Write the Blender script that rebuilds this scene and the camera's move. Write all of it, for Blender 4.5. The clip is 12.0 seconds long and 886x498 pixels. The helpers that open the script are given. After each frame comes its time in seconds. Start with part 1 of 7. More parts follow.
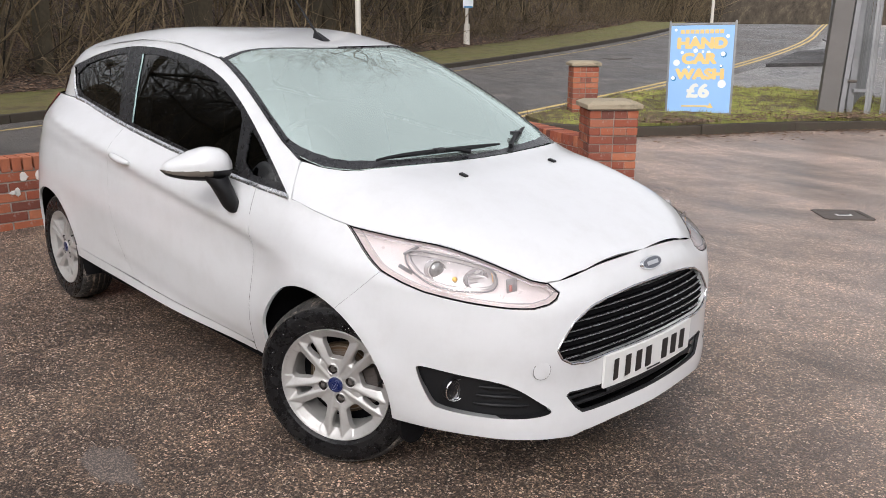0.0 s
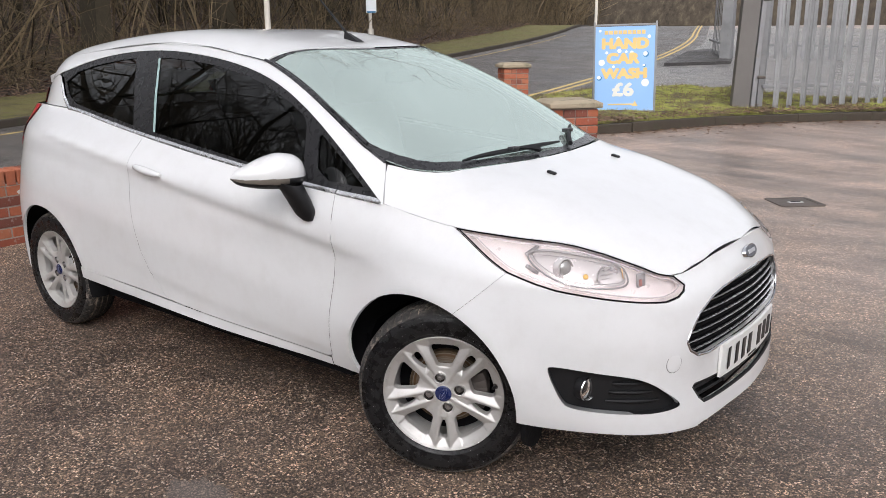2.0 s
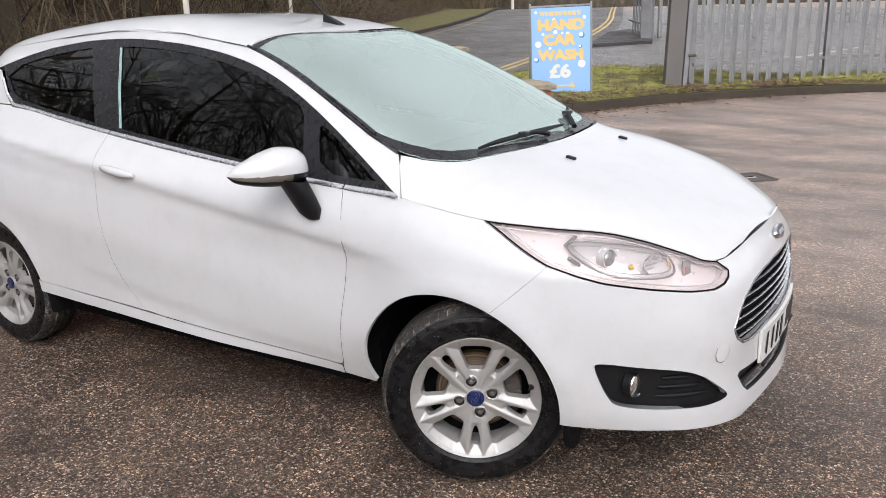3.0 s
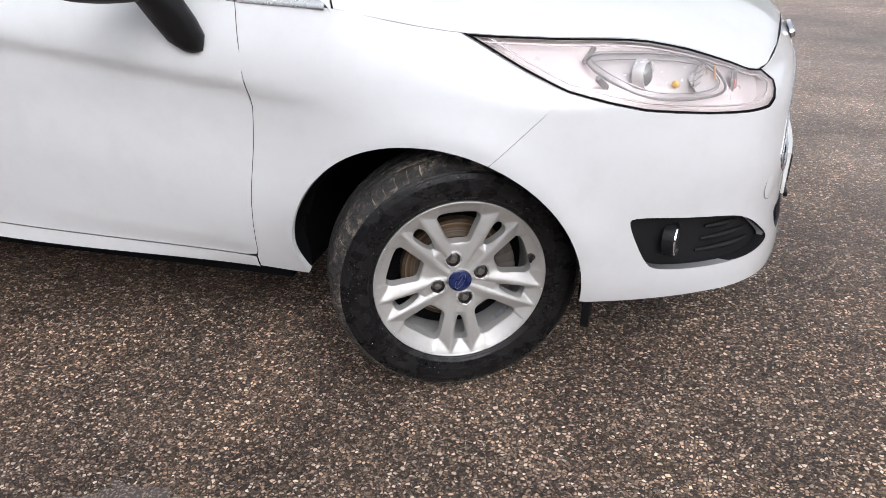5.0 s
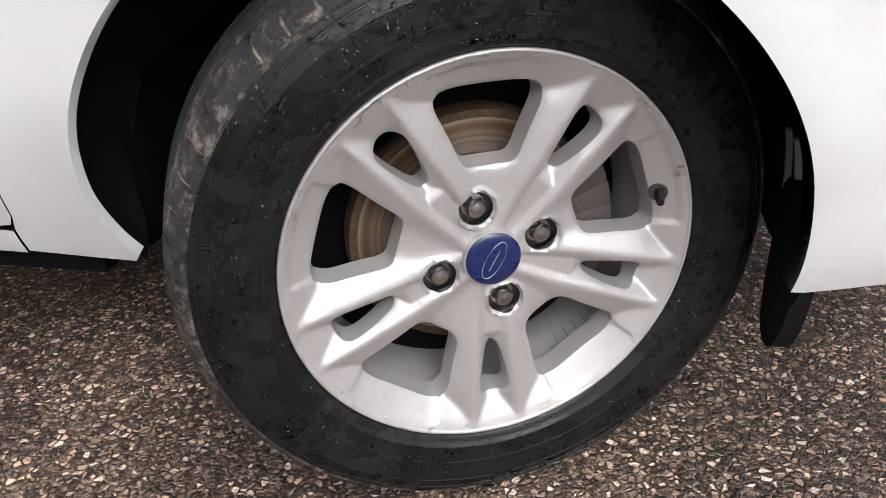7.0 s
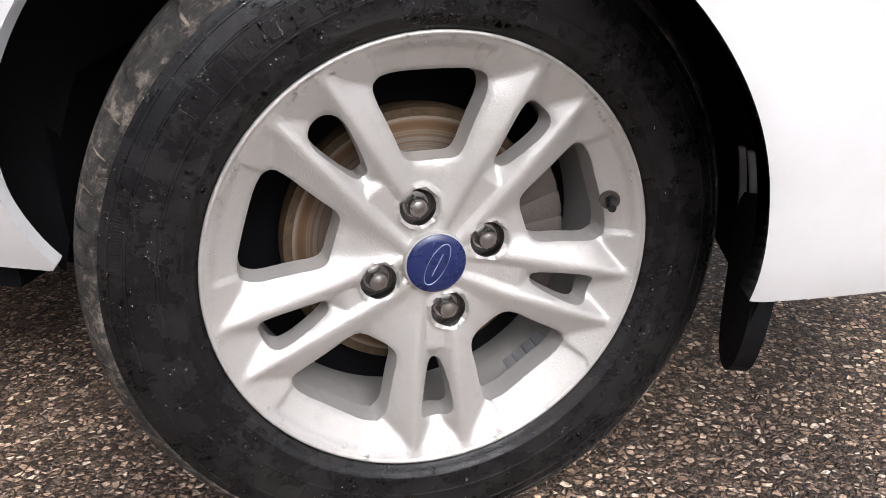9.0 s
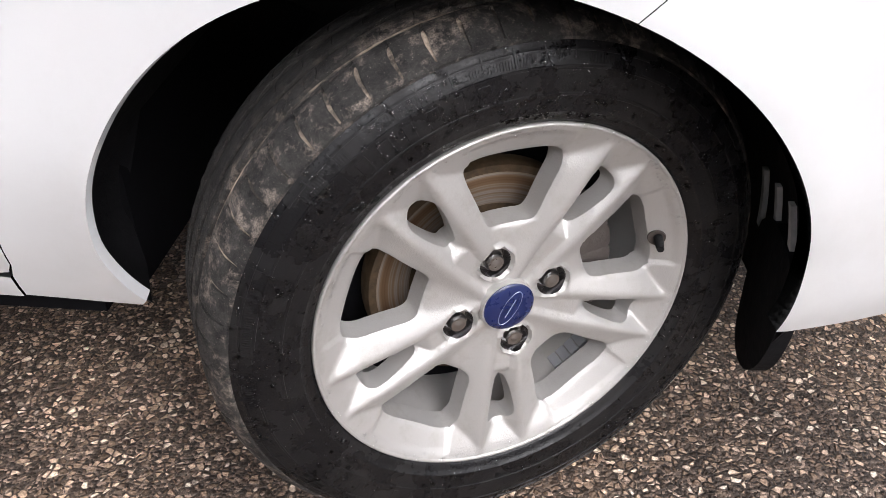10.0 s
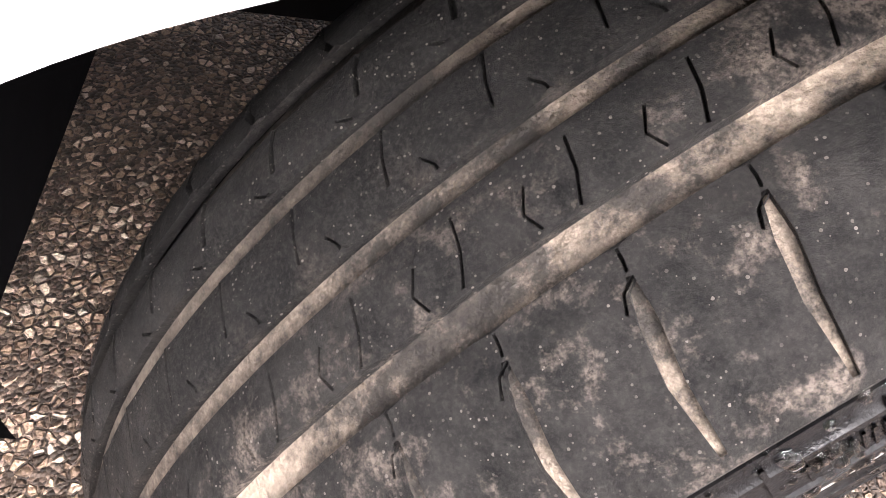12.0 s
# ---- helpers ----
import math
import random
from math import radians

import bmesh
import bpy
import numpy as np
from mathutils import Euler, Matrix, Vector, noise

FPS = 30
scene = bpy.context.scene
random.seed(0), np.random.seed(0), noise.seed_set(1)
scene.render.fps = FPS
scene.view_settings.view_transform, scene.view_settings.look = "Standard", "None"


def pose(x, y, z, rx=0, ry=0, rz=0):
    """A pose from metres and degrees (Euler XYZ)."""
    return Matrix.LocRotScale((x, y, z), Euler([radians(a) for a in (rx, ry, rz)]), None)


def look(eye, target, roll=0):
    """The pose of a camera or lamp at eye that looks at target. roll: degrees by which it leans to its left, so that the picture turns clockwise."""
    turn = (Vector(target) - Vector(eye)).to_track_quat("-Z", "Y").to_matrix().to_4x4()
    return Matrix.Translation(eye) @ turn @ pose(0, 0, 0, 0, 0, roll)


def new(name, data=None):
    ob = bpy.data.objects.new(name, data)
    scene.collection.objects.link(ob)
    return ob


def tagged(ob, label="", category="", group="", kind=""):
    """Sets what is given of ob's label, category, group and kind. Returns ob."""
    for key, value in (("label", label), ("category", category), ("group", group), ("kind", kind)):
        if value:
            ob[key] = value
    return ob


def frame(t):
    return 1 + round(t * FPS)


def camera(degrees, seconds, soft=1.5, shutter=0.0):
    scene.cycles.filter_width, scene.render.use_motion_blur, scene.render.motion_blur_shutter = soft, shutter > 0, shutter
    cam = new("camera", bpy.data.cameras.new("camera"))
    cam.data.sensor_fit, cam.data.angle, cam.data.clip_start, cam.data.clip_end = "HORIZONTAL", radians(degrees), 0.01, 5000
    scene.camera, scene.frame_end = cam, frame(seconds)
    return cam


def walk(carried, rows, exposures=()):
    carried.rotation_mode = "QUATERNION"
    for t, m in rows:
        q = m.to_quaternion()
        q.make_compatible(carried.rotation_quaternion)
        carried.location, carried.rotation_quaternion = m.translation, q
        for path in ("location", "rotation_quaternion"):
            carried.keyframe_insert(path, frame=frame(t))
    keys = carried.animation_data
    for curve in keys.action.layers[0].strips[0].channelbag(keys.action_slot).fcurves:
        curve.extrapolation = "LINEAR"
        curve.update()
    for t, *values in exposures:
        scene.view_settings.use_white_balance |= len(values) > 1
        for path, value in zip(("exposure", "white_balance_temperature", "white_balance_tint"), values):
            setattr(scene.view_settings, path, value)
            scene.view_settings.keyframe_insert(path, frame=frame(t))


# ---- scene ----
cam = camera(57.7, 12.0, 0.8)
PATH = [
    (0, (2.106, -2.273, 1.459), (0.714, -0.935, 0.94), 0.2),
    (0.5, (1.875, -2.284, 1.467), (0.523, -0.907, 0.944), 0.0),
    (1, (1.756, -2.442, 1.455), (0.451, -1.018, 0.936), -0.1),
    (1.5, (1.651, -2.632, 1.46), (0.401, -1.158, 0.945), -0.2),
    (2, (1.541, -2.705, 1.432), (0.347, -1.183, 0.925), -0.6),
    (2.5, (1.32, -2.735, 1.408), (0.202, -1.156, 0.901), -1.0),
    (2.7, (1.252, -2.744, 1.419), (0.171, -1.141, 0.906), -1.2),
    (4.3, (0.726, -2.577, 1.314), (0.012, -0.88, 0.532), -2.6),
    (4.5, (0.61, -2.518, 1.254), (-0.006, -0.79, 0.458), -1.7),
    (5, (0.47, -2.337, 1.22), (-0.054, -0.641, 0.298), -2.0),
    (5.5, (0.301, -2.117, 1.187), (-0.132, -0.473, 0.134), -2.3),
    (6, (0.267, -1.808, 1.074), (-0.094, -0.21, -0.073), -2.9),
    (6.5, (0.203, -1.542, 0.885), (-0.172, 0.047, -0.273), -3.7),
    (7, (0.135, -1.432, 0.685), (-0.269, 0.259, -0.304), -3.6),
    (7.5, (0.15, -1.412, 0.596), (-0.258, 0.354, -0.25), -2.8),
    (7.7, (0.159, -1.422, 0.589), (-0.235, 0.367, -0.215), -2.7),
    (9.3, (0.144, -1.428, 0.582), (-0.165, 0.393, -0.183), -1.1),
    (9.5, (0.119, -1.431, 0.609), (-0.168, 0.385, -0.176), -1.1),
    (10, (0.023, -1.416, 0.802), (-0.134, 0.222, -0.333), -0.2),
    (10.5, (-0.096, -1.302, 0.91), (-0.114, 0.153, -0.464), 2.6),
    (11, (-0.162, -1.062, 0.797), (-0.096, 0.227, -0.73), 5.6),
    (11.5, (-0.19, -0.954, 0.711), (0.004, 0.275, -0.855), 12.1),
    (12, (-0.183, -0.921, 0.675), (0.021, 0.231, -0.947), 13.0),
]
walk(cam, [(t, look(eye, target, roll)) for t, eye, target, roll in PATH],
     [(0, 0.60, 6350, 13), (2.7, 0.60, 6300, 13), (5.0, 0.66, 6120, 12), (6.0, 0.72, 6150, 12), (7.0, 0.98, 6250, 14), (9.5, 1.18, 6300, 14), (10.5, 1.06, 6250, 14),
      (11.2, 1.20, 6400, 16), (12.0, 2.6, 6500, 18)])

# ---- sky: a dull, bright winter overcast ----
world = bpy.data.worlds.new("world")
scene.world = world
world.use_nodes = True
_wt = world.node_tree
_sky = _wt.nodes.new("ShaderNodeTexSky")
_sky.sky_type, _sky.sun_disc = "NISHITA", False
_sky.sun_elevation, _sky.sun_rotation = radians(41), radians(150)
_sky.air_density, _sky.dust_density, _sky.ozone_density = 1.5, 4.0, 1.0
_hue = _wt.nodes.new("ShaderNodeHueSaturation")
_hue.inputs["Saturation"].default_value = 0.12
_wt.links.new(_sky.outputs["Color"], _hue.inputs["Color"])
_wt.links.new(_hue.outputs["Color"], _wt.nodes["Background"].inputs["Color"])
_wt.nodes["Background"].inputs["Strength"].default_value = 0.15
sun = new("sun", bpy.data.lights.new("sun", "SUN"))
sun.data.energy, sun.data.angle, sun.data.color = 0.55, radians(60), (1.0, 0.96, 0.92)
sun.matrix_world = look((5.5, -9.5, 9.5), (0, 0, 0))


# ---- materials ----
class Nodes:
    """Short hand for building one node material."""

    def __init__(self, name):
        self.m = bpy.data.materials.new(name)
        self.m.use_nodes = True
        self.t = self.m.node_tree
        self.b = self.t.nodes["Principled BSDF"]
        self.pos = None

    def put(self, kind, **kw):
        n = self.t.nodes.new("ShaderNode" + kind)
        for k, v in kw.items():
            if k in n.inputs:
                self.feed(n.inputs[k], v)
        return n

    def feed(self, socket, v):
        if isinstance(v, bpy.types.NodeSocket):
            self.t.links.new(v, socket)
        else:
            socket.default_value = v

    def where(self):
        if not self.pos:
            self.pos = self.put("TexCoord").outputs["Object"]
        return self.pos

    def noise(self, scale, detail=4.0, rough=0.6, vec=None, dist=0.0):
        return self.put("TexNoise", Vector=vec or self.where(), Scale=scale, Detail=detail, Roughness=rough, Distortion=dist).outputs["Fac"]

    def ramp(self, fac, stops):
        n = self.put("ValToRGB", Fac=fac)
        el = n.color_ramp.elements
        while len(el) < len(stops):
            el.new(0.5)
        for e, (p, c) in zip(el, stops):
            e.position, e.color = p, (*c, 1) if len(c) == 3 else c
        return n.outputs["Color"]

    def mix(self, fac, a, b, mode="MIX"):
        n = self.t.nodes.new("ShaderNodeMix")
        n.data_type, n.blend_type = "RGBA", mode
        self.feed(n.inputs[0], fac)
        for s, v in ((n.inputs[6], a), (n.inputs[7], b)):
            self.feed(s, (*v, 1) if isinstance(v, tuple) and len(v) == 3 else v)
        return n.outputs[2]

    def math(self, op, a, b=0.0, clamp=False):
        n = self.t.nodes.new("ShaderNodeMath")
        n.operation, n.use_clamp = op, clamp
        self.feed(n.inputs[0], a), self.feed(n.inputs[1], b)
        return n.outputs[0]

    def bump(self, height, dist=0.01, strength=1.0, normal=None):
        n = self.put("Bump", Height=height, Distance=dist, Strength=strength)
        if normal:
            self.t.links.new(normal, n.inputs["Normal"])
        self.t.links.new(n.outputs[0], self.b.inputs["Normal"])
        return n.outputs[0]

    def set(self, **kw):
        for k, v in kw.items():
            k = {"Base": "Base Color", "Coat": "Coat Weight", "CoatR": "Coat Roughness", "Spec": "Specular IOR Level", "Trans": "Transmission Weight"}.get(k, k)
            self.feed(self.b.inputs[k], (*v, 1) if isinstance(v, tuple) and len(v) == 3 else v)
        return self.m


def plain(name, base, rough=0.5, metal=0.0, vary=0.15, scale=30.0, bump=0.0, coat=0.0, spec=0.5):
    """A material with a little grain and uneven tone and gloss."""
    n = Nodes(name)
    f = n.noise(scale, 5)
    g = n.noise(scale * 0.13, 3)
    lo = tuple(c * (1 - vary) for c in base)
    hi = tuple(min(1, c * (1 + vary)) for c in base)
    col = n.mix(g, lo, hi)
    col = n.mix(n.math("MULTIPLY", f, 0.35), col, lo)
    n.set(Base=col, Roughness=n.math("ADD", n.math("MULTIPLY", f, 0.16), max(0, rough - 0.08), True), Metallic=metal, Coat=coat, CoatR=0.05, Spec=spec)
    if bump:
        n.bump(f, bump)
    return n.m


def paint_material():
    n = Nodes("white_paint")
    dirt = n.noise(9, 6, 0.7)
    film = n.ramp(dirt, [(0.45, (0.655, 0.657, 0.661)), (0.8, (0.61, 0.608, 0.605))])
    return n.set(Base=film, Roughness=0.32, Coat=0.9, CoatR=0.03, Spec=0.5)


def asphalt_material(name, chip, tone, wet, chips, resurfaced=None):
    n = Nodes(name)
    p = n.where()
    warp = n.put("VectorMath")
    warp.operation = "MULTIPLY_ADD"
    n.feed(warp.inputs[0], n.put("TexNoise", Vector=p, Scale=60.0, Detail=1.0).outputs["Color"])
    warp.inputs[1].default_value = (0.004,) * 3
    n.feed(warp.inputs[2], p)
    v = n.put("TexVoronoi", Vector=warp.outputs[0], Scale=chip, Randomness=1.0)
    edge = n.t.nodes.new("ShaderNodeTexVoronoi")
    edge.feature = "DISTANCE_TO_EDGE"
    n.feed(edge.inputs["Vector"], warp.outputs[0]), n.feed(edge.inputs["Scale"], chip)
    big = n.noise(0.55, 5, 0.62)
    mid = n.noise(5.0, 4, 0.6)
    sep = n.put("SeparateColor", Color=v.outputs["Color"])
    pick = sep.outputs[0]
    stone = n.ramp(pick, chips)
    # finer grit fills the room between the chips
    v2 = n.put("TexVoronoi", Vector=warp.outputs[0], Scale=chip * 2.3, Randomness=1.0)
    sep2 = n.put("SeparateColor", Color=v2.outputs["Color"])
    fine = n.ramp(sep2.outputs[0], [(0.0, tuple(c * 0.35 for c in tone)), (0.55, tone), (0.85, tuple(c * 2.6 for c in tone)), (1.0, tuple(c * 6.0 for c in tone))])
    fine = n.mix(1.0, fine, n.ramp(mid, [(0.3, (0.75,) * 3), (0.7, (1.25,) * 3)]), "MULTIPLY")
    inside = n.math("MULTIPLY", n.math("SUBTRACT", edge.outputs["Distance"], 0.07), 9.0, True)
    inside = n.math("MULTIPLY", inside, n.math("MULTIPLY", n.math("SUBTRACT", sep.outputs[2], 0.22), 8.0, True))
    col = n.mix(inside, fine, stone)
    grit = n.noise(chip * 4.0, 3, 0.7)
    col = n.mix(0.7, col, n.mix(1.0, col, n.ramp(grit, [(0.3, (0.5,) * 3), (0.7, (1.5,) * 3)]), "MULTIPLY"))
    blot = n.noise(2.6, 5, 0.65, None, 0.6)
    col = n.mix(1.0, col, n.ramp(blot, [(0.34, (0.66, 0.64, 0.64)), (0.48, (1, 1, 1)), (0.66, (1.28, 1.24, 1.18))]), "MULTIPLY")
    damp = n.ramp(big, [(0.38, (0.68, 0.67, 0.66)), (0.60, (1.06, 1.04, 1.02))])
    col = n.mix(1.0, col, damp, "MULTIPLY")
    rough = n.ramp(big, [(0.40, (wet,) * 3), (0.62, (wet + 0.25,) * 3)])
    rough = n.math("ADD", rough, n.math("MULTIPLY", pick, 0.15))
    if resurfaced:
        # an older, paler and pinker surface beyond a ragged line, with wet streaks across it
        y = n.math("ADD", n.math("ADD", n.put("SeparateXYZ", Vector=p).outputs[1], n.math("MULTIPLY", n.put("SeparateXYZ", Vector=p).outputs[0], 0.7)), n.math("MULTIPLY", n.noise(0.8, 4), 1.2))
        side = n.math("SMOOTH_MIN", n.math("MAXIMUM", n.math("MULTIPLY", n.math("SUBTRACT", y, resurfaced), 0.42), 0.0), 1.0)
        wide = n.put("Mapping", Vector=p, Scale=(0.45, 1.2, 1.0), Rotation=(0, 0, 0.5))
        streak = n.noise(1.3, 5, 0.65, wide.outputs[0])
        pale = n.ramp(streak, [(0.34, (1.0, 0.98, 0.97)), (0.48, (1.75, 1.66, 1.60)), (0.62, (2.5, 2.36, 2.30))])
        col = n.mix(side, col, n.mix(1.0, col, pale, "MULTIPLY"))
        mud = n.ramp(streak, [(0.34, (0.14, 0.112, 0.096)), (0.47, (0.30, 0.240, 0.205)), (0.62, (0.46, 0.385, 0.345))])
        mud = n.mix(1.0, mud, n.ramp(n.noise(38, 4, 0.7), [(0.3, (0.7,) * 3), (0.7, (1.3,) * 3)]), "MULTIPLY")
        col = n.mix(n.math("MULTIPLY", side, 0.62), col, mud)
        n.set(Coat=n.math("MULTIPLY", n.ramp(streak, [(0.3, (0.6,) * 3), (0.6, (0.15,) * 3)]), side), CoatR=0.34)
    n.set(Base=col, Roughness=rough, Spec=0.38)
    lift = n.math("ADD", n.math("MULTIPLY", inside, n.math("ADD", n.math("MULTIPLY", sep.outputs[1], 0.6), 0.4)), n.math("MULTIPLY", v2.outputs["Distance"], -0.35))
    n.bump(lift, 0.0075, 1.0)
    return n.m


M = {}
M["paint"] = paint_material()
M["black"] = plain("black_plastic", (0.010, 0.010, 0.011), 0.5, bump=0.0006, scale=300, spec=0.3)
M["trim"] = plain("satin_black_trim", (0.022, 0.022, 0.024), 0.28, scale=40)
M["void"] = plain("dark_cavity", (0.004, 0.004, 0.005), 0.8, spec=0.08)
M["dull_red"] = plain("dull_red_reflector", (0.50, 0.24, 0.21), 0.3, coat=0.3)
M["bright"] = plain("bright_trim", (0.74, 0.74, 0.745), 0.28, 0.35, 0.03, 8)
M["chrome"] = plain("chrome", (0.85, 0.85, 0.86), 0.10, 1.0, 0.03)
M["strip"] = plain("satin_chrome", (0.80, 0.80, 0.81), 0.26, 0.9, 0.04)
M["waist"] = plain("brushed_waist_chrome", (0.70, 0.70, 0.71), 0.38, 0.75, 0.03, 8)
M["faint_silver"] = plain("faint_silver_print", (0.28, 0.31, 0.42), 0.4, 0.3, 0.05)
M["glass_edge"] = plain("glass_edge", (0.34, 0.47, 0.46), 0.25, 0, 0.1, 30)
M["chrome_grey"] = plain("dark_chrome", (0.55, 0.55, 0.57), 0.16, 1.0, 0.05)
M["steel"] = plain("bolt_steel", (0.42, 0.41, 0.40), 0.30, 1.0, 0.2, 200)
M["cap_blue"] = plain("blue_enamel", (0.008, 0.017, 0.085), 0.28, 0.0, 0.1, 60, coat=0.3)
M["badge_grey"] = plain("grey_enamel", (0.13, 0.14, 0.165), 0.3, 0.3, 0.1, 60, coat=0.3)
M["silver"] = plain("silver_print", (0.62, 0.63, 0.66), 0.35, 0.6, 0.05)
M["plate"] = plain("plate_white", (0.72, 0.72, 0.70), 0.35, 0, 0.04, 60)
M["ink"] = plain("plate_ink", (0.012, 0.012, 0.012), 0.4)
M["red_lens"] = plain("red_lens", (0.55, 0.012, 0.022), 0.30, coat=0.4)
M["amber"] = plain("amber_bulb", (0.85, 0.55, 0.16), 0.2, coat=0.6)
M["pale_amber"] = plain("pale_amber", (0.85, 0.56, 0.30), 0.3, coat=0.3)
M["lamp_body"] = plain("lamp_reflector", (0.82, 0.755, 0.74), 0.30, 0.15, 0.04, 25)
M["indicator"] = plain("smoky_indicator", (0.24, 0.215, 0.185), 0.15, 0.3, 0.3, 60, coat=1.0)
M["soft_silver"] = plain("soft_silver", (0.72, 0.69, 0.68), 0.25, 0.35, 0.08, 60)
M["soft_grey"] = plain("soft_grey", (0.36, 0.35, 0.35), 0.3, 0.3, 0.1, 60)
M["lens_grey"] = plain("projector_glass", (0.34, 0.34, 0.33), 0.08, 0.3, 0.2, 40, coat=1.0)
M["scuff"] = plain("scuffed_plastic", (0.50, 0.50, 0.50), 0.8, 0, 0.5, 300, bump=0.002)
M["seat"] = plain("dark_seat_cloth", (0.03, 0.03, 0.033), 0.9, bump=0.001, scale=400)
M["pale_seat"] = plain("grey_seat_cloth", (0.16, 0.16, 0.17), 0.9, bump=0.001, scale=400)
M["mirror"] = plain("mirror_glass", (0.9, 0.9, 0.9), 0.02, 1.0, 0.0)


def glass_material(name, tint, sky_veil=0.0, sky_veil_colour=(0.6, 0.68, 0.66), ior=1.6):
    """Car glass: a gloss that follows Fresnel over a tinted clear pane, with an optional pale diffuse layer painted in
    for reflected sky.
    """
    n = Nodes(name)
    n.t.nodes.remove(n.b)
    out = n.t.nodes["Material Output"]
    fres = n.put("Fresnel", IOR=ior)
    gloss = n.put("BsdfGlossy", Color=(0.85, 1, 0.935, 1) if sky_veil else (1, 1, 1, 1), Roughness=0.005)
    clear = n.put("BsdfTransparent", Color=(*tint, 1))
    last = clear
    if sky_veil:
        # pale diffuse colour stands in for the bright sky mirrored in the pane
        sky_sheen = n.put("BsdfDiffuse", Color=(*sky_veil_colour, 1))
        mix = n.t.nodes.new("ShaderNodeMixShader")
        n.feed(mix.inputs[0], n.math("MULTIPLY", n.ramp(n.noise(1.6, 4), [(0.3, (0.75,) * 3), (0.7, (1.0,) * 3)]), sky_veil))
        n.feed(mix.inputs[1], clear.outputs[0]), n.feed(mix.inputs[2], sky_sheen.outputs[0])
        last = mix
    both = n.t.nodes.new("ShaderNodeMixShader")
    n.feed(both.inputs[0], fres.outputs[0]), n.feed(both.inputs[1], last.outputs[0]), n.feed(both.inputs[2], gloss.outputs[0])
    n.feed(out.inputs["Surface"], both.outputs[0])
    return n.m


# the windscreen carries a pale green layer in place of stronger sky reflection
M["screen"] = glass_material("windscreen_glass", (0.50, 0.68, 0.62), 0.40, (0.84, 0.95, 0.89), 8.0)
M["glass"] = glass_material("side_glass", (0.10, 0.12, 0.117), ior=1.58)
M["lens"] = glass_material("lamp_cover", (0.97, 0.95, 0.95), ior=1.35)


def rubber_material():
    n = Nodes("tyre_wall_rubber")
    grain = n.noise(420, 3)
    wet = n.ramp(n.noise(22, 5, 0.7), [(0.44, (0, 0, 0)), (0.54, (1, 1, 1))])
    base = n.mix(n.noise(60, 4), (0.005, 0.005, 0.006), (0.013, 0.012, 0.012))
    base = n.mix(n.math("MULTIPLY", n.ramp(n.noise(9, 6, 0.75), [(0.45, (0, 0, 0)), (0.8, (1, 1, 1))]), 0.4), base, (0.036, 0.033, 0.030))
    base = n.mix(n.math("MULTIPLY", wet, 0.6), base, (0.006, 0.006, 0.007))
    n.set(Base=base, Roughness=n.math("SUBTRACT", 0.55, n.math("MULTIPLY", wet, 0.34)), Spec=0.25)
    n.bump(grain, 0.0005)
    return n.m


def tread_material():
    """Worn tread: grey rubber with pale dusty smears and grit."""
    n = Nodes("tread_rubber")
    base = n.mix(n.ramp(n.noise(80, 5, 0.7), [(0.3, (0, 0, 0)), (0.7, (1, 1, 1))]), (0.004, 0.004, 0.005), (0.026, 0.025, 0.024))
    base = n.mix(n.math("MULTIPLY", n.ramp(n.noise(700, 4, 0.8), [(0.46, (0, 0, 0)), (0.66, (1, 1, 1))]), 0.55), base, (0.075, 0.070, 0.064))
    smear = n.math("MULTIPLY", n.noise(22, 6, 0.75), n.noise(75, 5, 0.7))
    smear = n.math("MULTIPLY", n.ramp(smear, [(0.255, (0, 0, 0)), (0.36, (1, 1, 1))]), n.ramp(n.noise(900, 2), [(0.35, (0.15,) * 3), (0.6, (1,) * 3)]))
    # the dust lies on the outer shoulder, thinning towards the car
    axial = n.put("SeparateXYZ", Vector=n.where()).outputs[2]
    outer = n.math("MULTIPLY", n.math("ADD", axial, 0.012), 22.0, True)
    base = n.mix(n.math("MULTIPLY", outer, 0.27), base, n.mix(n.ramp(n.noise(40, 6, 0.75), [(0.36, (0, 0, 0)), (0.64, (1, 1, 1))]), (0.016, 0.016, 0.017), (0.15, 0.14, 0.13)))
    base = n.mix(n.math("MULTIPLY", smear, n.math("ADD", n.math("MULTIPLY", outer, 0.62), 0.05)), base, (0.52, 0.43, 0.36))
    v = n.put("TexVoronoi", Vector=n.where(), Scale=900.0)
    sep = n.put("SeparateColor", Color=v.outputs["Color"])
    size = n.math("MULTIPLY", n.math("SUBTRACT", sep.outputs[0], 0.74), 1.6)
    drift = n.ramp(n.noise(55, 4, 0.7), [(0.40, (0.25,) * 3), (0.55, (1, 1, 1))])
    grit = n.math("MULTIPLY", n.math("LESS_THAN", v.outputs["Distance"], size), drift)
    base = n.mix(n.math("MULTIPLY", grit, n.math("MULTIPLY", sep.outputs[1], 0.8)), base, (0.38, 0.34, 0.30))
    n.set(Base=base, Roughness=n.ramp(n.noise(35, 4), [(0.35, (0.45,) * 3), (0.65, (0.75,) * 3)]), Spec=0.25)
    n.bump(n.noise(330, 7, 0.8), 0.0030)
    return n.m


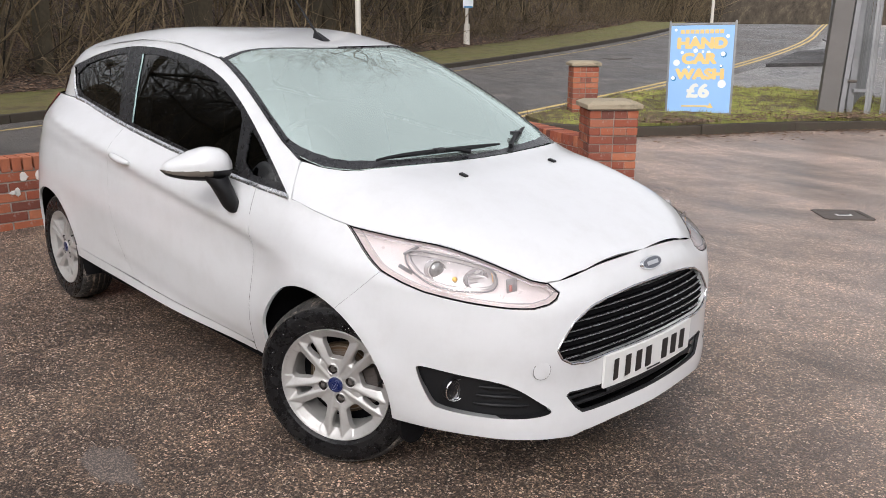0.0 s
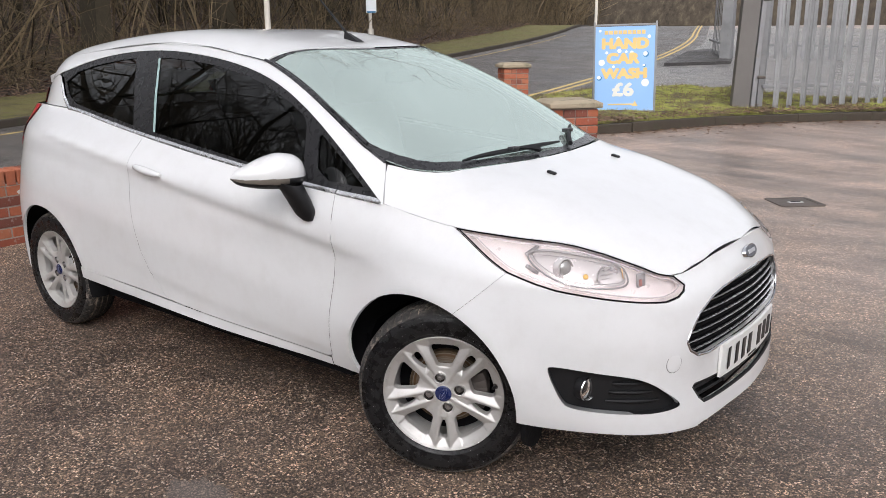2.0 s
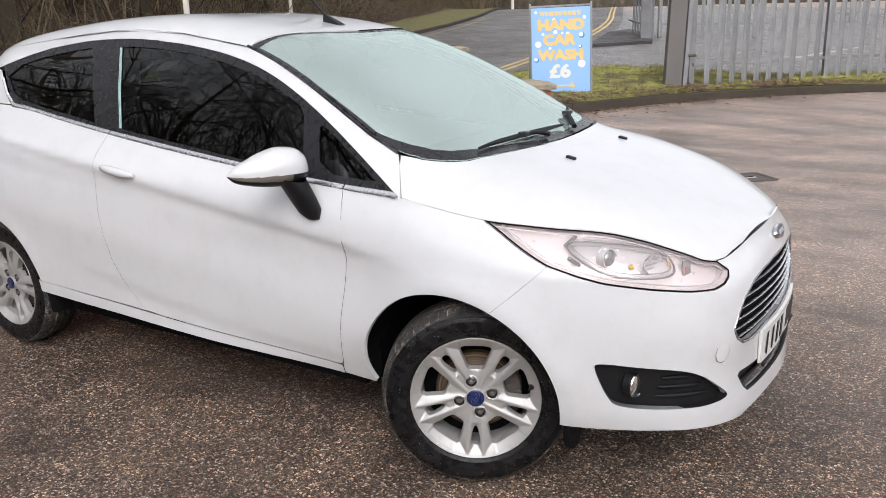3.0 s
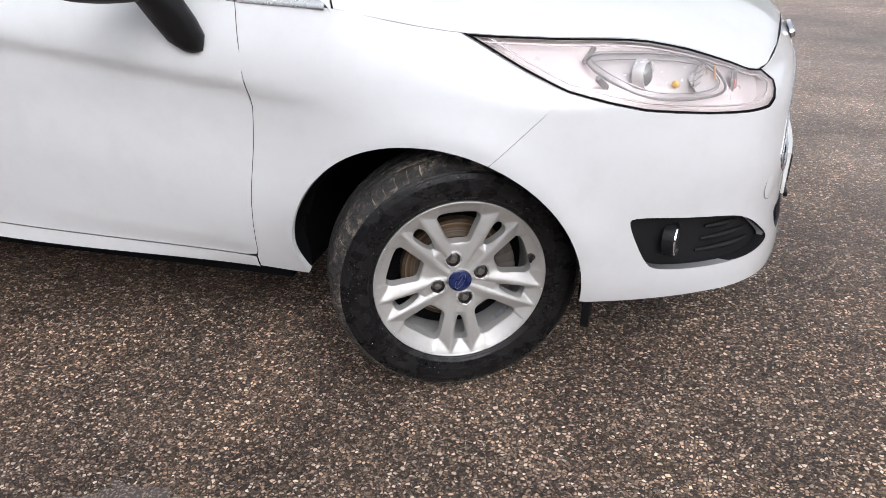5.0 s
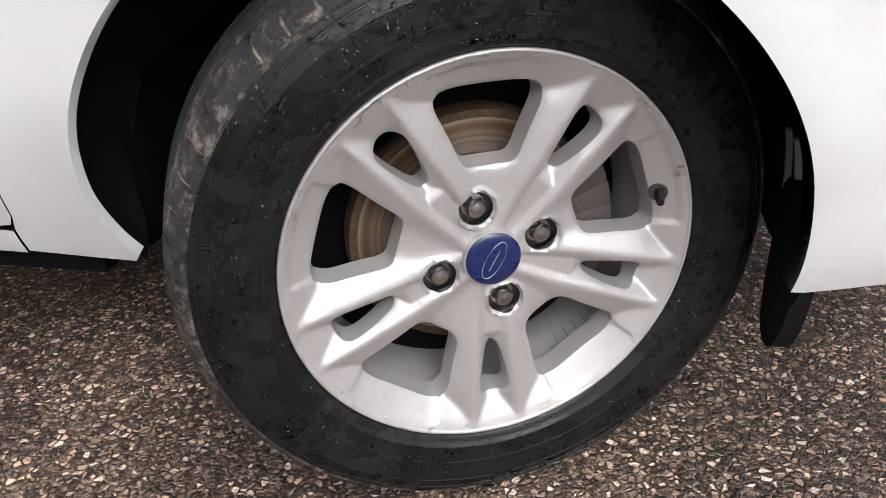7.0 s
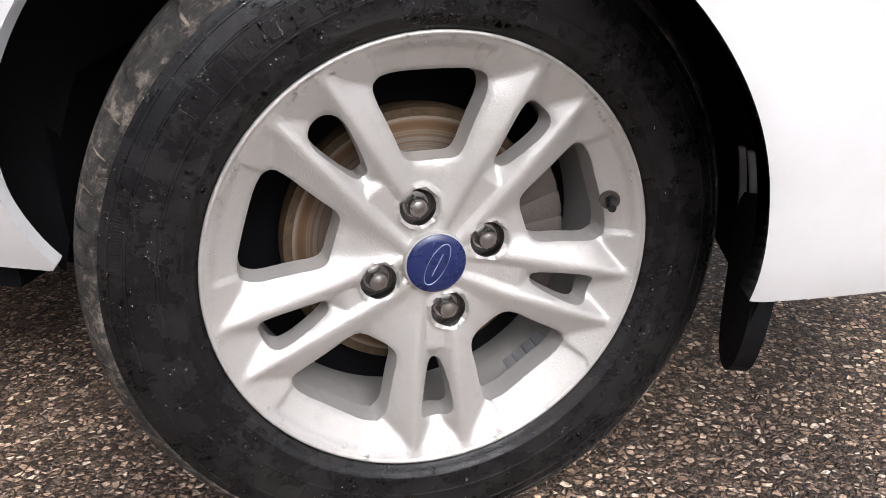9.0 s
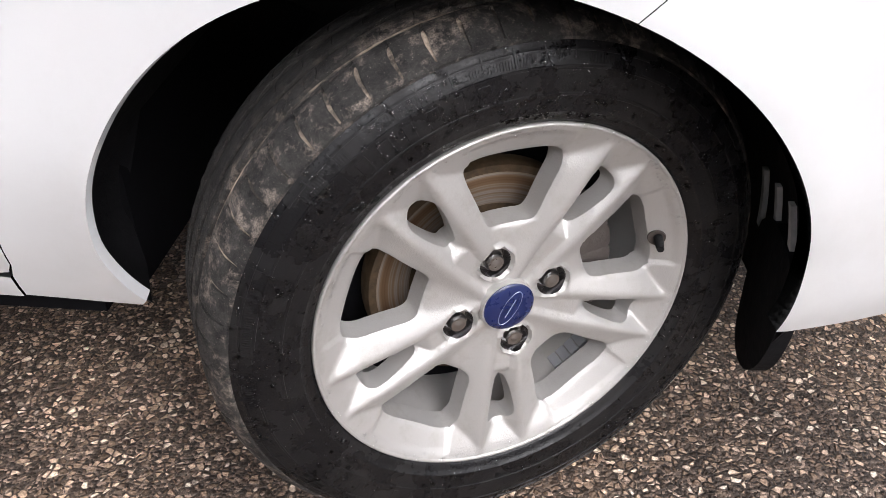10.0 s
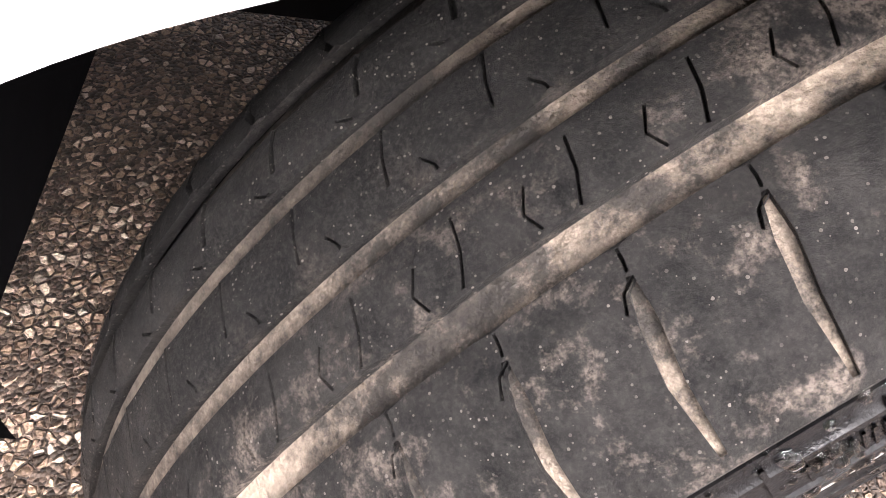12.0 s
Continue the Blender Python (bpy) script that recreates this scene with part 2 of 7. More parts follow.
def alloy_material():
    n = Nodes("silver_alloy")
    f = n.noise(500, 3)
    dirt = n.ramp(n.noise(28, 6, 0.7), [(0.52, (0, 0, 0)), (0.75, (1, 1, 1))])
    base = n.mix(n.math("MULTIPLY", dirt, 0.45), (0.475, 0.462, 0.445), (0.35, 0.315, 0.27))
    n.set(Base=base, Roughness=n.math("ADD", 0.40, n.math("MULTIPLY", dirt, 0.2)), Metallic=0.45, Coat=0.25, CoatR=0.15)
    n.bump(f, 0.0003)
    return n.m


def rust_material():
    n = Nodes("brake_disc_rust")
    f = n.noise(35, 6, 0.7)
    n.set(Base=n.ramp(f, [(0.3, (0.045, 0.032, 0.021)), (0.55, (0.11, 0.074, 0.042)), (0.75, (0.16, 0.13, 0.095))]), Roughness=0.55, Metallic=0.5)
    return n.m


def disc_material():
    """A swept disc face: rings of grey steel and brown rust."""
    n = Nodes("brake_disc_face")
    sep = n.put("SeparateXYZ", Vector=n.where())
    rad = n.math("SQRT", n.math("ADD", n.math("MULTIPLY", sep.outputs[0], sep.outputs[0]), n.math("MULTIPLY", sep.outputs[1], sep.outputs[1])))
    ring = n.put("CombineXYZ", X=n.math("MULTIPLY", rad, 1.0))
    f = n.noise(95, 3, 0.6, ring.outputs[0])
    col = n.ramp(f, [(0.36, (0.14, 0.075, 0.035)), (0.47, (0.20, 0.13, 0.075)), (0.56, (0.33, 0.30, 0.27)), (0.70, (0.25, 0.16, 0.085))])
    col = n.mix(n.math("MULTIPLY", n.noise(40, 5), 0.5), col, (0.09, 0.055, 0.03))
    return n.set(Base=col, Roughness=0.45, Metallic=0.5)


M["disc"] = disc_material()
# dirty iron of the caliper; also paints shade into the wheel's small recesses
M["caliper"] = plain("dirty_cast_iron", (0.075, 0.062, 0.055), 0.7, 0.2, 0.45, 60, bump=0.002)
M["rubber"], M["tread"], M["alloy"], M["rust"] = rubber_material(), tread_material(), alloy_material(), rust_material()
_g = Nodes("groove_dirt")
_d = _g.ramp(_g.noise(11, 8, 0.78), [(0.42, (0.012, 0.012, 0.012)), (0.48, (0.060, 0.052, 0.045)), (0.54, (0.28, 0.225, 0.175)), (0.62, (0.66, 0.54, 0.42))])
_ax = _g.math("MULTIPLY", _g.math("ADD", _g.put("SeparateXYZ", Vector=_g.where()).outputs[2], 0.035), 16.0, True)
_d = _g.mix(_ax, _g.mix(0.6, _d, (0.045, 0.041, 0.037)), _d)
_g.set(Base=_g.mix(_g.math("MULTIPLY", _g.noise(500, 3), 0.5), _d, (0.10, 0.085, 0.07)), Roughness=0.9)
_g.bump(_g.noise(300, 4), 0.0025)
M["groove_dirt"] = _g.m
M["liner"] = plain("arch_liner", (0.006, 0.006, 0.007), 0.7, 0, 0.3, 40, bump=0.002, spec=0.15)
CHIPS = [(0.0, (0.044, 0.030, 0.022)), (0.30, (0.20, 0.140, 0.100)), (0.58, (0.46, 0.33, 0.235)), (0.80, (0.76, 0.57, 0.43)), (1.0, (0.95, 0.83, 0.70))]
M["lot"] = asphalt_material("worn_wet_asphalt", 105.0, (0.070, 0.052, 0.041), 0.36, CHIPS, 1.0)
M["road"] = asphalt_material("road_asphalt", 90.0, (0.085, 0.079, 0.076), 0.28, [(0.0, (0.090, 0.083, 0.080)), (0.6, (0.155, 0.145, 0.140)), (1.0, (0.30, 0.28, 0.27))])

# ---- the car's surface: x forward from the front axle, w half width, z up ----
def pchip(xs, ys):
    """A smooth monotone curve through knots, for arrays."""
    xs, ys = np.asarray(xs, float), np.asarray(ys, float)
    h, d = np.diff(xs), np.diff(ys) / np.diff(xs)
    m = np.zeros(len(xs))
    m[0], m[-1] = d[0], d[-1]
    for i in range(1, len(xs) - 1):
        if d[i - 1] * d[i] > 0:
            w1, w2 = 2 * h[i] + h[i - 1], h[i] + 2 * h[i - 1]
            m[i] = (w1 + w2) / (w1 / d[i - 1] + w2 / d[i])

    def f(x):
        x = np.clip(np.asarray(x, float), xs[0], xs[-1])
        i = np.clip(np.searchsorted(xs, x) - 1, 0, len(xs) - 2)
        t = (x - xs[i]) / h[i]
        return ((1 + 2 * t) * (1 - t) ** 2 * ys[i] + t * (1 - t) ** 2 * h[i] * m[i]
                + t * t * (3 - 2 * t) * ys[i + 1] + t * t * (t - 1) * h[i] * m[i + 1])
    return f


def spline(xs, ys, m0=None, m1=None):
    """A natural (or clamped) cubic spline through knots, for arrays."""
    xs, ys = np.asarray(xs, float), np.asarray(ys, float)
    n, h = len(xs), np.diff(xs)
    a, b = np.zeros((n, n)), np.zeros(n)
    a[0, 0], a[0, 1], b[0] = 2, 1, 3 * (ys[1] - ys[0]) / h[0]
    a[-1, -1], a[-1, -2], b[-1] = 2, 1, 3 * (ys[-1] - ys[-2]) / h[-1]
    if m0 is not None:
        a[0, 1], b[0], a[0, 0] = 0, m0, 1
    if m1 is not None:
        a[-1, -2], b[-1], a[-1, -1] = 0, m1, 1
    for i in range(1, n - 1):
        a[i, i - 1], a[i, i], a[i, i + 1] = 1 / h[i - 1], 2 / h[i - 1] + 2 / h[i], 1 / h[i]
        b[i] = 3 * ((ys[i] - ys[i - 1]) / h[i - 1] ** 2 + (ys[i + 1] - ys[i]) / h[i] ** 2)
    m = np.linalg.solve(a, b)

    def f(x):
        x = np.clip(np.asarray(x, float), xs[0], xs[-1])
        i = np.clip(np.searchsorted(xs, x) - 1, 0, n - 2)
        t = (x - xs[i]) / h[i]
        return ((1 + 2 * t) * (1 - t) ** 2 * ys[i] + t * (1 - t) ** 2 * h[i] * m[i]
                + t * t * (3 - 2 * t) * ys[i + 1] + t * t * (t - 1) * h[i] * m[i + 1])
    return f


# plan outline at bumper height, from the middle of the nose round the side to the middle of the tail
PLAN = [(0.765, 0), (0.752, 0.25), (0.722, 0.42), (0.672, 0.54), (0.59, 0.635), (0.48, 0.71), (0.35, 0.765), (0.1, 0.820),
        (-0.15, 0.820), (-0.5, 0.820), (-1.2, 0.838), (-1.8, 0.848), (-2.4, 0.840), (-2.75, 0.800), (-2.98, 0.690), (-3.12, 0.45), (-3.17, 0)]
_px, _pw = np.array(PLAN).T
_ps = np.concatenate([[0], np.cumsum(np.hypot(np.diff(_px), np.diff(_pw)))])
plan_x, plan_w = spline(_ps, _px, 0.0, 0.0), spline(_ps, _pw, 1.0, -1.0)
S_END = _ps[-1]
_fs = np.linspace(0, S_END, 1600)
_fx, _fw = plan_x(_fs), plan_w(_fs)


def plan_frame(s):
    e = 1e-3
    dx, dw = plan_x(s + e) - plan_x(s - e), plan_w(s + e) - plan_w(s - e)
    n = np.hypot(dx, dw) + 1e-12
    return plan_x(s), plan_w(s), dw / n, -dx / n   # the outward normal in (x, w)


def plan_s(x, w):
    """The place along the outline that faces (x, w)."""
    return float(_fs[np.argmin((_fx - x) ** 2 + (_fw - w) ** 2)])


# the upper rim of the lower body: bonnet edge, then the waist line
RIM = [(0.705, 0, 0.768), (0.692, 0.2, 0.758), (0.644, 0.414, 0.724), (0.56, 0.50, 0.762), (0.46, 0.565, 0.803), (0.36, 0.608, 0.825), (0.2, 0.662, 0.834),
       (0.02, 0.712, 0.849), (-0.12, 0.733, 0.872), (-0.25, 0.745, 0.898), (-0.47, 0.75, 0.908), (-1.0, 0.738, 0.952), (-1.68, 0.712, 1.022),
       (-2.1, 0.675, 1.068), (-2.444, 0.64, 1.107), (-2.75, 0.618, 1.12), (-2.95, 0.53, 1.12), (-3.06, 0.3, 1.10), (-3.08, 0, 1.09)]
_rs, _ri, _rz = [], [], []
for _x, _w, _z in RIM:
    _s = plan_s(_x, _w)
    if not _rs:
        _s = 0.0
    _cx, _cw, _nx, _nw = plan_frame(_s)
    _rs.append(_s), _ri.append(float((_cx - _x) * _nx + (_cw - _w) * _nw)), _rz.append(_z)
rim_in, rim_z = pchip(_rs, _ri), pchip(_rs, _rz)

F_KNOTS = [0, 0.06, 0.15, 0.3, 0.45, 0.6, 0.75, 0.88]
STATIONS = [0.0, plan_s(0.672, 0.54), plan_s(0.48, 0.71), plan_s(0.1, 0.825), plan_s(-0.45, 0.824), plan_s(-1.2, 0.838), plan_s(-2.4, 0.845), plan_s(-2.98, 0.69), S_END]
INSETS = [(0.014, -0.013, -0.012, 0.004, 0.006, 0.0, 0.004, 0.020),
          (0.040, 0.014, 0.004, 0.005, 0.006, 0.002, 0.012, 0.030),
          (0.065, 0.036, 0.016, 0.006, 0.004, 0.002, 0.012, 0.035),
          (0.075, 0.048, 0.020, 0.006, 0.002, 0.0, 0.006, 0.035),
          (0.085, 0.066, 0.040, 0.015, 0.008, 0.005, 0.006, 0.025),
          (0.05, 0.022, 0.013, 0.012, 0.009, 0.004, 0.004, 0.03),
          (0.05, 0.03, 0.02, 0.010, 0.004, 0.0, 0.010, 0.045),
          (0.04, 0.01, 0.0, 0.0, 0.0, 0.02, 0.05, 0.085),
          (0.04, 0.01, 0.0, 0.0, 0.0, 0.02, 0.05, 0.08)]
_cols = [pchip(STATIONS, c) for c in np.array(INSETS).T]
Z0 = 0.185


def sidestep(x, a, b):
    t = np.clip((np.asarray(x, float) - a) / (b - a), 0, 1)
    return t * t * (3 - 2 * t)


ARCHES = ((-0.037, 0.344), (-2.480, 0.352))


def lower(s, z):
    """The lower body at s along the outline and height z: arrays of x, w, z."""
    s, z = np.asarray(s, float), np.asarray(z, float)
    cx, cw, nx, nw = plan_frame(s)
    f = np.clip((z - Z0) / (rim_z(s) - Z0), 0, 1)
    rows = [c(s) for c in _cols] + [rim_in(s)]
    knots = F_KNOTS + [1.0]
    i = np.clip(np.searchsorted(knots, f, side="right") - 1, 0, len(knots) - 2)
    k, r = np.array(knots), np.array(rows)
    h, d = np.diff(k), np.diff(r, axis=0) / np.diff(k)[:, None] if r.ndim > 1 else None
    m = np.zeros_like(r)
    m[0], m[-1] = d[0], d[-1]
    m[1:-1] = (d[:-1] * h[1:, None] + d[1:] * h[:-1, None]) / (h[1:] + h[:-1])[:, None]
    j = np.arange(len(s))
    t, hh = (f - k[i]) / h[i], h[i]
    inset = ((1 + 2 * t) * (1 - t) ** 2 * r[i, j] + t * (1 - t) ** 2 * hh * m[i, j]
             + t * t * (3 - 2 * t) * r[i + 1, j] + t * t * (t - 1) * hh * m[i + 1, j])
    # crease that falls from the tail lamp to the front wing, and the undercut below it
    crease = 0.742 + 0.135 * (-0.41 - cx)
    fade = sidestep(cx, -0.12, -0.5) * sidestep(cx, -2.95, -2.4)
    inset = inset + 0.020 * fade / (1 + np.exp(np.clip((z - crease + 0.018) / 0.010, -40, 40))) * sidestep(z, crease - 0.30, crease - 0.08)
    groove = 0.330 + 0.09 * (-0.54 - cx) + 0.03 * np.clip(-0.54 - cx, 0, 3) ** 2
    inset = inset + 0.006 * sidestep(cx, -0.40, -0.55) * sidestep(cx, -1.95, -1.6) * (1 - sidestep(z, groove - 0.045, groove + 0.022)) * sidestep(z, 0.270, 0.325)
    # lips round the wheel arches
    for ax, rad in ARCHES:
        dist = np.hypot(cx - ax, z - 0.297) - rad
        inset = inset - (0.014 if ax > -1 else 0.006) * sidestep(z, 0.30, 0.48) * np.exp(-(np.clip(dist, 0, 9) / 0.055) ** 2) * (cw > 0.6) - 0.004 * np.exp(-(dist / 0.14) ** 2) * (cw > 0.6)
    return cx - nx * inset, cw - nw * inset, z


def upper(x, z):
    """Half width of the glasshouse side at x and height z."""
    x, z = np.asarray(x, float), np.asarray(z, float)
    taper = 0.034 * sidestep(x, -1.6, -2.5) + 0.9 * np.clip(-2.55 - x, 0, 1) ** 2
    return 0.751 - 0.36 * (z - 0.90) - taper - 0.12 * np.clip(z - 1.1, 0, 1) ** 2


# top line of the side windows and middle line of the bonnet, screen and roof
WINDOW_TOP = [(-0.25, 0.898), (-0.45, 1.032), (-0.668, 1.165), (-0.9, 1.272), (-1.2, 1.346), (-1.5, 1.382), (-1.774, 1.392), (-2.1, 1.374), (-2.4, 1.330), (-2.6, 1.283), (-2.8, 1.235), (-2.95, 1.20)]
window_top = spline([-a for a, b in WINDOW_TOP], [b for a, b in WINDOW_TOP])
MIDDLE = [(-0.705, 0.768), (-0.64, 0.802), (-0.5, 0.858), (-0.3, 0.918), (-0.107, 0.966), (0.05, 0.992), (0.14, 1.02), (0.35, 1.135), (0.6, 1.264), (0.85, 1.366), (1.0, 1.409), (1.2, 1.446), (1.5, 1.480), (1.9, 1.482), (2.3, 1.456), (2.65, 1.412), (2.95, 1.35)]
middle = spline(*np.array(MIDDLE).T)
_bx = [(-a, b, c) for a, b, c in RIM[:10]]
rim_w_x = pchip([a for a, b, c in _bx], [b for a, b, c in _bx])
rim_z_x = pchip([a for a, b, c in _bx], [c for a, b, c in _bx])


def top(x, w):
    """Height of bonnet, screen and roof at x and half width w."""
    x, w = np.asarray(x, float), np.abs(np.asarray(w, float))
    front = x > -0.25
    ze = np.where(front, rim_z_x(-x), window_top(-x))
    we = np.where(front, rim_w_x(-x), upper(x, window_top(-x)))
    p = 3.7 + 2.5 * sidestep(x, 0.62, 0.25) - 1.2 * sidestep(x, -0.15, -0.9) + 2.0 * sidestep(x, -1.0, -1.7)
    return middle(-x) - (middle(-x) - ze) * np.clip(w / np.maximum(we, 0.02), 0, 1.3) ** p


# ---- mesh helpers ----
from mathutils.geometry import delaunay_2d_cdt


def link(name, me, mats, parent=None, label=""):
    for m in mats if isinstance(mats, (list, tuple)) else [mats]:
        me.materials.append(m)
    ob = new(name, me)
    if parent:
        ob.parent = parent
    return tagged(ob, label)


def part(name, bm, material, parent=None, label="", smooth=None):
    me = bpy.data.meshes.new(name)
    bmesh.ops.recalc_face_normals(bm, faces=bm.faces)
    bm.to_mesh(me)
    bm.free()
    if smooth is not None:
        me.shade_smooth()
        me.set_sharp_from_angle(angle=radians(smooth))
    return link(name, me, material, parent, label)


def solid(name, verts, faces, material, parent=None, label="", smooth=None):
    me = bpy.data.meshes.new(name)
    me.from_pydata([tuple(v) for v in verts], [], faces)
    if smooth is not None:
        me.shade_smooth()
        me.set_sharp_from_angle(angle=radians(smooth))
    return link(name, me, material, parent, label)


def thing(name, label, category, at=(0, 0, 0), group="", kind=""):
    ob = new(name)
    ob.location = at
    ob.empty_display_size = 0.1
    return tagged(ob, label, category, group, kind)


def box(bm, size, m=None, bevel=0.0):
    made = bmesh.ops.create_cube(bm, size=1.0, matrix=(m or Matrix()) @ Matrix.Diagonal((*size, 1)))
    if bevel:
        edges = list({e for v in made["verts"] for e in v.link_edges})
        bmesh.ops.bevel(bm, geom=edges, offset=bevel, segments=2, affect="EDGES", profile=0.5)
    return bm


def rod(bm, a, b, r1, r2=None, seg=10, caps=True):
    a, b = Vector(a), Vector(b)
    m = Matrix.Translation((a + b) / 2) @ (b - a).to_track_quat("Z", "Y").to_matrix().to_4x4()
    bmesh.ops.create_cone(bm, cap_ends=caps, segments=seg, radius1=r1, radius2=r1 if r2 is None else r2, depth=(b - a).length, matrix=m)
    return bm


def lathe(profile, seg, axis_m=None, closed=False):
    """Verts and faces of a profile of (radius, offset) turned about the z axis."""
    vs, fs, n = [], [], len(profile)
    for i in range(seg):
        a = 2 * math.pi * i / seg
        for r, h in profile:
            v = Vector((r * math.cos(a), r * math.sin(a), h))
            vs.append(axis_m @ v if axis_m else v)
    for i in range(seg):
        j = (i + 1) % seg
        for k in range(n if closed else n - 1):
            l = (k + 1) % n
            fs.append((i * n + k, j * n + k, j * n + l, i * n + l))
    return vs, fs


def chaikin(poly, times=2):
    for _ in range(times):
        out = []
        for a, b in zip(poly, poly[1:] + poly[:1]):
            out += [(a[0] * 0.75 + b[0] * 0.25, a[1] * 0.75 + b[1] * 0.25), (a[0] * 0.25 + b[0] * 0.75, a[1] * 0.25 + b[1] * 0.75)]
        poly = out
    return poly


def resample(poly, step):
    out = []
    for a, b in zip(poly, poly[1:] + poly[:1]):
        n = max(1, int(math.ceil(math.dist(a, b) / step)))
        out += [(a[0] + (b[0] - a[0]) * k / n, a[1] + (b[1] - a[1]) * k / n) for k in range(n)]
    return out


def area2(poly):
    return sum(a[0] * b[1] - b[0] * a[1] for a, b in zip(poly, poly[1:] + poly[:1]))


def shrink(poly, d):
    """Moves the outline inwards by d (outwards: minus)."""
    if not d:
        return poly
    s, n, out = (1 if area2(poly) > 0 else -1), len(poly), []
    for i in range(n):
        a, b, c = poly[i - 1], poly[i], poly[(i + 1) % n]
        nx = ny = 0.0
        for p, q in ((a, b), (b, c)):
            l = math.dist(p, q) or 1.0
            nx, ny = nx - (q[1] - p[1]) / l, ny + (q[0] - p[0]) / l
        l = math.hypot(nx, ny) or 1.0
        k = min(2.0 / l, 2.5)
        out.append((b[0] + s * d * k * nx / l, b[1] + s * d * k * ny / l))
    return out


def inside_mask(px, py, poly):
    q = np.array(poly)
    x1, y1 = q[:, 0], q[:, 1]
    x2, y2 = np.roll(x1, -1), np.roll(y1, -1)
    c = np.zeros(len(px), bool)
    for a, b, e, f in zip(x1, y1, x2, y2):
        if b != f:
            c ^= ((b > py) != (f > py)) & (px < (e - a) * (py - b) / (f - b) + a)
    return c


def edge_far(px, py, poly, d):
    """Points further than d from the outline."""
    ok = np.ones(len(px), bool)
    for a, b in zip(poly, poly[1:] + poly[:1]):
        ex, ey = b[0] - a[0], b[1] - a[1]
        l2 = ex * ex + ey * ey or 1e-12
        t = np.clip(((px - a[0]) * ex + (py - a[1]) * ey) / l2, 0, 1)
        ok &= np.hypot(px - a[0] - t * ex, py - a[1] - t * ey) > d
    return ok


def fill(poly, holes, step, lines=()):
    """Triangles of a flat region: points, triangles, outline loops."""
    loops = [resample(p, step) for p in (poly, *holes)]
    pts, edges, rings = [], [], []
    for lp in loops:
        k = len(pts)
        pts += lp
        rings.append(list(range(k, k + len(lp))))
        edges += [(k + i, k + (i + 1) % len(lp)) for i in range(len(lp))]
    q = np.array(loops[0])
    gx, gy = np.meshgrid(np.arange(q[:, 0].min(), q[:, 0].max(), step), np.arange(q[:, 1].min(), q[:, 1].max(), step))
    gx, gy = gx.ravel(), gy.ravel()
    ok = inside_mask(gx, gy, loops[0]) & edge_far(gx, gy, loops[0], step * 0.55)
    for h in loops[1:]:
        ok &= ~inside_mask(gx, gy, h) & edge_far(gx, gy, h, step * 0.55)
    for run in lines:
        q = np.array(run)
        clear = inside_mask(q[:, 0], q[:, 1], loops[0])
        for h in loops[1:]:
            clear &= ~inside_mask(q[:, 0], q[:, 1], h) & edge_far(q[:, 0], q[:, 1], h, step * 0.35)
        last = None
        for p, c in zip(run, clear):
            if c:
                pts.append(p)
                ok &= np.hypot(gx - p[0], gy - p[1]) > step * 1.05
                if last is not None:
                    edges.append((last, len(pts) - 1))
                last = len(pts) - 1
            else:
                last = None
    pts += list(zip(gx[ok].tolist(), gy[ok].tolist()))
    v, e, f, ov, oe, of = delaunay_2d_cdt([Vector(p) for p in pts], edges, [], 0, 1e-7)
    c = np.array([[(v[a][0] + v[b][0] + v[d][0]) / 3, (v[a][1] + v[b][1] + v[d][1]) / 3] for a, b, d in f])
    keep = inside_mask(c[:, 0], c[:, 1], loops[0])
    for h in loops[1:]:
        keep &= ~inside_mask(c[:, 0], c[:, 1], h)
    back = {}
    for i, o in enumerate(ov):
        for k in o:
            back[k] = i
    rings = [[back[i] for i in r] for r in rings]
    return np.array([(p[0], p[1]) for p in v]), [t for t, k in zip(f, keep) if k], rings


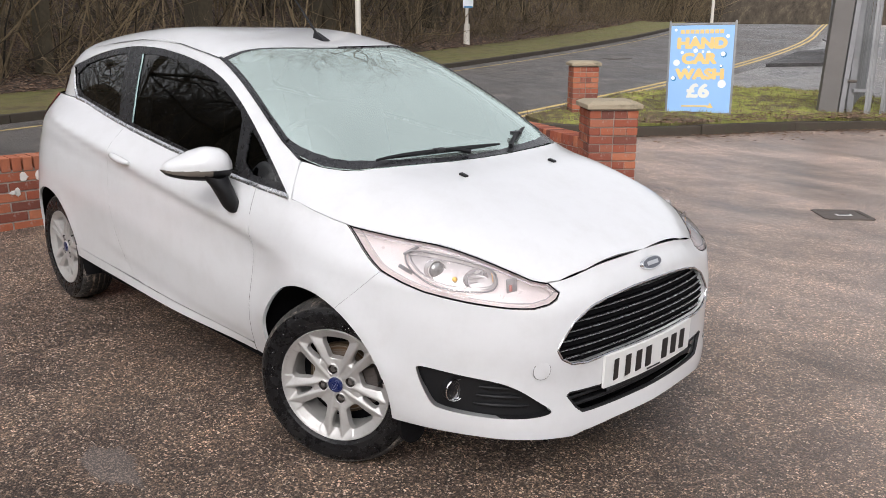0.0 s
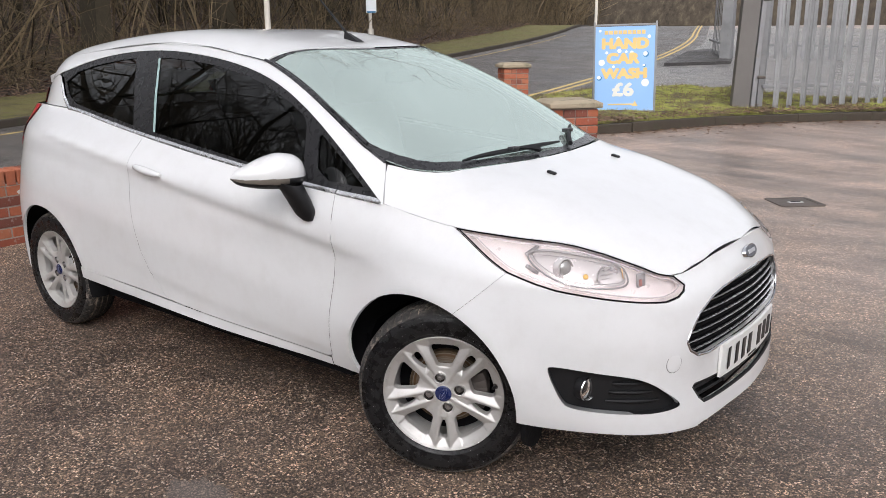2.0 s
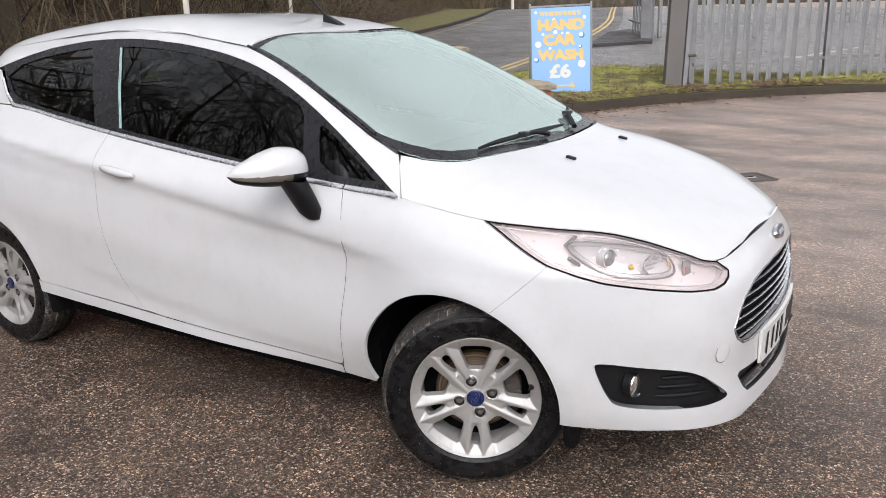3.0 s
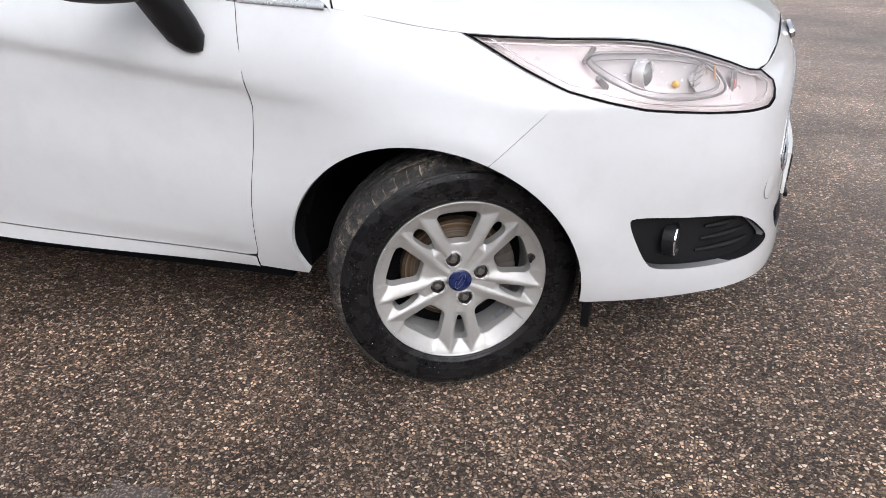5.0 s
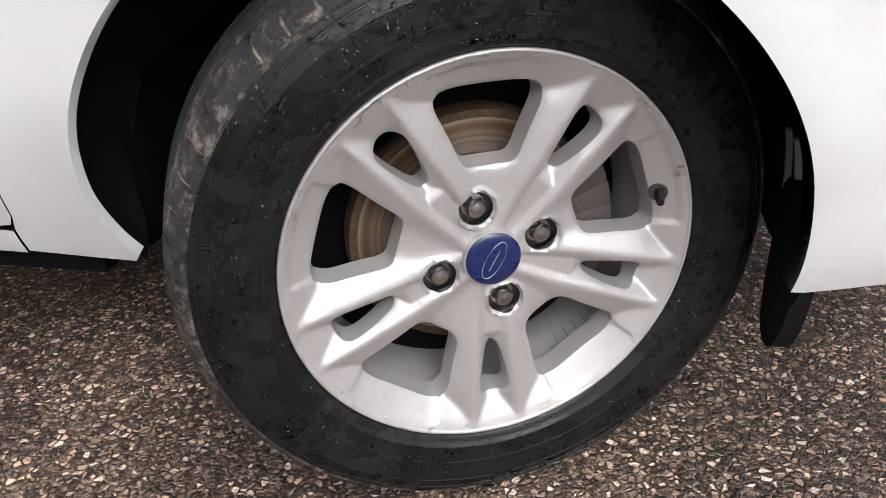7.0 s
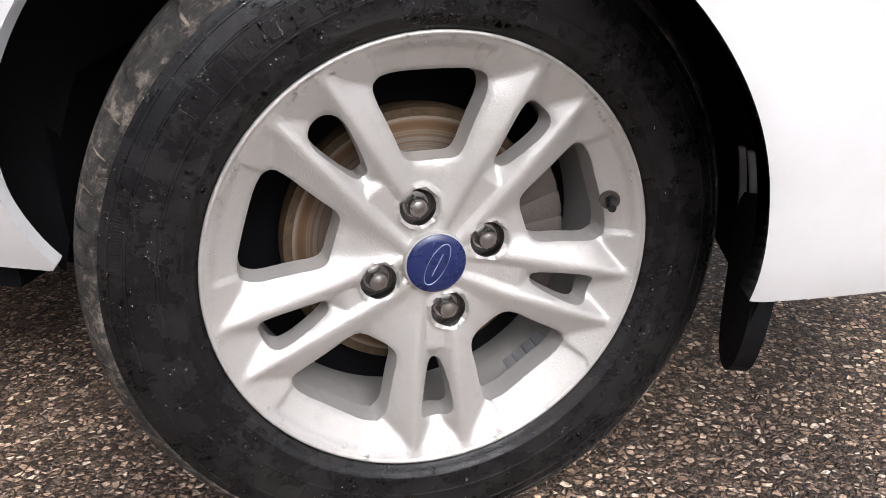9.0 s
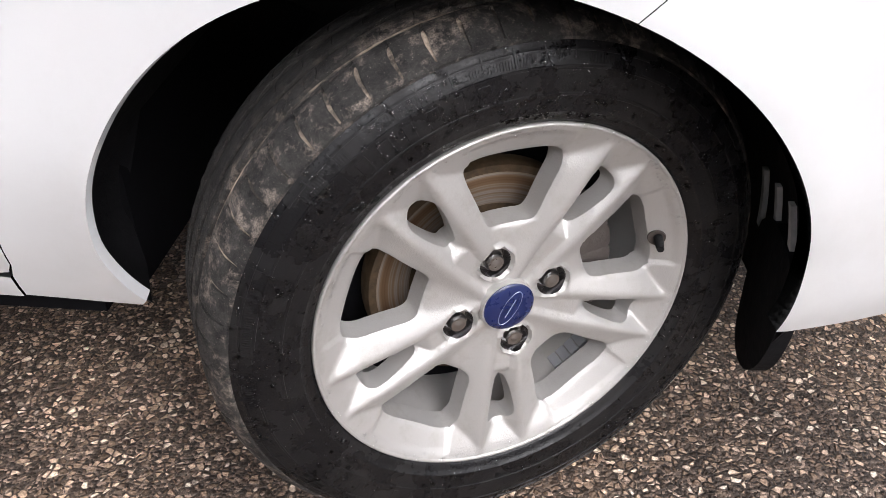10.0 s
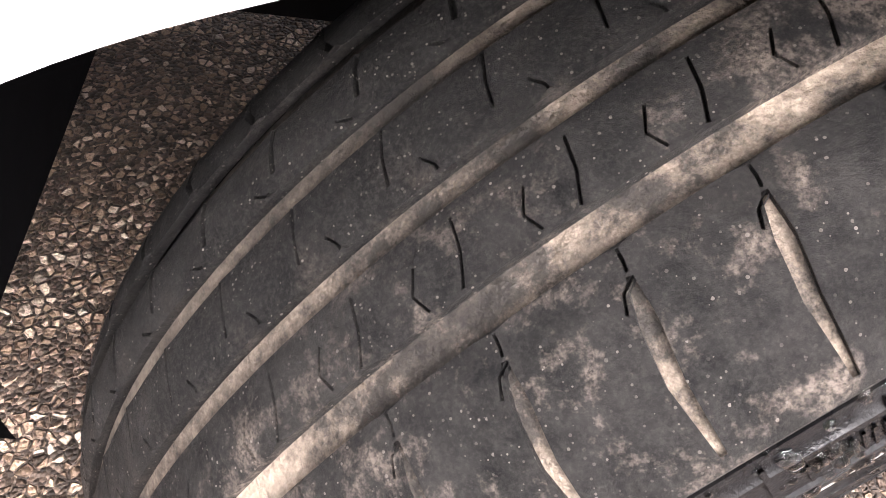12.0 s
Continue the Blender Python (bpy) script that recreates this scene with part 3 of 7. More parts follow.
def skin(name, poly, surf, material, parent, holes=(), step=0.025, gap=0.002, depth=0.014, sides="R", label="", off=0.0, hole_gap=0.0):
    """A pressed panel: an outline in the surface's two coordinates, laid on surf, with its edges turned in.
    sides: R, L, or B for one mesh across both sides (the outline then starts at the middle line)."""
    poly = resample(poly, step)
    poly = shrink(poly, gap)
    holes = [shrink(resample(h, step), -hole_gap) for h in holes]
    if sides == "B":
        poly = [(0.0 if abs(a) < 0.006 else a, b) for a, b in poly]
    pts, tris, rings = fill(poly, holes, step)
    u, v = pts[:, 0], pts[:, 1]
    e = 2e-3

    def at(a, b):
        return np.stack(surf(a, b), 1)
    p = at(u, v)
    du, dv = at(u + e, v) - at(u - e, v), at(u, v + e) - at(u, v - e)
    if sides == "B":
        du[u < e, 0], du[u < e, 1] = 0, 1
    n = np.cross(du, dv)
    n /= np.linalg.norm(n, axis=1)[:, None] + 1e-12
    ref = p - np.array([-1.2, 0.0, 0.55])
    n[(n * ref * np.array([0.4, 1, 1])).sum(1) < 0] *= -1
    p = p + n * off
    made = []
    jobs = {"R": [-1], "L": [1], "RL": [-1, 1], "B": [(-1, 1)]}[sides]
    for job in jobs:
        vs, ns, fs = [], [], []
        for side in job if isinstance(job, tuple) else (job,):
            k = len(vs)
            flip = np.array([1, side, 1])
            q, m = p * flip, n * flip
            vs += [tuple(a) for a in q]
            ns += [tuple(a) for a in m]
            a, b, c = tris[0]
            for a, b, c in tris:
                up = np.cross(q[b] - q[a], q[c] - q[a]) @ m[a]
                fs.append((k + a, k + b, k + c) if up > 0 else (k + a, k + c, k + b))
            if depth:
                for r in rings:
                    b0 = len(vs)
                    cen = q[r].mean(0)
                    for i in r:
                        vs += [tuple(q[i]), tuple(q[i] - m[i] * depth)]
                        out = q[i] - cen
                        out = out - m[i] * (out @ m[i])
                        out = out / (np.linalg.norm(out) + 1e-9)
                        ns += [tuple(0.5 * m[i] + out)] * 2
                    l = len(r)
                    for i in range(l):
                        j = (i + 1) % l
                        if sides == "B" and abs(q[r[i]][1]) < 1e-3 and abs(q[r[j]][1]) < 1e-3:
                            continue
                        fs.append((b0 + 2 * i, b0 + 2 * j, b0 + 2 * j + 1, b0 + 2 * i + 1))
        me = bpy.data.meshes.new(name)
        me.from_pydata(vs, [], fs)
        me.shade_smooth()
        me.normals_split_custom_set_from_vertices(ns)
        made.append(link(name, me, material, parent, label))
    return made[0] if len(made) == 1 else made


def on_lower(inward=0.0):
    def f(s, z):
        s = np.abs(s)
        x, w, zz = lower(s, z)
        if inward:
            _, _, nx, nw = plan_frame(s)
            x, w = x - nx * inward, w - nw * inward
        return x, w, zz
    return f


def on_upper(inward=0.0):
    return lambda x, z: (x, upper(x, z) - inward, z)


def on_top(down=0.0):
    return lambda w, x: (x, w, top(x, w) - down)


def S(x, w):
    return plan_s(x, w)


# ---- the car ----
def sx(x):
    """Along the outline, on the flank, at x."""
    return float(np.interp(-x, -_fx, _fs))


car = thing("car", "white three-door hatchback parked with its front wheels turned", "car")
PAINT = M["paint"]
RZ = lambda s: float(rim_z(s))


def rim_run(s0, s1, n=14):
    return [(s, RZ(s)) for s in np.linspace(s0, s1, n)]


def arch_at(ax, rad, deg):
    """A point of a wheel arch, a little squarer to the rear."""
    c, s = math.cos(radians(deg)), math.sin(radians(deg))
    e = 2 / 2.13 if c < 0 and ax > -1 else 2 / 2.03
    tuck = 0.034 * max(0.0, (deg - 170) / 16) ** 2 if ax > -1 else 0.0   # the edge turns forward again below the axle
    return ax + tuck + rad * math.copysign(abs(c) ** e, c), 0.297 + rad * 0.985 * math.copysign(abs(s) ** e, s)


def arch_run(ax, rad, a0, a1, n=16):
    return [(sx(x), z) for x, z in (arch_at(ax, rad, a) for a in np.linspace(a0, a1, n))]


FA, FR = ARCHES[0]
RA, RR = ARCHES[1]
LAMP_S, LAMP_E = 1.285, 0.446
lamp_low = [(1.147, 0.790), (1.042, 0.747), (0.946, 0.721), (0.881, 0.706), (0.741, 0.687), (0.62, 0.672), (0.53, 0.664), (0.47, 0.668), (0.436, 0.679), (0.416, 0.695)]
lamp_top = rim_run(LAMP_E, LAMP_S, 16)
a_seam = 65.5
seam_arch = (sx(arch_at(FA, FR, a_seam)[0]), arch_at(FA, FR, a_seam)[1])

grille_half = [(0.0, 0.474), (0.23, 0.474), (0.33, 0.468), (0.395, 0.476), (0.435, 0.500), (0.452, 0.530), (0.440, 0.550), (0.385, 0.608), (0.31, 0.645), (0.24, 0.660), (0.12, 0.672), (0.0, 0.676)]
intake_half = [(0.0, 0.302), (0.30, 0.302), (0.345, 0.304), (0.372, 0.326), (0.408, 0.372), (0.395, 0.380), (0.27, 0.374), (0.0, 0.376)]
bumper_outline = (intake_half + grille_half + rim_run(0.0, LAMP_E, 14) + [(0.416, 0.697)][:1] + lamp_low[::-1][:-1][1:] + [seam_arch]
                  + arch_run(FA, FR, a_seam, -5, 40)[1:] + [(0.985, 0.264), (0.85, 0.261), (0.70, 0.257), (0.56, 0.248), (0.45, 0.237), (0.385, 0.230), (0.34, 0.238), (0.20, 0.246), (0.0, 0.248)])
fog = chaikin([(0.905, 0.462), (0.893, 0.478), (0.76, 0.462), (0.641, 0.444), (0.575, 0.416), (0.522, 0.378), (0.464, 0.336), (0.470, 0.321), (0.56, 0.319), (0.70, 0.328), (0.825, 0.340), (0.858, 0.358)], 2)
skin("front_bumper", bumper_outline, on_lower(), PAINT, car, holes=[fog], sides="B", depth=0.022, gap=0.0003, label="white front bumper with a small lip")

wing = ([(LAMP_S, RZ(LAMP_S))] + rim_run(LAMP_S, sx(-0.25), 8)[1:] + rim_run(sx(-0.25), sx(-0.47), 5)[1:]
        + [(1.760, 0.82), (1.745, 0.69), (1.758, 0.58), (1.774, 0.48), (1.792, 0.32), (1.800, 0.300), (1.800, 0.268), (1.72, 0.264), (sx(-0.362), 0.2625)]
        + arch_run(FA, FR, 185.5, a_seam, 70)[1:-1] + [seam_arch] + lamp_low[:2][::-1])
skin("front_wing", wing, on_lower(), PAINT, car, sides="RL", gap=0.0006)
door_low = lambda x: 0.300 + 0.047 * (-x - 0.48)
sill_low = lambda x: 0.264 + 0.036 * (-x - 0.48)
door_rear = [(sx(-1.70), RZ(sx(-1.70))), (sx(-1.685), 0.93), (sx(-1.66), 0.72), (sx(-1.61), 0.54), (sx(-1.54), 0.43), (sx(-1.47), 0.36), (sx(-1.42), door_low(-1.42) + 0.004)]
door = (rim_run(sx(-0.47), sx(-1.70), 24) + door_rear[1:] + [(sx(-1.38), door_low(-1.38)), (1.83, 0.301), (1.800, 0.306), (1.792, 0.32), (1.774, 0.48), (1.758, 0.58), (1.745, 0.69), (1.760, 0.82)])
front_doors = skin("car_door", door, on_lower(), PAINT, car, sides="RL", step=0.016, gap=0.0011)
sill = [(1.802, 0.264), (1.802, 0.299), (1.83, 0.3003), (sx(-1.38), door_low(-1.38) - 0.0005), (sx(-2.0), door_low(-2.0) - 0.0005), (sx(-2.155), door_low(-2.155) - 0.0005), (sx(-2.155), sill_low(-2.155)), (sx(-1.5), sill_low(-1.5))]
skin("sill", sill, on_lower(), PAINT, car, sides="RL", gap=0.0012, depth=0.05)
S_TAIL = sx(-2.90)
quarter = (door_rear[::-1] + rim_run(sx(-1.62), S_TAIL, 24)[1:] + [(S_TAIL, 0.25), (sx(-2.815), 0.25)] + arch_run(RA, RR, 188, 8, 60) + [(sx(-2.155), door_low(-2.155)), (sx(-2.0), door_low(-2.0))])
skin("rear_quarter", quarter, on_lower(), PAINT, car, sides="RL", step=0.02, gap=0.0002)
tail = [(0.0, 0.25), (S_END - S_TAIL, 0.25)] + [(S_END - s, z) for s, z in rim_run(S_TAIL, S_END, 12)]
skin("rear_bumper", tail, lambda u, z: on_lower()(S_END - u, z), PAINT, car, sides="B")

# bonnet, roof, rails
bon = [(float(rim_w_x(-x)), x) for x in np.linspace(0.7045, -0.245, 40)]
cowl = [(0.690, -0.285), (0.663, -0.298), (0.646, -0.252), (0.618, -0.198), (0.585, -0.152), (0.545, -0.117), (0.45, -0.082), (0.342, -0.061), (0.17, -0.043), (0.0, -0.037)]
skin("bonnet", [(0.0, 0.705)] + bon[1:] + cowl, on_top(), PAINT, car, sides="B", gap=0.0005, label="white bonnet with a raised centre panel")
rail_out = [(float(upper(x, window_top(-x))), float(x)) for x in np.linspace(-0.247, -2.76, 80)]
screen_edge = [(0.663, -0.308), (0.656, -0.42), (0.636, -0.543), (0.602, -0.725), (0.575, -0.87), (0.552, -1.0), (0.545, -1.043)]
ditch = [(0.545, -1.10), (0.535, -1.4), (0.528, -1.8), (0.518, -2.2), (0.505, -2.6), (0.50, -2.72)]
skin("roof_rail", rail_out + ditch[::-1] + screen_edge[::-1] + [(0.690, -0.2855)], on_top(), PAINT, car, sides="RL", gap=0.0001, step=0.015)
screen_top = [(0.545, -1.043), (0.45, -1.015), (0.3, -0.972), (0.15, -0.955), (0.0, -0.95)]
skin("roof", screen_top[::-1] + ditch + [(0.4, -2.82), (0.0, -2.88)], on_top(), PAINT, car, sides="B", gap=0.0025)
for a in (-1, 1):
    path = [(x, a * w, float(top(x, w)) + 0.0012) for w, x in [(0.545, -1.043)] + ditch[:4]]
    vs, fs = [], []
    for x, y, z in path:
        vs += [(x, y - 0.008, z), (x, y + 0.008, z)]
    fs = [(2 * i, 2 * i + 2, 2 * i + 3, 2 * i + 1) for i in range(len(path) - 1)]
    solid("roof_strip", vs, fs, M["black"], car, "black rubber roof strip")
# windscreen
glass_low = [(0.0, -0.049), (0.17, -0.055), (0.342, -0.074), (0.45, -0.095), (0.545, -0.132), (0.592, -0.180), (0.622, -0.222), (0.645, -0.275), (0.656, -0.325)]
screen_out = glass_low + screen_edge[1:] + screen_top[1:]
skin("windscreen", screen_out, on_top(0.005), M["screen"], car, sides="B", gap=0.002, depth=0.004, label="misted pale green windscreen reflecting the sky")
border_in = [(0.0, -0.090), (0.17, -0.098), (0.342, -0.124), (0.45, -0.148), (0.535, -0.188), (0.580, -0.235), (0.610, -0.290), (0.628, -0.350), (0.634, -0.40), (0.632, -0.45), (0.612, -0.56), (0.579, -0.725), (0.552, -0.87), (0.530, -1.0), (0.44, -0.99), (0.3, -0.955), (0.15, -0.937), (0.0, -0.932)]
skin("screen_border", screen_out + border_in[::-1], on_top(0.0030), M["trim"], car, sides="B", gap=0.003, depth=0.0, label="black printed border of the windscreen")
skin("scuttle", [(0.0, -0.07)] + [(w, x + 0.01) for w, x in cowl[::-1]][1:] + [(0.663, -0.34)] + [(w, x - 0.02) for w, x in glass_low[::-1]], on_top(0.016), M["black"], car, sides="B", gap=0.0, depth=0.0)

# side windows
rail_line = [(float(x), float(window_top(-x)) - 0.002) for x in np.linspace(-0.262, -2.60, 44)]
waist = [(float(x), float(rim_z(sx(x))) + 0.004) for x in np.linspace(-2.46, -0.28, 30)]
hole_tri = chaikin([(-0.615, 1.090), (-0.585, 0.950), (-0.345, 0.938), (-0.36, 0.950), (-0.60, 1.105)], 1)
top_line = lambda xs, d: [(x, float(window_top(-x)) - d) for x in xs]
hole_door = [(-0.655, 0.944), (-1.0, 0.976), (-1.4, 1.020), (-1.652, 1.048), (-1.70, 1.20), (-1.742, 1.358)] + top_line([-1.65, -1.5, -1.3, -1.1, -0.95, -0.8, -0.715], 0.030) + [(-0.69, 1.13)]
hole_rear = [(-1.815, 1.063), (-2.0, 1.085), (-2.25, 1.114), (-2.40, 1.136), (-2.48, 1.168), (-2.545, 1.238)] + top_line([-2.45, -2.3, -2.1, -1.98, -1.925], 0.030) + [(-1.868, 1.2)]
skin("window_frame", rail_line + waist, on_upper(0.003), M["trim"], car, holes=[hole_tri, hole_door, hole_rear], sides="RL", gap=0.0, depth=0.012, label="satin black window frames and door pillar")
for nm, h in (("quarter_light", hole_tri), ("door_window", hole_door), ("rear_side_window", hole_rear)):
    skin(nm, h, on_upper(0.009), M["glass"], car, sides="RL", gap=-0.004, depth=0.003, label="dark side window reflecting bare trees")
# C pillar, tail lamp and tailgate
pillar = [(-2.455, 1.115)] + [(-2.52, 1.155), (-2.61, 1.262)] + top_line([-2.64, -2.7], 0.002) + [(-2.80, 1.205), (-2.88, 1.19), (-2.86, 1.12), (-2.65, 1.12)]
skin("rear_pillar", pillar, on_upper(0.002), PAINT, car, sides="RL", gap=0.0)
lamp_r = [(sx(-2.80), 1.115), (sx(-2.93), 1.12), (sx(-3.02), 1.10), (sx(-3.03), 0.90), (sx(-2.96), 0.86), (sx(-2.88), 0.95)]
skin("tail_lamp", chaikin(lamp_r, 1), on_lower(), M["red_lens"], car, sides="RL", off=0.006, depth=0.03, label="red tail lamp")
skin("tail_lamp", chaikin([(-2.785, 1.205), (-2.84, 1.20), (-2.91, 1.122), (-2.82, 1.122)], 1), on_upper(), M["red_lens"], car, sides="RL", off=0.006, depth=0.02, label="upper tip of the red tail lamp")
hatch = [(0.0, -2.87), (0.42, -2.80), (0.50, -2.70), (0.505, -2.9), (0.45, -3.04), (0.0, -3.085)]


def tailgate(w, x):
    t = np.clip((-x - 2.75) / 0.33, 0, 1)
    return x, w, 1.325 - 0.235 * t ** 1.3 - 0.06 * (w / 0.5) ** 2 * (1 - t) - 0.004


skin("tailgate", hatch, tailgate, M["glass"], car, sides="B", gap=0.0, label="dark rear window")
sp, fs = [], []
for x, half, z, thick in ((-2.72, 0.500, 1.372, 0.030), (-2.82, 0.502, 1.352, 0.040), (-2.90, 0.492, 1.330, 0.036), (-2.945, 0.470, 1.314, 0.016)):
    for y in np.linspace(-half, half, 13):
        sag = 0.085 * (abs(y) / half) ** 3.2 * (1.0 - 0.25 * (-2.74 - x) / 0.28)
        sp.append((x, y, z - sag))
    for y in np.linspace(half, -half, 13):
        sag = 0.085 * (abs(y) / half) ** 3.2 * (1.0 - 0.25 * (-2.74 - x) / 0.28)
        sp.append((x, y, z - sag - thick))
for i in range(3):
    for k in range(26):
        fs.append((i * 26 + k, i * 26 + (k + 1) % 26, i * 26 + 26 + (k + 1) % 26, i * 26 + 26 + k))
fs += [tuple(range(26)), tuple(range(78, 104))[::-1]]
solid("roof_spoiler", sp, fs, PAINT, car, "white spoiler over the rear window", 40)


# chrome strip along the waist, in two lengths
def strip(name, pts, half, out, material, parent, label=""):
    vs, fs = [], []
    for (x, w, z) in pts:
        for dw, dz in ((0, -half), (out, -half * 0.7), (out * 0.9, half * 0.1), (0, half)):
            vs.append((x, -(w + dw), z + dz))
    for i in range(len(pts) - 1):
        for k in range(4):
            a, b = 4 * i + k, 4 * i + (k + 1) % 4
            fs.append((a, b, b + 4, a + 4))
    n = len(pts) * 4
    fs += [(3, 2, 1, 0), (n - 4, n - 3, n - 2, n - 1)]
    right = solid(name, vs, fs, material, parent, label, 50)
    solid(name, [(x, -y, z) for x, y, z in vs], [f[::-1] for f in fs], material, parent, label, 50)
    return right


for x0, x1 in ((-0.262, -0.468), (-0.474, -1.698), (-1.704, -2.46)):
    run = [(float(x), float(upper(x, rim_z(sx(x)) + 0.006)) - 0.006, float(rim_z(sx(x))) + 0.004) for x in np.linspace(x0, x1, 14)]
    if x1 < -2.4:
        run += [(-2.53, float(upper(-2.53, 1.17)) - 0.004, 1.165), (-2.58, float(upper(-2.58, 1.23)) - 0.004, 1.225)]
    strip("waist_chrome", run, 0.0095, 0.011, M["strip"], car, "thin chrome waist strip")

# grille
skin("grille_back", grille_half, on_lower(0.050), M["void"], car, sides="B", gap=-0.01, depth=0.0)


def bar(name, ends, zs, hgt, deep, inward, material, parent, n=40, bow=0.0):
    """A bar across the nose, from one half width to the other, along the curve of the bumper."""
    vs, fs = [], []
    ss = np.linspace(-ends, ends, n)
    x, w, z = lower(np.abs(ss), np.full(n, zs))
    for k in range(n):
        zz = zs - bow * (abs(ss[k]) / max(ends, 0.01)) ** 2
        y = math.copysign(w[k], ss[k])
        for dx, dz in ((0, -hgt), (0.003, 0), (0, hgt), (-deep, hgt), (-deep, -hgt)):
            vs.append((x[k] - inward + dx, y, zz + dz))
    for k in range(n - 1):
        for j in range(5):
            a, b = 5 * k + j, 5 * k + (j + 1) % 5
            fs.append((a, b, b + 5, a + 5))
    return solid(name, vs, fs, material, parent, "", 40)


def half_at(half, z):
    """The half width of an opening at a height."""
    return max((a + (b - a) * (z - p) / (q - p) for (a, p), (b, q) in zip(half, half[1:]) if (p - z) * (q - z) <= 0 and p != q), default=0.1)


for k in range(7):
    z = 0.487 + k * 0.0272
    e = half_at(grille_half, min(max(z, 0.48), 0.668)) - 0.004
    bar("grille_bar", max(e, 0.1), z, 0.0105, 0.022, 0.020, M["void"], car, bow=0.004)
    bar("grille_chrome", max(e, 0.1), z + 0.0095, 0.0014, 0.004, 0.012, M["strip"], car, bow=0.004)


def tube(name, pts, r, material, parent, label="", seg=6, closed=False, flat=1.0):
    vs, fs, n = [], [], len(pts)
    P = [Vector(p) for p in pts]
    for i, p in enumerate(P):
        a, b = P[i - 1] if i or closed else P[0], P[(i + 1) % n] if i < n - 1 or closed else P[-1]
        d = (b - a).normalized()
        u = d.cross(Vector((0, 0, 1)))
        u = u.normalized() if u.length > 1e-4 else Vector((1, 0, 0))
        v = u.cross(d)
        rr = r(i / max(1, n - 1)) if callable(r) else r
        for k in range(seg):
            t = 2 * math.pi * k / seg
            vs.append(p + u * rr * math.cos(t) * flat + v * rr * math.sin(t))
    for i in range(n if closed else n - 1):
        j = (i + 1) % n
        for k in range(seg):
            l = (k + 1) % seg
            fs.append((i * seg + k, i * seg + l, j * seg + l, j * seg + k))
    if not closed:
        fs += [tuple(range(seg))[::-1], tuple(range((n - 1) * seg, n * seg))]
    return solid(name, vs, fs, material, parent, label, 60)


def loop_on_nose(half, inward):
    right = resample(half, 0.015)
    right = [p for p in right if p[0] > 1e-4 or p in half]
    pts = []
    for sgn, seq in ((1, right), (-1, right[::-1])):
        for s, z in seq:
            if s < 0.004 and pts and sgn == -1:
                continue
            x, w, zz = lower([s], [z])
            pts.append((float(x[0]) - inward, -sgn * float(w[0]), z))
    return pts


def half_open(half):
    """The outline of an opening without its run along the middle line."""
    return [p for a, b in zip(half, half[1:]) for p in [(a[0] + (b[0] - a[0]) * k / 6, a[1] + (b[1] - a[1]) * k / 6) for k in range(6)]] + [half[-1]]


def nose_ring(name, half, r, material, inward=0.0, label=""):
    seq = half_open(half)
    pts = []
    for sgn, run in ((1, seq), (-1, seq[::-1])):
        for s, z in run[0 if sgn == 1 else 1: None if sgn == 1 else -1]:
            x, w, _ = lower([s], [z])
            pts.append((float(x[0]) - inward, -sgn * float(w[0]), z))
    return tube(name, pts, r, material, car, label, 6, True)


nose_ring("grille_surround", grille_half, 0.0045, M["chrome_grey"], 0.002, "dark chrome grille surround")
skin("intake_back", intake_half, on_lower(0.055), M["void"], car, sides="B", gap=-0.01, depth=0.0)
for k in range(2):
    bar("intake_bar", half_at(intake_half, 0.325 + 0.025 * k) - 0.005, 0.325 + 0.025 * k, 0.006, 0.02, 0.02, M["black"], car)
nose_ring("intake_surround", intake_half, 0.007, M["black"], 0.006)

# badge and plate
def oval(name, cx, cy, cz, rx, rz, thick, material, parent, m, seg=36, label=""):
    bm = bmesh.new()
    bmesh.ops.create_cone(bm, cap_ends=True, segments=seg, radius1=1, radius2=0.94, depth=1, matrix=m @ Matrix.Diagonal((rx, rz, thick, 1)))
    return part(name, bm, material, parent, label, 35)


nose_m = pose(0.7365, 0, 0.727, 68, 0, 90)
oval("badge_rim", 0, 0, 0, 0.058, 0.0235, 0.010, M["chrome"], car, nose_m)
oval("badge", 0, 0, 0, 0.053, 0.0195, 0.013, M["badge_grey"], car, nose_m, label="small grey oval nose badge")
bm = bmesh.new()
box(bm, (0.062, 0.004, 0.013), nose_m @ pose(0, 0, 0.0065, 90, 0, 0), 0.001)
part("badge_mark", bm, M["silver"], car)
plate = bmesh.new()
pl, n = [], 25
for k in range(n):
    y = -0.26 + 0.52 * k / (n - 1)
    x = 0.772 - 0.25 * y * y
    pl.append((x, y))
vs, fs = [], []
for x, y in pl:
    vs += [(x, y, 0.361), (x + 0.003, y, 0.472), (x - 0.008, y, 0.472), (x - 0.008, y, 0.361)]
for k in range(n - 1):
    for j in range(4):
        a, b = 4 * k + j, 4 * k + (j + 1) % 4
        fs.append((a, b, b + 4, a + 4))
fs += [(0, 1, 2, 3), (4 * n - 1, 4 * n - 2, 4 * n - 3, 4 * n - 4)]
plate.free()
number_plate = solid("number_plate", vs, fs, M["plate"], car, "white front plate with black bars", 30)
for k, y in enumerate((-0.205, -0.147, -0.090, -0.035, 0.065, 0.125, 0.185)):
    bm = bmesh.new()
    yaw = math.degrees(math.atan2(0.5 * y, 1))
    box(bm, (0.003, 0.034, 0.072), pose(0.772 - 0.25 * y * y + 0.0022, y, 0.4165, 0, 1.5, -yaw), 0.0012)
    part("plate_bar", bm, M["ink"], number_plate)
bm = bmesh.new()
box(bm, (0.002, 0.08, 0.005), pose(0.7745, 0.0, 0.3705, 0, 1.5, 0))
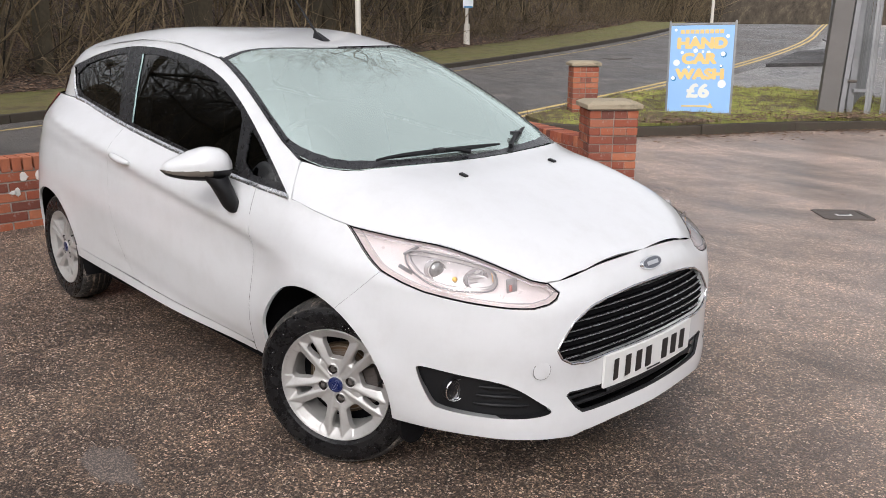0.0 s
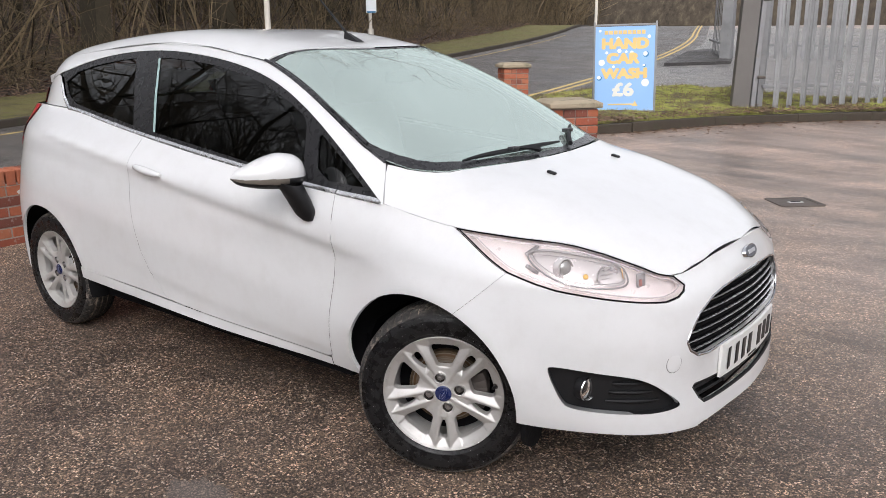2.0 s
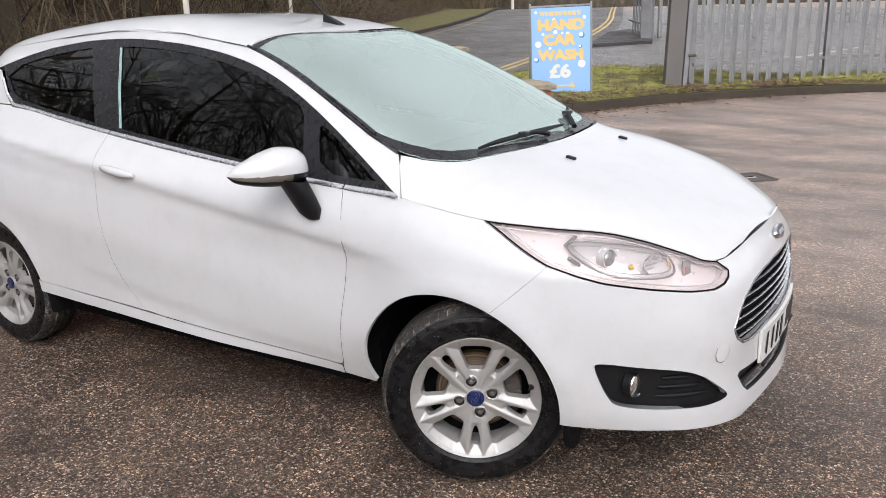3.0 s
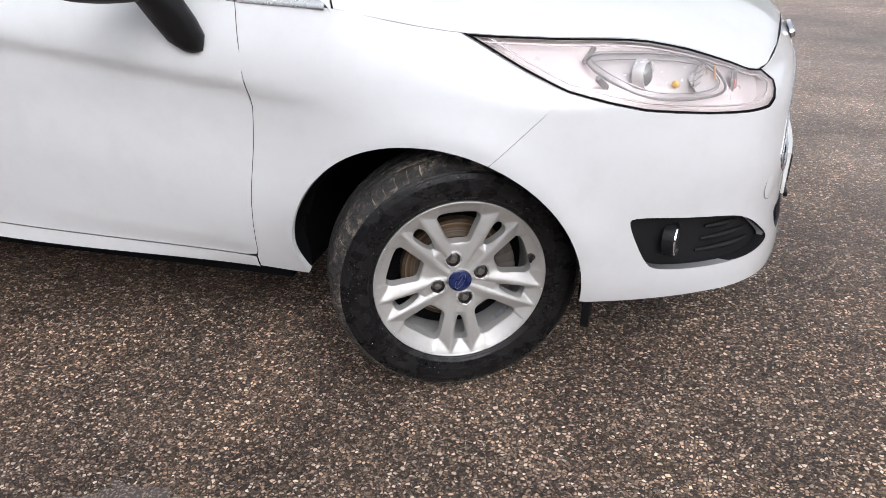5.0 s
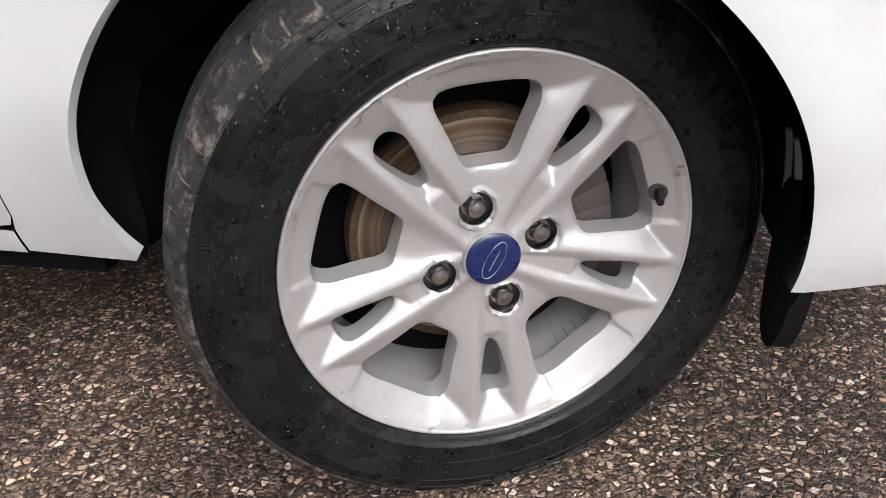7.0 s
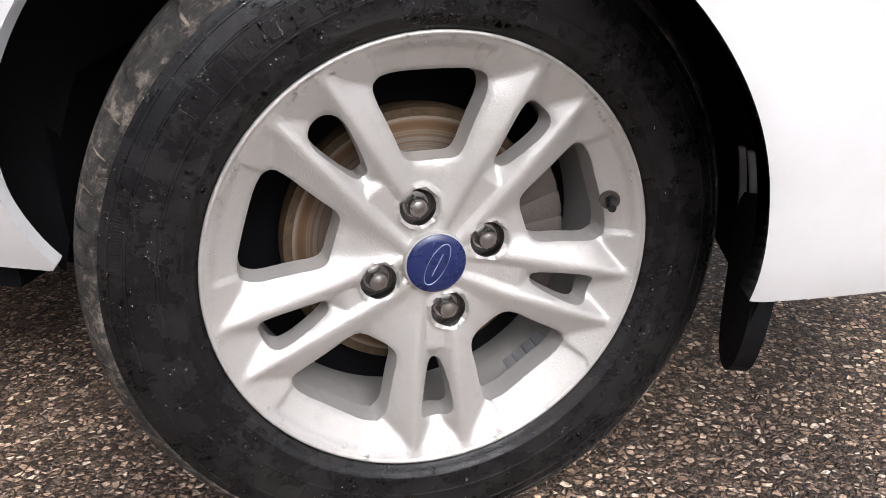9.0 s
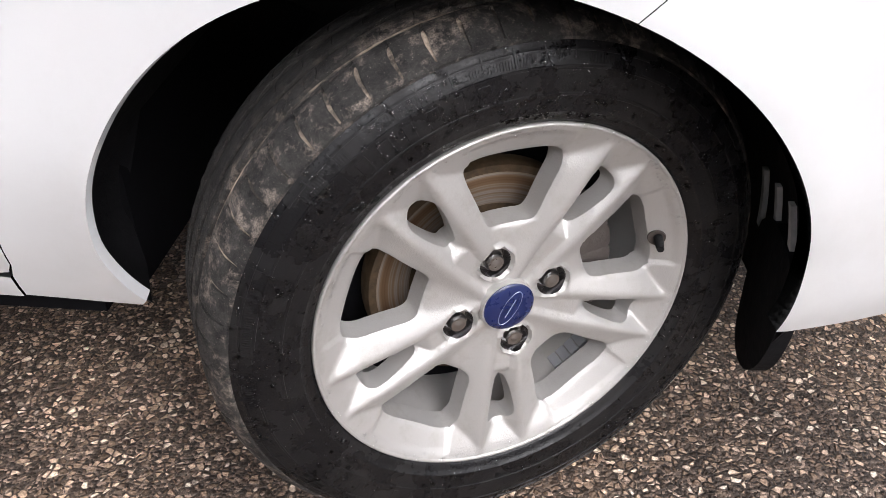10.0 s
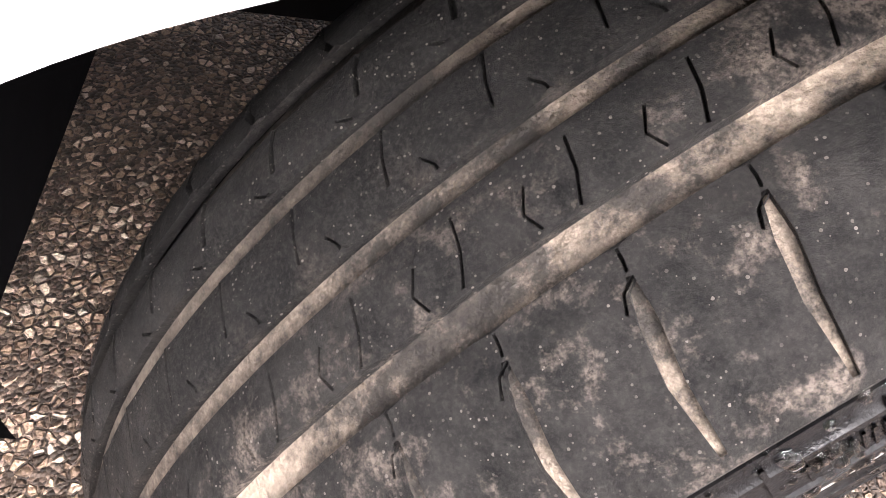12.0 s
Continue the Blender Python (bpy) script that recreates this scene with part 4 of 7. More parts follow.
part("plate_bar", bm, M["ink"], number_plate)
bm = bmesh.new()
box(bm, (0.01, 0.50, 0.014), pose(0.762, 0, 0.354), 0.003)
part("plate_holder", bm, M["black"], car)

# towing-eye cover
x, w, z = lower([0.505], [0.473])
_, _, nx, nw = plan_frame(0.505)
for a in (-1, 1):
    if a == -1:
        m = Matrix.Translation((float(x[0]), -float(w[0]), 0.473)) @ Vector((nx, -nw, 0.0)).to_track_quat("Z", "Y").to_matrix().to_4x4()
        vs, fs = lathe([(0.0285, -0.002), (0.0285, 0.0008), (0.027, 0.0012), (0.0, 0.0012)], 40, m)
        solid("towing_cover", vs, fs, PAINT, car, "", 40)
        vs, fs = lathe([(0.0300, 0.0002), (0.0287, 0.0003)], 40, m)
        solid("towing_cover_gap", vs, fs, M["trim"], car)

# fog lamp pockets
for side in (-1, 1):
    sd = "R" if side == -1 else "L"
    pocket = skin("fog_pocket", fog, on_lower(0.028), M["black"], car, sides=sd, gap=-0.006, depth=0.0, label="black fog lamp pocket")
    # edge wall of the pocket
    lp = resample(fog, 0.02)
    s_, z_ = np.array(lp).T
    x0, w0, _ = lower(s_, z_)
    x1, w1, _ = on_lower(0.03)(s_, z_)
    vs = []
    for i in range(len(lp)):
        vs += [(x0[i] - 0.001, side * w0[i], z_[i]), (x1[i], side * w1[i], z_[i])]
    k = len(lp)
    solid("fog_wall", vs, [(2 * i, 2 * ((i + 1) % k), 2 * ((i + 1) % k) + 1, 2 * i + 1) for i in range(k)], M["black"], pocket, "", 60)
    for j, (z, s0, s1) in enumerate(((0.418, 0.70, 0.60), (0.390, 0.71, 0.56), (0.362, 0.72, 0.535))):
        pts = []
        for s in np.linspace(s0, s1, 10):
            px_, pw_, _ = on_lower(0.024)([s], [z])
            pts.append((float(px_[0]), side * float(pw_[0]), z - 0.06 * (s0 - s)))
        tube("pocket_rib", pts, lambda t: 0.007 * math.sin(math.pi * (0.15 + 0.7 * t)), M["black"], pocket)
    px_, pw_, _ = on_lower(0.024)([0.780], [0.402])
    m = Matrix.Translation((float(px_[0]), side * float(pw_[0]), 0.402)) @ Vector((0.98, side * 0.20, 0)).to_track_quat("Z", "Y").to_matrix().to_4x4()
    vs, fs = lathe([(0.0360, 0.0085), (0.0375, 0.002), (0.0375, -0.02)], 36, m)
    solid("fog_lamp_housing", vs, fs, M["black"], pocket, "", 50)
    vs, fs = lathe([(0.0330, 0.002), (0.0338, 0.0085), (0.0360, 0.0095), (0.0378, 0.006)], 36, m)
    solid("fog_lamp_ring", vs, fs, M["chrome"], pocket, "chrome fog lamp ring", 50)
    vs, fs = lathe([(0.0, 0.010), (0.015, 0.009), (0.0335, 0.004)], 30, m)
    solid("fog_lamp_lens", vs, fs, M["lens"], pocket, "", 60)
    vs, fs = lathe([(0.0, -0.028), (0.02, -0.02), (0.034, 0.002)], 30, m)
    solid("fog_lamp_bowl", vs, fs, M["chrome_grey"], pocket, "", 60)

# headlamps
lamp = lamp_top + lamp_low


def nose_point(s, z, inward, side):
    x_, w_, _ = on_lower(inward)([s], [z])
    return Vector((float(x_[0]), side * float(w_[0]), z))


for side in (-1, 1):
    sd = "R" if side == -1 else "L"
    head = skin("headlamp", lamp, on_lower(0.042), M["lamp_body"], car, sides=sd, gap=-0.012, depth=0.0, label="clear swept-back headlamp with a pale reflector")
    skin("lamp_cover", lamp, on_lower(), M["lens"], head, sides=sd, gap=0.004, depth=0.0)
    lp = resample(lamp, 0.02)
    k = len(lp)
    vs = []
    for s, z in lp:
        vs += [nose_point(s, z, 0.003, side), nose_point(s, z, 0.05, side)]
    solid("lamp_wall", vs, [(2 * i, 2 * ((i + 1) % k), 2 * ((i + 1) % k) + 1, 2 * i + 1) for i in range(k)], M["lamp_body"], head, "", 40)
    tube("lamp_seal", [nose_point(s, z, 0.0015, side) for s, z in shrink(lp, 0.003)], 0.0024 if side < 0 else 0.0014, M["void"], head, "thin black lamp seal", 5, True)
    tube("lamp_inner_edge", [nose_point(s, z, 0.010, side) for s, z in shrink(lp, 0.014)], 0.0022, M["soft_silver"], head, "", 4, True)

    def lamp_m(s, z, inward):
        return Matrix.Translation(nose_point(s, z, inward, side)) @ Vector((0.95, side * 0.30, 0.10)).to_track_quat("Z", "Y").to_matrix().to_4x4()
    module = chaikin([(1.00, 0.806), (0.985, 0.775), (0.88, 0.728), (0.80, 0.715), (0.675, 0.712), (0.645, 0.728), (0.655, 0.765), (0.80, 0.795)], 2)
    tube("module_frame", [nose_point(s, z, 0.018, side) for s, z in module], 0.003, M["soft_grey"], head, "grey lamp frame", 6, True)
    tube("module_inner_frame", [nose_point(s, z, 0.022, side) for s, z in shrink(resample(module, 0.012), 0.011)], 0.0016, M["soft_grey"], head, "", 5, True)
    skin("module_bowl", module, on_lower(0.036), M["soft_silver"], head, sides=sd, gap=0.0, depth=0.0, step=0.03)
    m = lamp_m(0.862, 0.763, 0.024)
    vs, fs = lathe([(0.0, 0.010), (0.012, 0.008), (0.022, 0.002), (0.0245, -0.004)], 30, m)
    solid("projector_lens", vs, fs, M["lens_grey"], head, "grey round projector lens", 50)
    vs, fs = lathe([(0.0245, -0.004), (0.027, 0.003), (0.031, 0.003), (0.033, -0.003), (0.034, -0.02)], 30, m)
    solid("projector_ring", vs, fs, M["soft_silver"], head, "", 50)
    m = lamp_m(0.730, 0.745, 0.030)
    vs, fs = lathe([(0.004, -0.014), (0.016, -0.010), (0.028, 0.0), (0.036, 0.010), (0.038, 0.010)], 28, m @ Matrix.Diagonal((1.15, 0.78, 1, 1)))
    bowl = solid("high_beam_reflector", vs, fs, M["strip"], head, "", 50)
    for k in range(3):
        bm = bmesh.new()
        box(bm, (0.052 - 0.006 * abs(k - 1), 0.0022, 0.003), m @ pose(0.002, -0.012 + 0.012 * k, 0.006), 0.0008)
        part("reflector_line", bm, M["soft_grey"], bowl)
    bm = bmesh.new()
    bmesh.ops.create_uvsphere(bm, u_segments=16, v_segments=10, radius=0.008, matrix=lamp_m(0.795, 0.742, 0.028))
    part("indicator_bulb", bm, M["amber"], head, "amber bulb", 60)
    bm = bmesh.new()
    box(bm, (0.0028, 0.040, 0.004), lamp_m(0.664, 0.742, 0.022) @ pose(0, 0, 0, 0, 0, 8), 0.002)
    part("amber_edge", bm, M["pale_amber"], head, "thin amber edge", 50)
    m = lamp_m(0.592, 0.722, 0.026)
    bm = bmesh.new()
    box(bm, (0.036, 0.046, 0.006), m, 0.0025)
    part("side_light_bowl", bm, M["soft_grey"], head, smooth=50)
    bm = bmesh.new()
    box(bm, (0.010, 0.020, 0.006), m @ pose(-0.006, -0.006, 0.004), 0.002)
    part("side_bulb_cover", bm, M["dull_red"], head, "small dull red reflector", smooth=50)
    bm = bmesh.new()
    box(bm, (0.055, 0.010, 0.01), lamp_m(0.985, 0.800, 0.024) @ pose(0, 0, 0, 0, 0, 20), 0.003)
    box(bm, (0.06, 0.012, 0.01), lamp_m(0.965, 0.755, 0.024) @ pose(0, 0, 0, 0, 0, -35), 0.003)
    part("lamp_blade", bm, M["soft_grey"], head, smooth=50)

# washers, aerial, wipers
for a in (-1, 1):
    bm = bmesh.new()
    z = float(top(0.107, 0.25))
    box(bm, (0.034, 0.020, 0.010), pose(0.107, a * 0.25, z + 0.003, 0, 14, 0), 0.004)
    part("washer_jet", bm, M["black"], car, "black washer jet", 50)
bm = bmesh.new()
za = float(top(-1.073, 0))
vs = [(-1.035, -0.02, za - 0.004), (-1.035, 0.02, za - 0.004), (-1.125, 0.02, za - 0.002), (-1.125, -0.02, za - 0.002), (-1.112, -0.007, za + 0.036), (-1.112, 0.007, za + 0.036), (-1.132, 0.006, za + 0.036), (-1.132, -0.006, za + 0.036)]
bm.free()
aerial = solid("aerial_foot", vs, [(0, 1, 5, 4), (1, 2, 6, 5), (2, 3, 7, 6), (3, 0, 4, 7), (4, 5, 6, 7)], M["black"], car, "short roof aerial")
tube("aerial_rod", [(-1.12, 0, za + 0.032), (-1.30, 0, za + 0.20)], lambda t: 0.0058 - 0.002 * t, M["black"], aerial)


def wiper(p0, p1, q0, q1):
    """A wiper: its arm from the pivot to the blade's middle, the blade from q0 to q1."""
    lift = lambda x, y, d: (x, y, float(top(x, abs(y))) + d)
    arm = tube("wiper_arm", [lift(*p0, 0.012), lift((p0[0] * 2 + p1[0]) / 3, (p0[1] * 2 + p1[1]) / 3, 0.020), lift(*p1, 0.022)], lambda t: 0.011 - 0.005 * t, M["black"], car, "black wiper arm", 6)
    tube("wiper_blade", [lift(q0[0] + (q1[0] - q0[0]) * t, q0[1] + (q1[1] - q0[1]) * t, 0.010) for t in np.linspace(0, 1, 12)], lambda t: 0.010 * (1 - 0.6 * abs(2 * t - 1) ** 3), M["black"], arm, "", 5)
    bm = bmesh.new()
    c = lift(*p1, 0.018)
    box(bm, (0.03, 0.05, 0.016), pose(*c), 0.004)
    part("wiper_clip", bm, M["trim"], arm, "", 50)


wiper((-0.078, -0.03), (-0.112, -0.16), (-0.128, -0.46), (-0.112, 0.18))
wiper((-0.078, 0.21), (-0.165, 0.34), (-0.100, 0.225), (-0.215, 0.45))
for a in (-1, 1):
    tube("screen_seal", [(x, a * w, float(top(x, w)) + 0.003) for w, x in resample(screen_edge, 0.05)[:-1]], 0.0065, M["trim"], car, "black rubber seal beside the windscreen", 6)

# door handle
for side, d in zip((-1, 1), front_doors):
    x0, x1, n = -1.430, -1.625, 14
    vs, fs = [], []
    for k in range(n):
        t = k / (n - 1)
        x = x0 + (x1 - x0) * t
        z = 0.892 + 0.022 * t
        _, w, _ = lower([sx(x)], [z])
        b = math.sin(math.pi * min(1, max(0, 0.04 + 0.92 * t))) ** 0.45
        for a in range(10):
            g = 2 * math.pi * a / 10
            vs.append((x, side * (float(w[0]) + 0.014 * b + 0.020 * b * math.cos(g)), z + 0.017 * b * math.sin(g)))
    for k in range(n - 1):
        for a in range(10):
            e = (a + 1) % 10
            f = (k * 10 + a, k * 10 + e, (k + 1) * 10 + e, (k + 1) * 10 + a)
            fs.append(f if side == 1 else f[::-1])
    fs += [tuple(range(10)), tuple(range((n - 1) * 10, n * 10))]
    h = solid("door_handle", vs, fs, PAINT, d, "", 60)
    bm = bmesh.new()
    _, w, _ = lower([sx(-1.61)], [0.912])
    bmesh.ops.create_cone(bm, cap_ends=True, segments=14, radius1=0.007, radius2=0.007, depth=0.01, matrix=pose(-1.606, side * (float(w[0]) + 0.016), 0.911, 90, 0, 0))
    part("lock_barrel", bm, M["steel"], d)

# door mirrors
def mirror(side):
    ks = [0.0, 0.06, 0.18, 0.36, 0.56, 0.76, 0.92, 1.0]
    hgt = pchip(ks, [0.024, 0.050, 0.066, 0.071, 0.063, 0.046, 0.027, 0.004])
    dep = pchip(ks, [0.018, 0.045, 0.066, 0.076, 0.072, 0.055, 0.030, 0.004])
    mid = pchip(ks, [0.970, 0.974, 0.977, 0.978, 0.975, 0.970, 0.968, 0.969])
    a, b = Vector((-0.606, side * 0.768, 0)), Vector((-0.738, side * 0.990, 0))
    fwd = Vector((0.92, side * 0.39, 0)).normalized()
    nt, na = 56, 120
    rows = []
    for i in range(nt + 1):
        t = i / nt
        t = t - 0.06 * math.sin(2 * math.pi * t)
        row = []
        for j in range(na):
            g = 2 * math.pi * j / na
            c, s_ = math.cos(g), math.sin(g)
            c = math.copysign(abs(c) ** 0.85, c) * (1.0 if c > 0 else 0.45)
            s_ = math.copysign(abs(s_) ** 0.9, s_)
            row.append(a.lerp(b, t) + fwd * float(dep(t)) * c + Vector((0, 0, float(mid(t)) + float(hgt(t)) * s_ * (1.0 if s_ > 0 else 0.78))))
        rows.append(row)
    groups = {"cap": [], "base": [], "lamp": []}
    for i in range(nt):
        t = (i + 0.5) / nt
        for j in range(na):
            g = 2 * math.pi * (j + 0.5) / na
            s_, front = math.sin(g), math.cos(g) > -0.3
            f = (i * na + j, i * na + (j + 1) % na, (i + 1) * na + (j + 1) % na, (i + 1) * na + j)
            f = f if side < 0 else f[::-1]
            edge = -0.14 + 0.16 * max(0, t - 0.45) * 2
            if s_ > edge:
                groups["cap"].append(f)
            elif front and t > 0.34 and s_ > edge - 0.40:
                groups["lamp"].append(f)
            else:
                groups["base"].append(f)
    flat = [v for r in rows for v in r]

    def cut(name, faces, material, parent, label):
        used = sorted({i for f in faces for i in f})
        at = {i: k for k, i in enumerate(used)}
        return solid(name, [flat[i] for i in used], [tuple(at[i] for i in f) for f in faces], material, parent, label, 60)
    cap = cut("door_mirror", groups["cap"], PAINT, car, "white door mirror on a black foot")
    cut("mirror_base", groups["base"], M["black"], cap, "black lower shell")
    cut("mirror_indicator", groups["lamp"], M["indicator"], cap, "smoky clear indicator strip")
    low = -0.42
    rim_pts = [a.lerp(b, t) + fwd * float(dep(t)) * 0.93 + Vector((0, 0, float(mid(t)) + float(hgt(t)) * (-0.13 + 0.25 * max(0, t - 0.45)))) for t in np.linspace(0.30, 0.96, 18)]
    tube("indicator_trim", rim_pts, 0.0022, M["strip"], cap, "thin bright trim", 5)
    vs, fs = [], []
    for x, y, z, p, q in ((-0.572, 0.802, 0.812, 0.018, 0.014), (-0.578, 0.802, 0.824, 0.042, 0.024), (-0.588, 0.806, 0.862, 0.062, 0.034), (-0.600, 0.818, 0.900, 0.067, 0.038), (-0.612, 0.834, 0.935, 0.068, 0.045), (-0.622, 0.842, 0.96, 0.066, 0.048)):
        for k in range(16):
            g = 2 * math.pi * k / 16
            vs.append((x + p * math.cos(g), side * (y + q * math.sin(g)), z - 0.30 * p * math.cos(g)))
    for i in range(5):
        for k in range(16):
            l = (k + 1) % 16
            f = (i * 16 + k, i * 16 + l, i * 16 + 16 + l, i * 16 + 16 + k)
            fs.append(f if side > 0 else f[::-1])
    fs.append(tuple(range(16)))
    solid("mirror_foot", vs, fs, M["black"], cap, "black mirror foot", 60)


mirror(-1), mirror(1)

# wheel houses, floor and cabin
for ax, rad in ARCHES:
    for side in (-1, 1):
        n = 30
        vs, fs = [], []
        angs = np.linspace(-12, 186 if ax > -1 else 183, n)
        for a0 in angs:
            for cut_in, g, last in ((0.0, 0.0, 190), (0.010, 0.012, 186), (0.06, 0.018, 183), (0.10, 0.016, 174), (0.16, 0.012, 158), (9.0, 0.0, 146)):
                a = min(a0, last) if ax > -1 else a0
                x, zz = arch_at(ax, rad + 0.003, a)
                c, s = (x - ax) / rad, (zz - 0.297) / rad
                _, w, _ = lower([sx(x)], [max(0.2, 0.297 + rad * s)])
                ww = max(0.39, float(w[0]) - 0.004 - cut_in)
                vs.append((ax + (rad + 0.002 + g) * c, side * ww, 0.297 + (rad + 0.002 + g) * s))
        for i in range(n - 1):
            for k in range(5):
                fs.append((6 * i + k, 6 * i + k + 1, 6 * i + k + 7, 6 * i + k + 6))
        inner = [6 * i + 5 for i in range(n)]
        fs.append(tuple(inner))
        solid("arch_liner", vs, fs, M["liner"], car, "black plastic wheel arch liner", 60)
for side in (-1, 1):
    # flaps ahead of the front wheels
    ring = chaikin([(0.60, 0.33), (0.742, 0.33), (0.748, 0.25), (0.738, 0.200), (0.712, 0.165), (0.675, 0.155), (0.645, 0.170), (0.628, 0.22)], 2)
    lean = lambda z: 0.300 + 0.012 * (z - 0.16) / 0.17
    vs = [(lean(z), side * y, z) for y, z in ring]
    n = len(vs)
    vs += [(x + 0.018, y, z) for x, y, z in vs]
    flap = solid("wheel_spat", vs, [tuple(range(n)), tuple(range(n, 2 * n))[::-1]] + [(i, (i + 1) % n, n + (i + 1) % n, n + i) for i in range(n)], M["liner"], car, "black air deflector ahead of the wheel")
    # scuffed slots in the liner above the flap
    for k in range(3):
        run = []
        for j in range(12):
            t = radians(-1.5 + 1.0 * j + 1.7 * k)
            r = FR + 0.0085
            run.append((FA + r * math.cos(t), side * (0.590 + 0.056 * k - 0.0012 * j), 0.297 + r * math.sin(t)))
        vs = [(x, y + d, z) for x, y, z in run for d in (-0.005, 0.005)] + [(x + 0.006, y + d, z) for x, y, z in run for d in (-0.005, 0.005)]
        m = 2 * len(run)
        fs = [(2 * i, 2 * i + 1, 2 * i + 3, 2 * i + 2) for i in range(len(run) - 1)] + [(2 * i + e, 2 * i + 2 + e, m + 2 * i + 2 + e, m + 2 * i + e) for i in range(len(run) - 1) for e in (0, 1)]
        fs += [(0, 1, m + 1, m), (m - 2, m - 1, 2 * m - 1, 2 * m - 2)]
        solid("scuffed_slot", vs, fs, M["scuff"], car, "scuffed pale slot in the arch liner")
bm = bmesh.new()
box(bm, (3.5, 0.72, 0.05), pose(-1.25, 0, 0.235))
box(bm, (1.66, 1.50, 0.06), pose(-1.25, 0, 0.262))
box(bm, (0.32, 0.9, 0.04), pose(0.52, 0, 0.235))
part("underbody", bm, M["void"], car)
bm = bmesh.new()
box(bm, (0.06, 1.40, 0.62), pose(-0.42, 0, 0.55))
part("bulkhead", bm, M["void"], car)
bm = bmesh.new()
box(bm, (0.34, 1.26, 0.20), pose(-0.42, 0, 0.86, 0, 0, 0), 0.06)
part("dashboard", bm, M["seat"], car, "dark dashboard", 40)
bm = bmesh.new()
box(bm, (0.05, 1.36, 0.5), pose(-2.75, 0, 0.75))
part("boot_lining", bm, M["void"], car)
tube("steering_wheel", [(-0.66 - 0.05 * math.sin(a) * 0.9, -0.36 + 0.18 * math.cos(a), 0.93 + 0.17 * math.sin(a)) for a in np.linspace(0, 2 * math.pi, 28)[:-1]], 0.014, M["seat"], car, "dark steering wheel", 6, True)


def seat(x, y, wide, name):
    bm = bmesh.new()
    box(bm, (0.50, wide, 0.14), pose(x, y, 0.52, 0, -8, 0), 0.05)
    box(bm, (0.12, wide * 0.96, 0.60), pose(x - 0.28, y, 0.82, 0, -16, 0), 0.05)
    s = part(name, bm, M["seat"], car, "dark grey cloth seat", 50)
    for k in ((0,) if wide < 0.7 else (-0.38, 0.38)):
        bm = bmesh.new()
        box(bm, (0.09, 0.25, 0.17), pose(x - 0.39, y + k, 1.20, 0, -12, 0), 0.045)
        part("headrest", bm, M["pale_seat"], s, "", 50)


seat(-1.05, -0.36, 0.5, "front_seat"), seat(-1.05, 0.36, 0.5, "front_seat"), seat(-1.95, 0, 1.15, "rear_seat")
edge_pts = [(-1.652, 1.048), (-1.70, 1.20), (-1.742, 1.358)]
for side in (-1, 1):
    vs = []
    for x, z in edge_pts:
        for d in (0.001, 0.018):
            vs.append((x + d, side * (float(upper(x, z)) - 0.0045), z))
    solid("glass_edge", vs, [(0, 1, 3, 2), (2, 3, 5, 4)], M["glass_edge"], car, "pale green edge of the door glass")
tube("seat_belt", [(-1.66, -0.56, 1.27), (-1.61, -0.63, 1.06), (-1.58, -0.65, 0.7)], 0.022, M["pale_seat"], car, "pale grey seat belt", 4, False, 0.15)
bm = bmesh.new()
box(bm, (0.025, 0.20, 0.055), pose(-0.80, 0, 1.275, 0, 10, 0), 0.010)
part("cabin_mirror", bm, M["seat"], car, "", 50)


# ---- wheels ----
STEER = 27.2
PAIRS = [radians(53 + 72 * k) for k in range(5)]
PITCHES, TREAD_R = 60, 0.2975
BOLT_R, BOLT_SEAT = 0.0530, 0.0165
crest_off = pchip([0.0, 0.04, 0.07, 0.10, 0.13, 0.16, 0.187, 0.20], [0.0095, 0.0125, 0.0163, 0.0187, 0.0206, 0.0233, 0.0256, 0.0265])
crest_h = pchip([0.0, 0.03, 0.06, 0.09, 0.12, 0.16, 0.19, 0.20], [0.0645, 0.0650, 0.0672, 0.0708, 0.0738, 0.0765, 0.0782, 0.0784])
bowl_h = pchip([0.0, 0.08, 0.095, 0.12, 0.145, 0.160, 0.175, 0.190, 0.1985], [0.0615, 0.0610, 0.0585, 0.0545, 0.0545, 0.0585, 0.0672, 0.0762, 0.0802])


def soft_max(a, b, k):
    h = np.clip(0.5 + 0.5 * (a - b) / k, 0, 1)
    return b + (a - b) * h + k * h * (1 - h)


def face_height(x, y):
    """The wheel's face: sharp-crested twin spokes that run out of a bowl into pointed tips."""
    r, a = np.hypot(x, y), np.arctan2(y, x)
    rel = (a - PAIRS[0] + math.pi / 5) % (2 * math.pi / 5) - math.pi / 5
    px, py = r * np.cos(rel), np.abs(r * np.sin(rel))
    s = py - crest_off(px)
    half = 0.0030 - 0.0012 * sidestep(r, 0.14, 0.19)
    outer, inner = np.clip(s - half, 0, 1), np.clip(-s - half, 0, 1)
    spoke = crest_h(r) - outer * (0.50 + 0.25 * sidestep(r, 0.15, 0.19)) - np.minimum(inner * 0.95, 0.0040 + 0.03 * sidestep(r, 0.085, 0.12))
    # pockets pressed into the bowl outside the large windows
    gap = math.pi / 5 - np.abs(rel)
    pocket = (1 - sidestep(gap, 0.262, 0.285)) * sidestep(r, 0.150, 0.160) * (1 - sidestep(r, 0.189, 0.1955))
    h = soft_max(spoke, bowl_h(r) - 0.0030 * pocket, 0.0030)
    for k in range(4):
        b = radians(104 + 90 * k)
        q = np.hypot(x - BOLT_R * math.cos(b), y - BOLT_R * math.sin(b))
        h = soft_max(h, 0.0672 - np.abs(q - 0.0185) * 1.6, 0.0012)
    return h


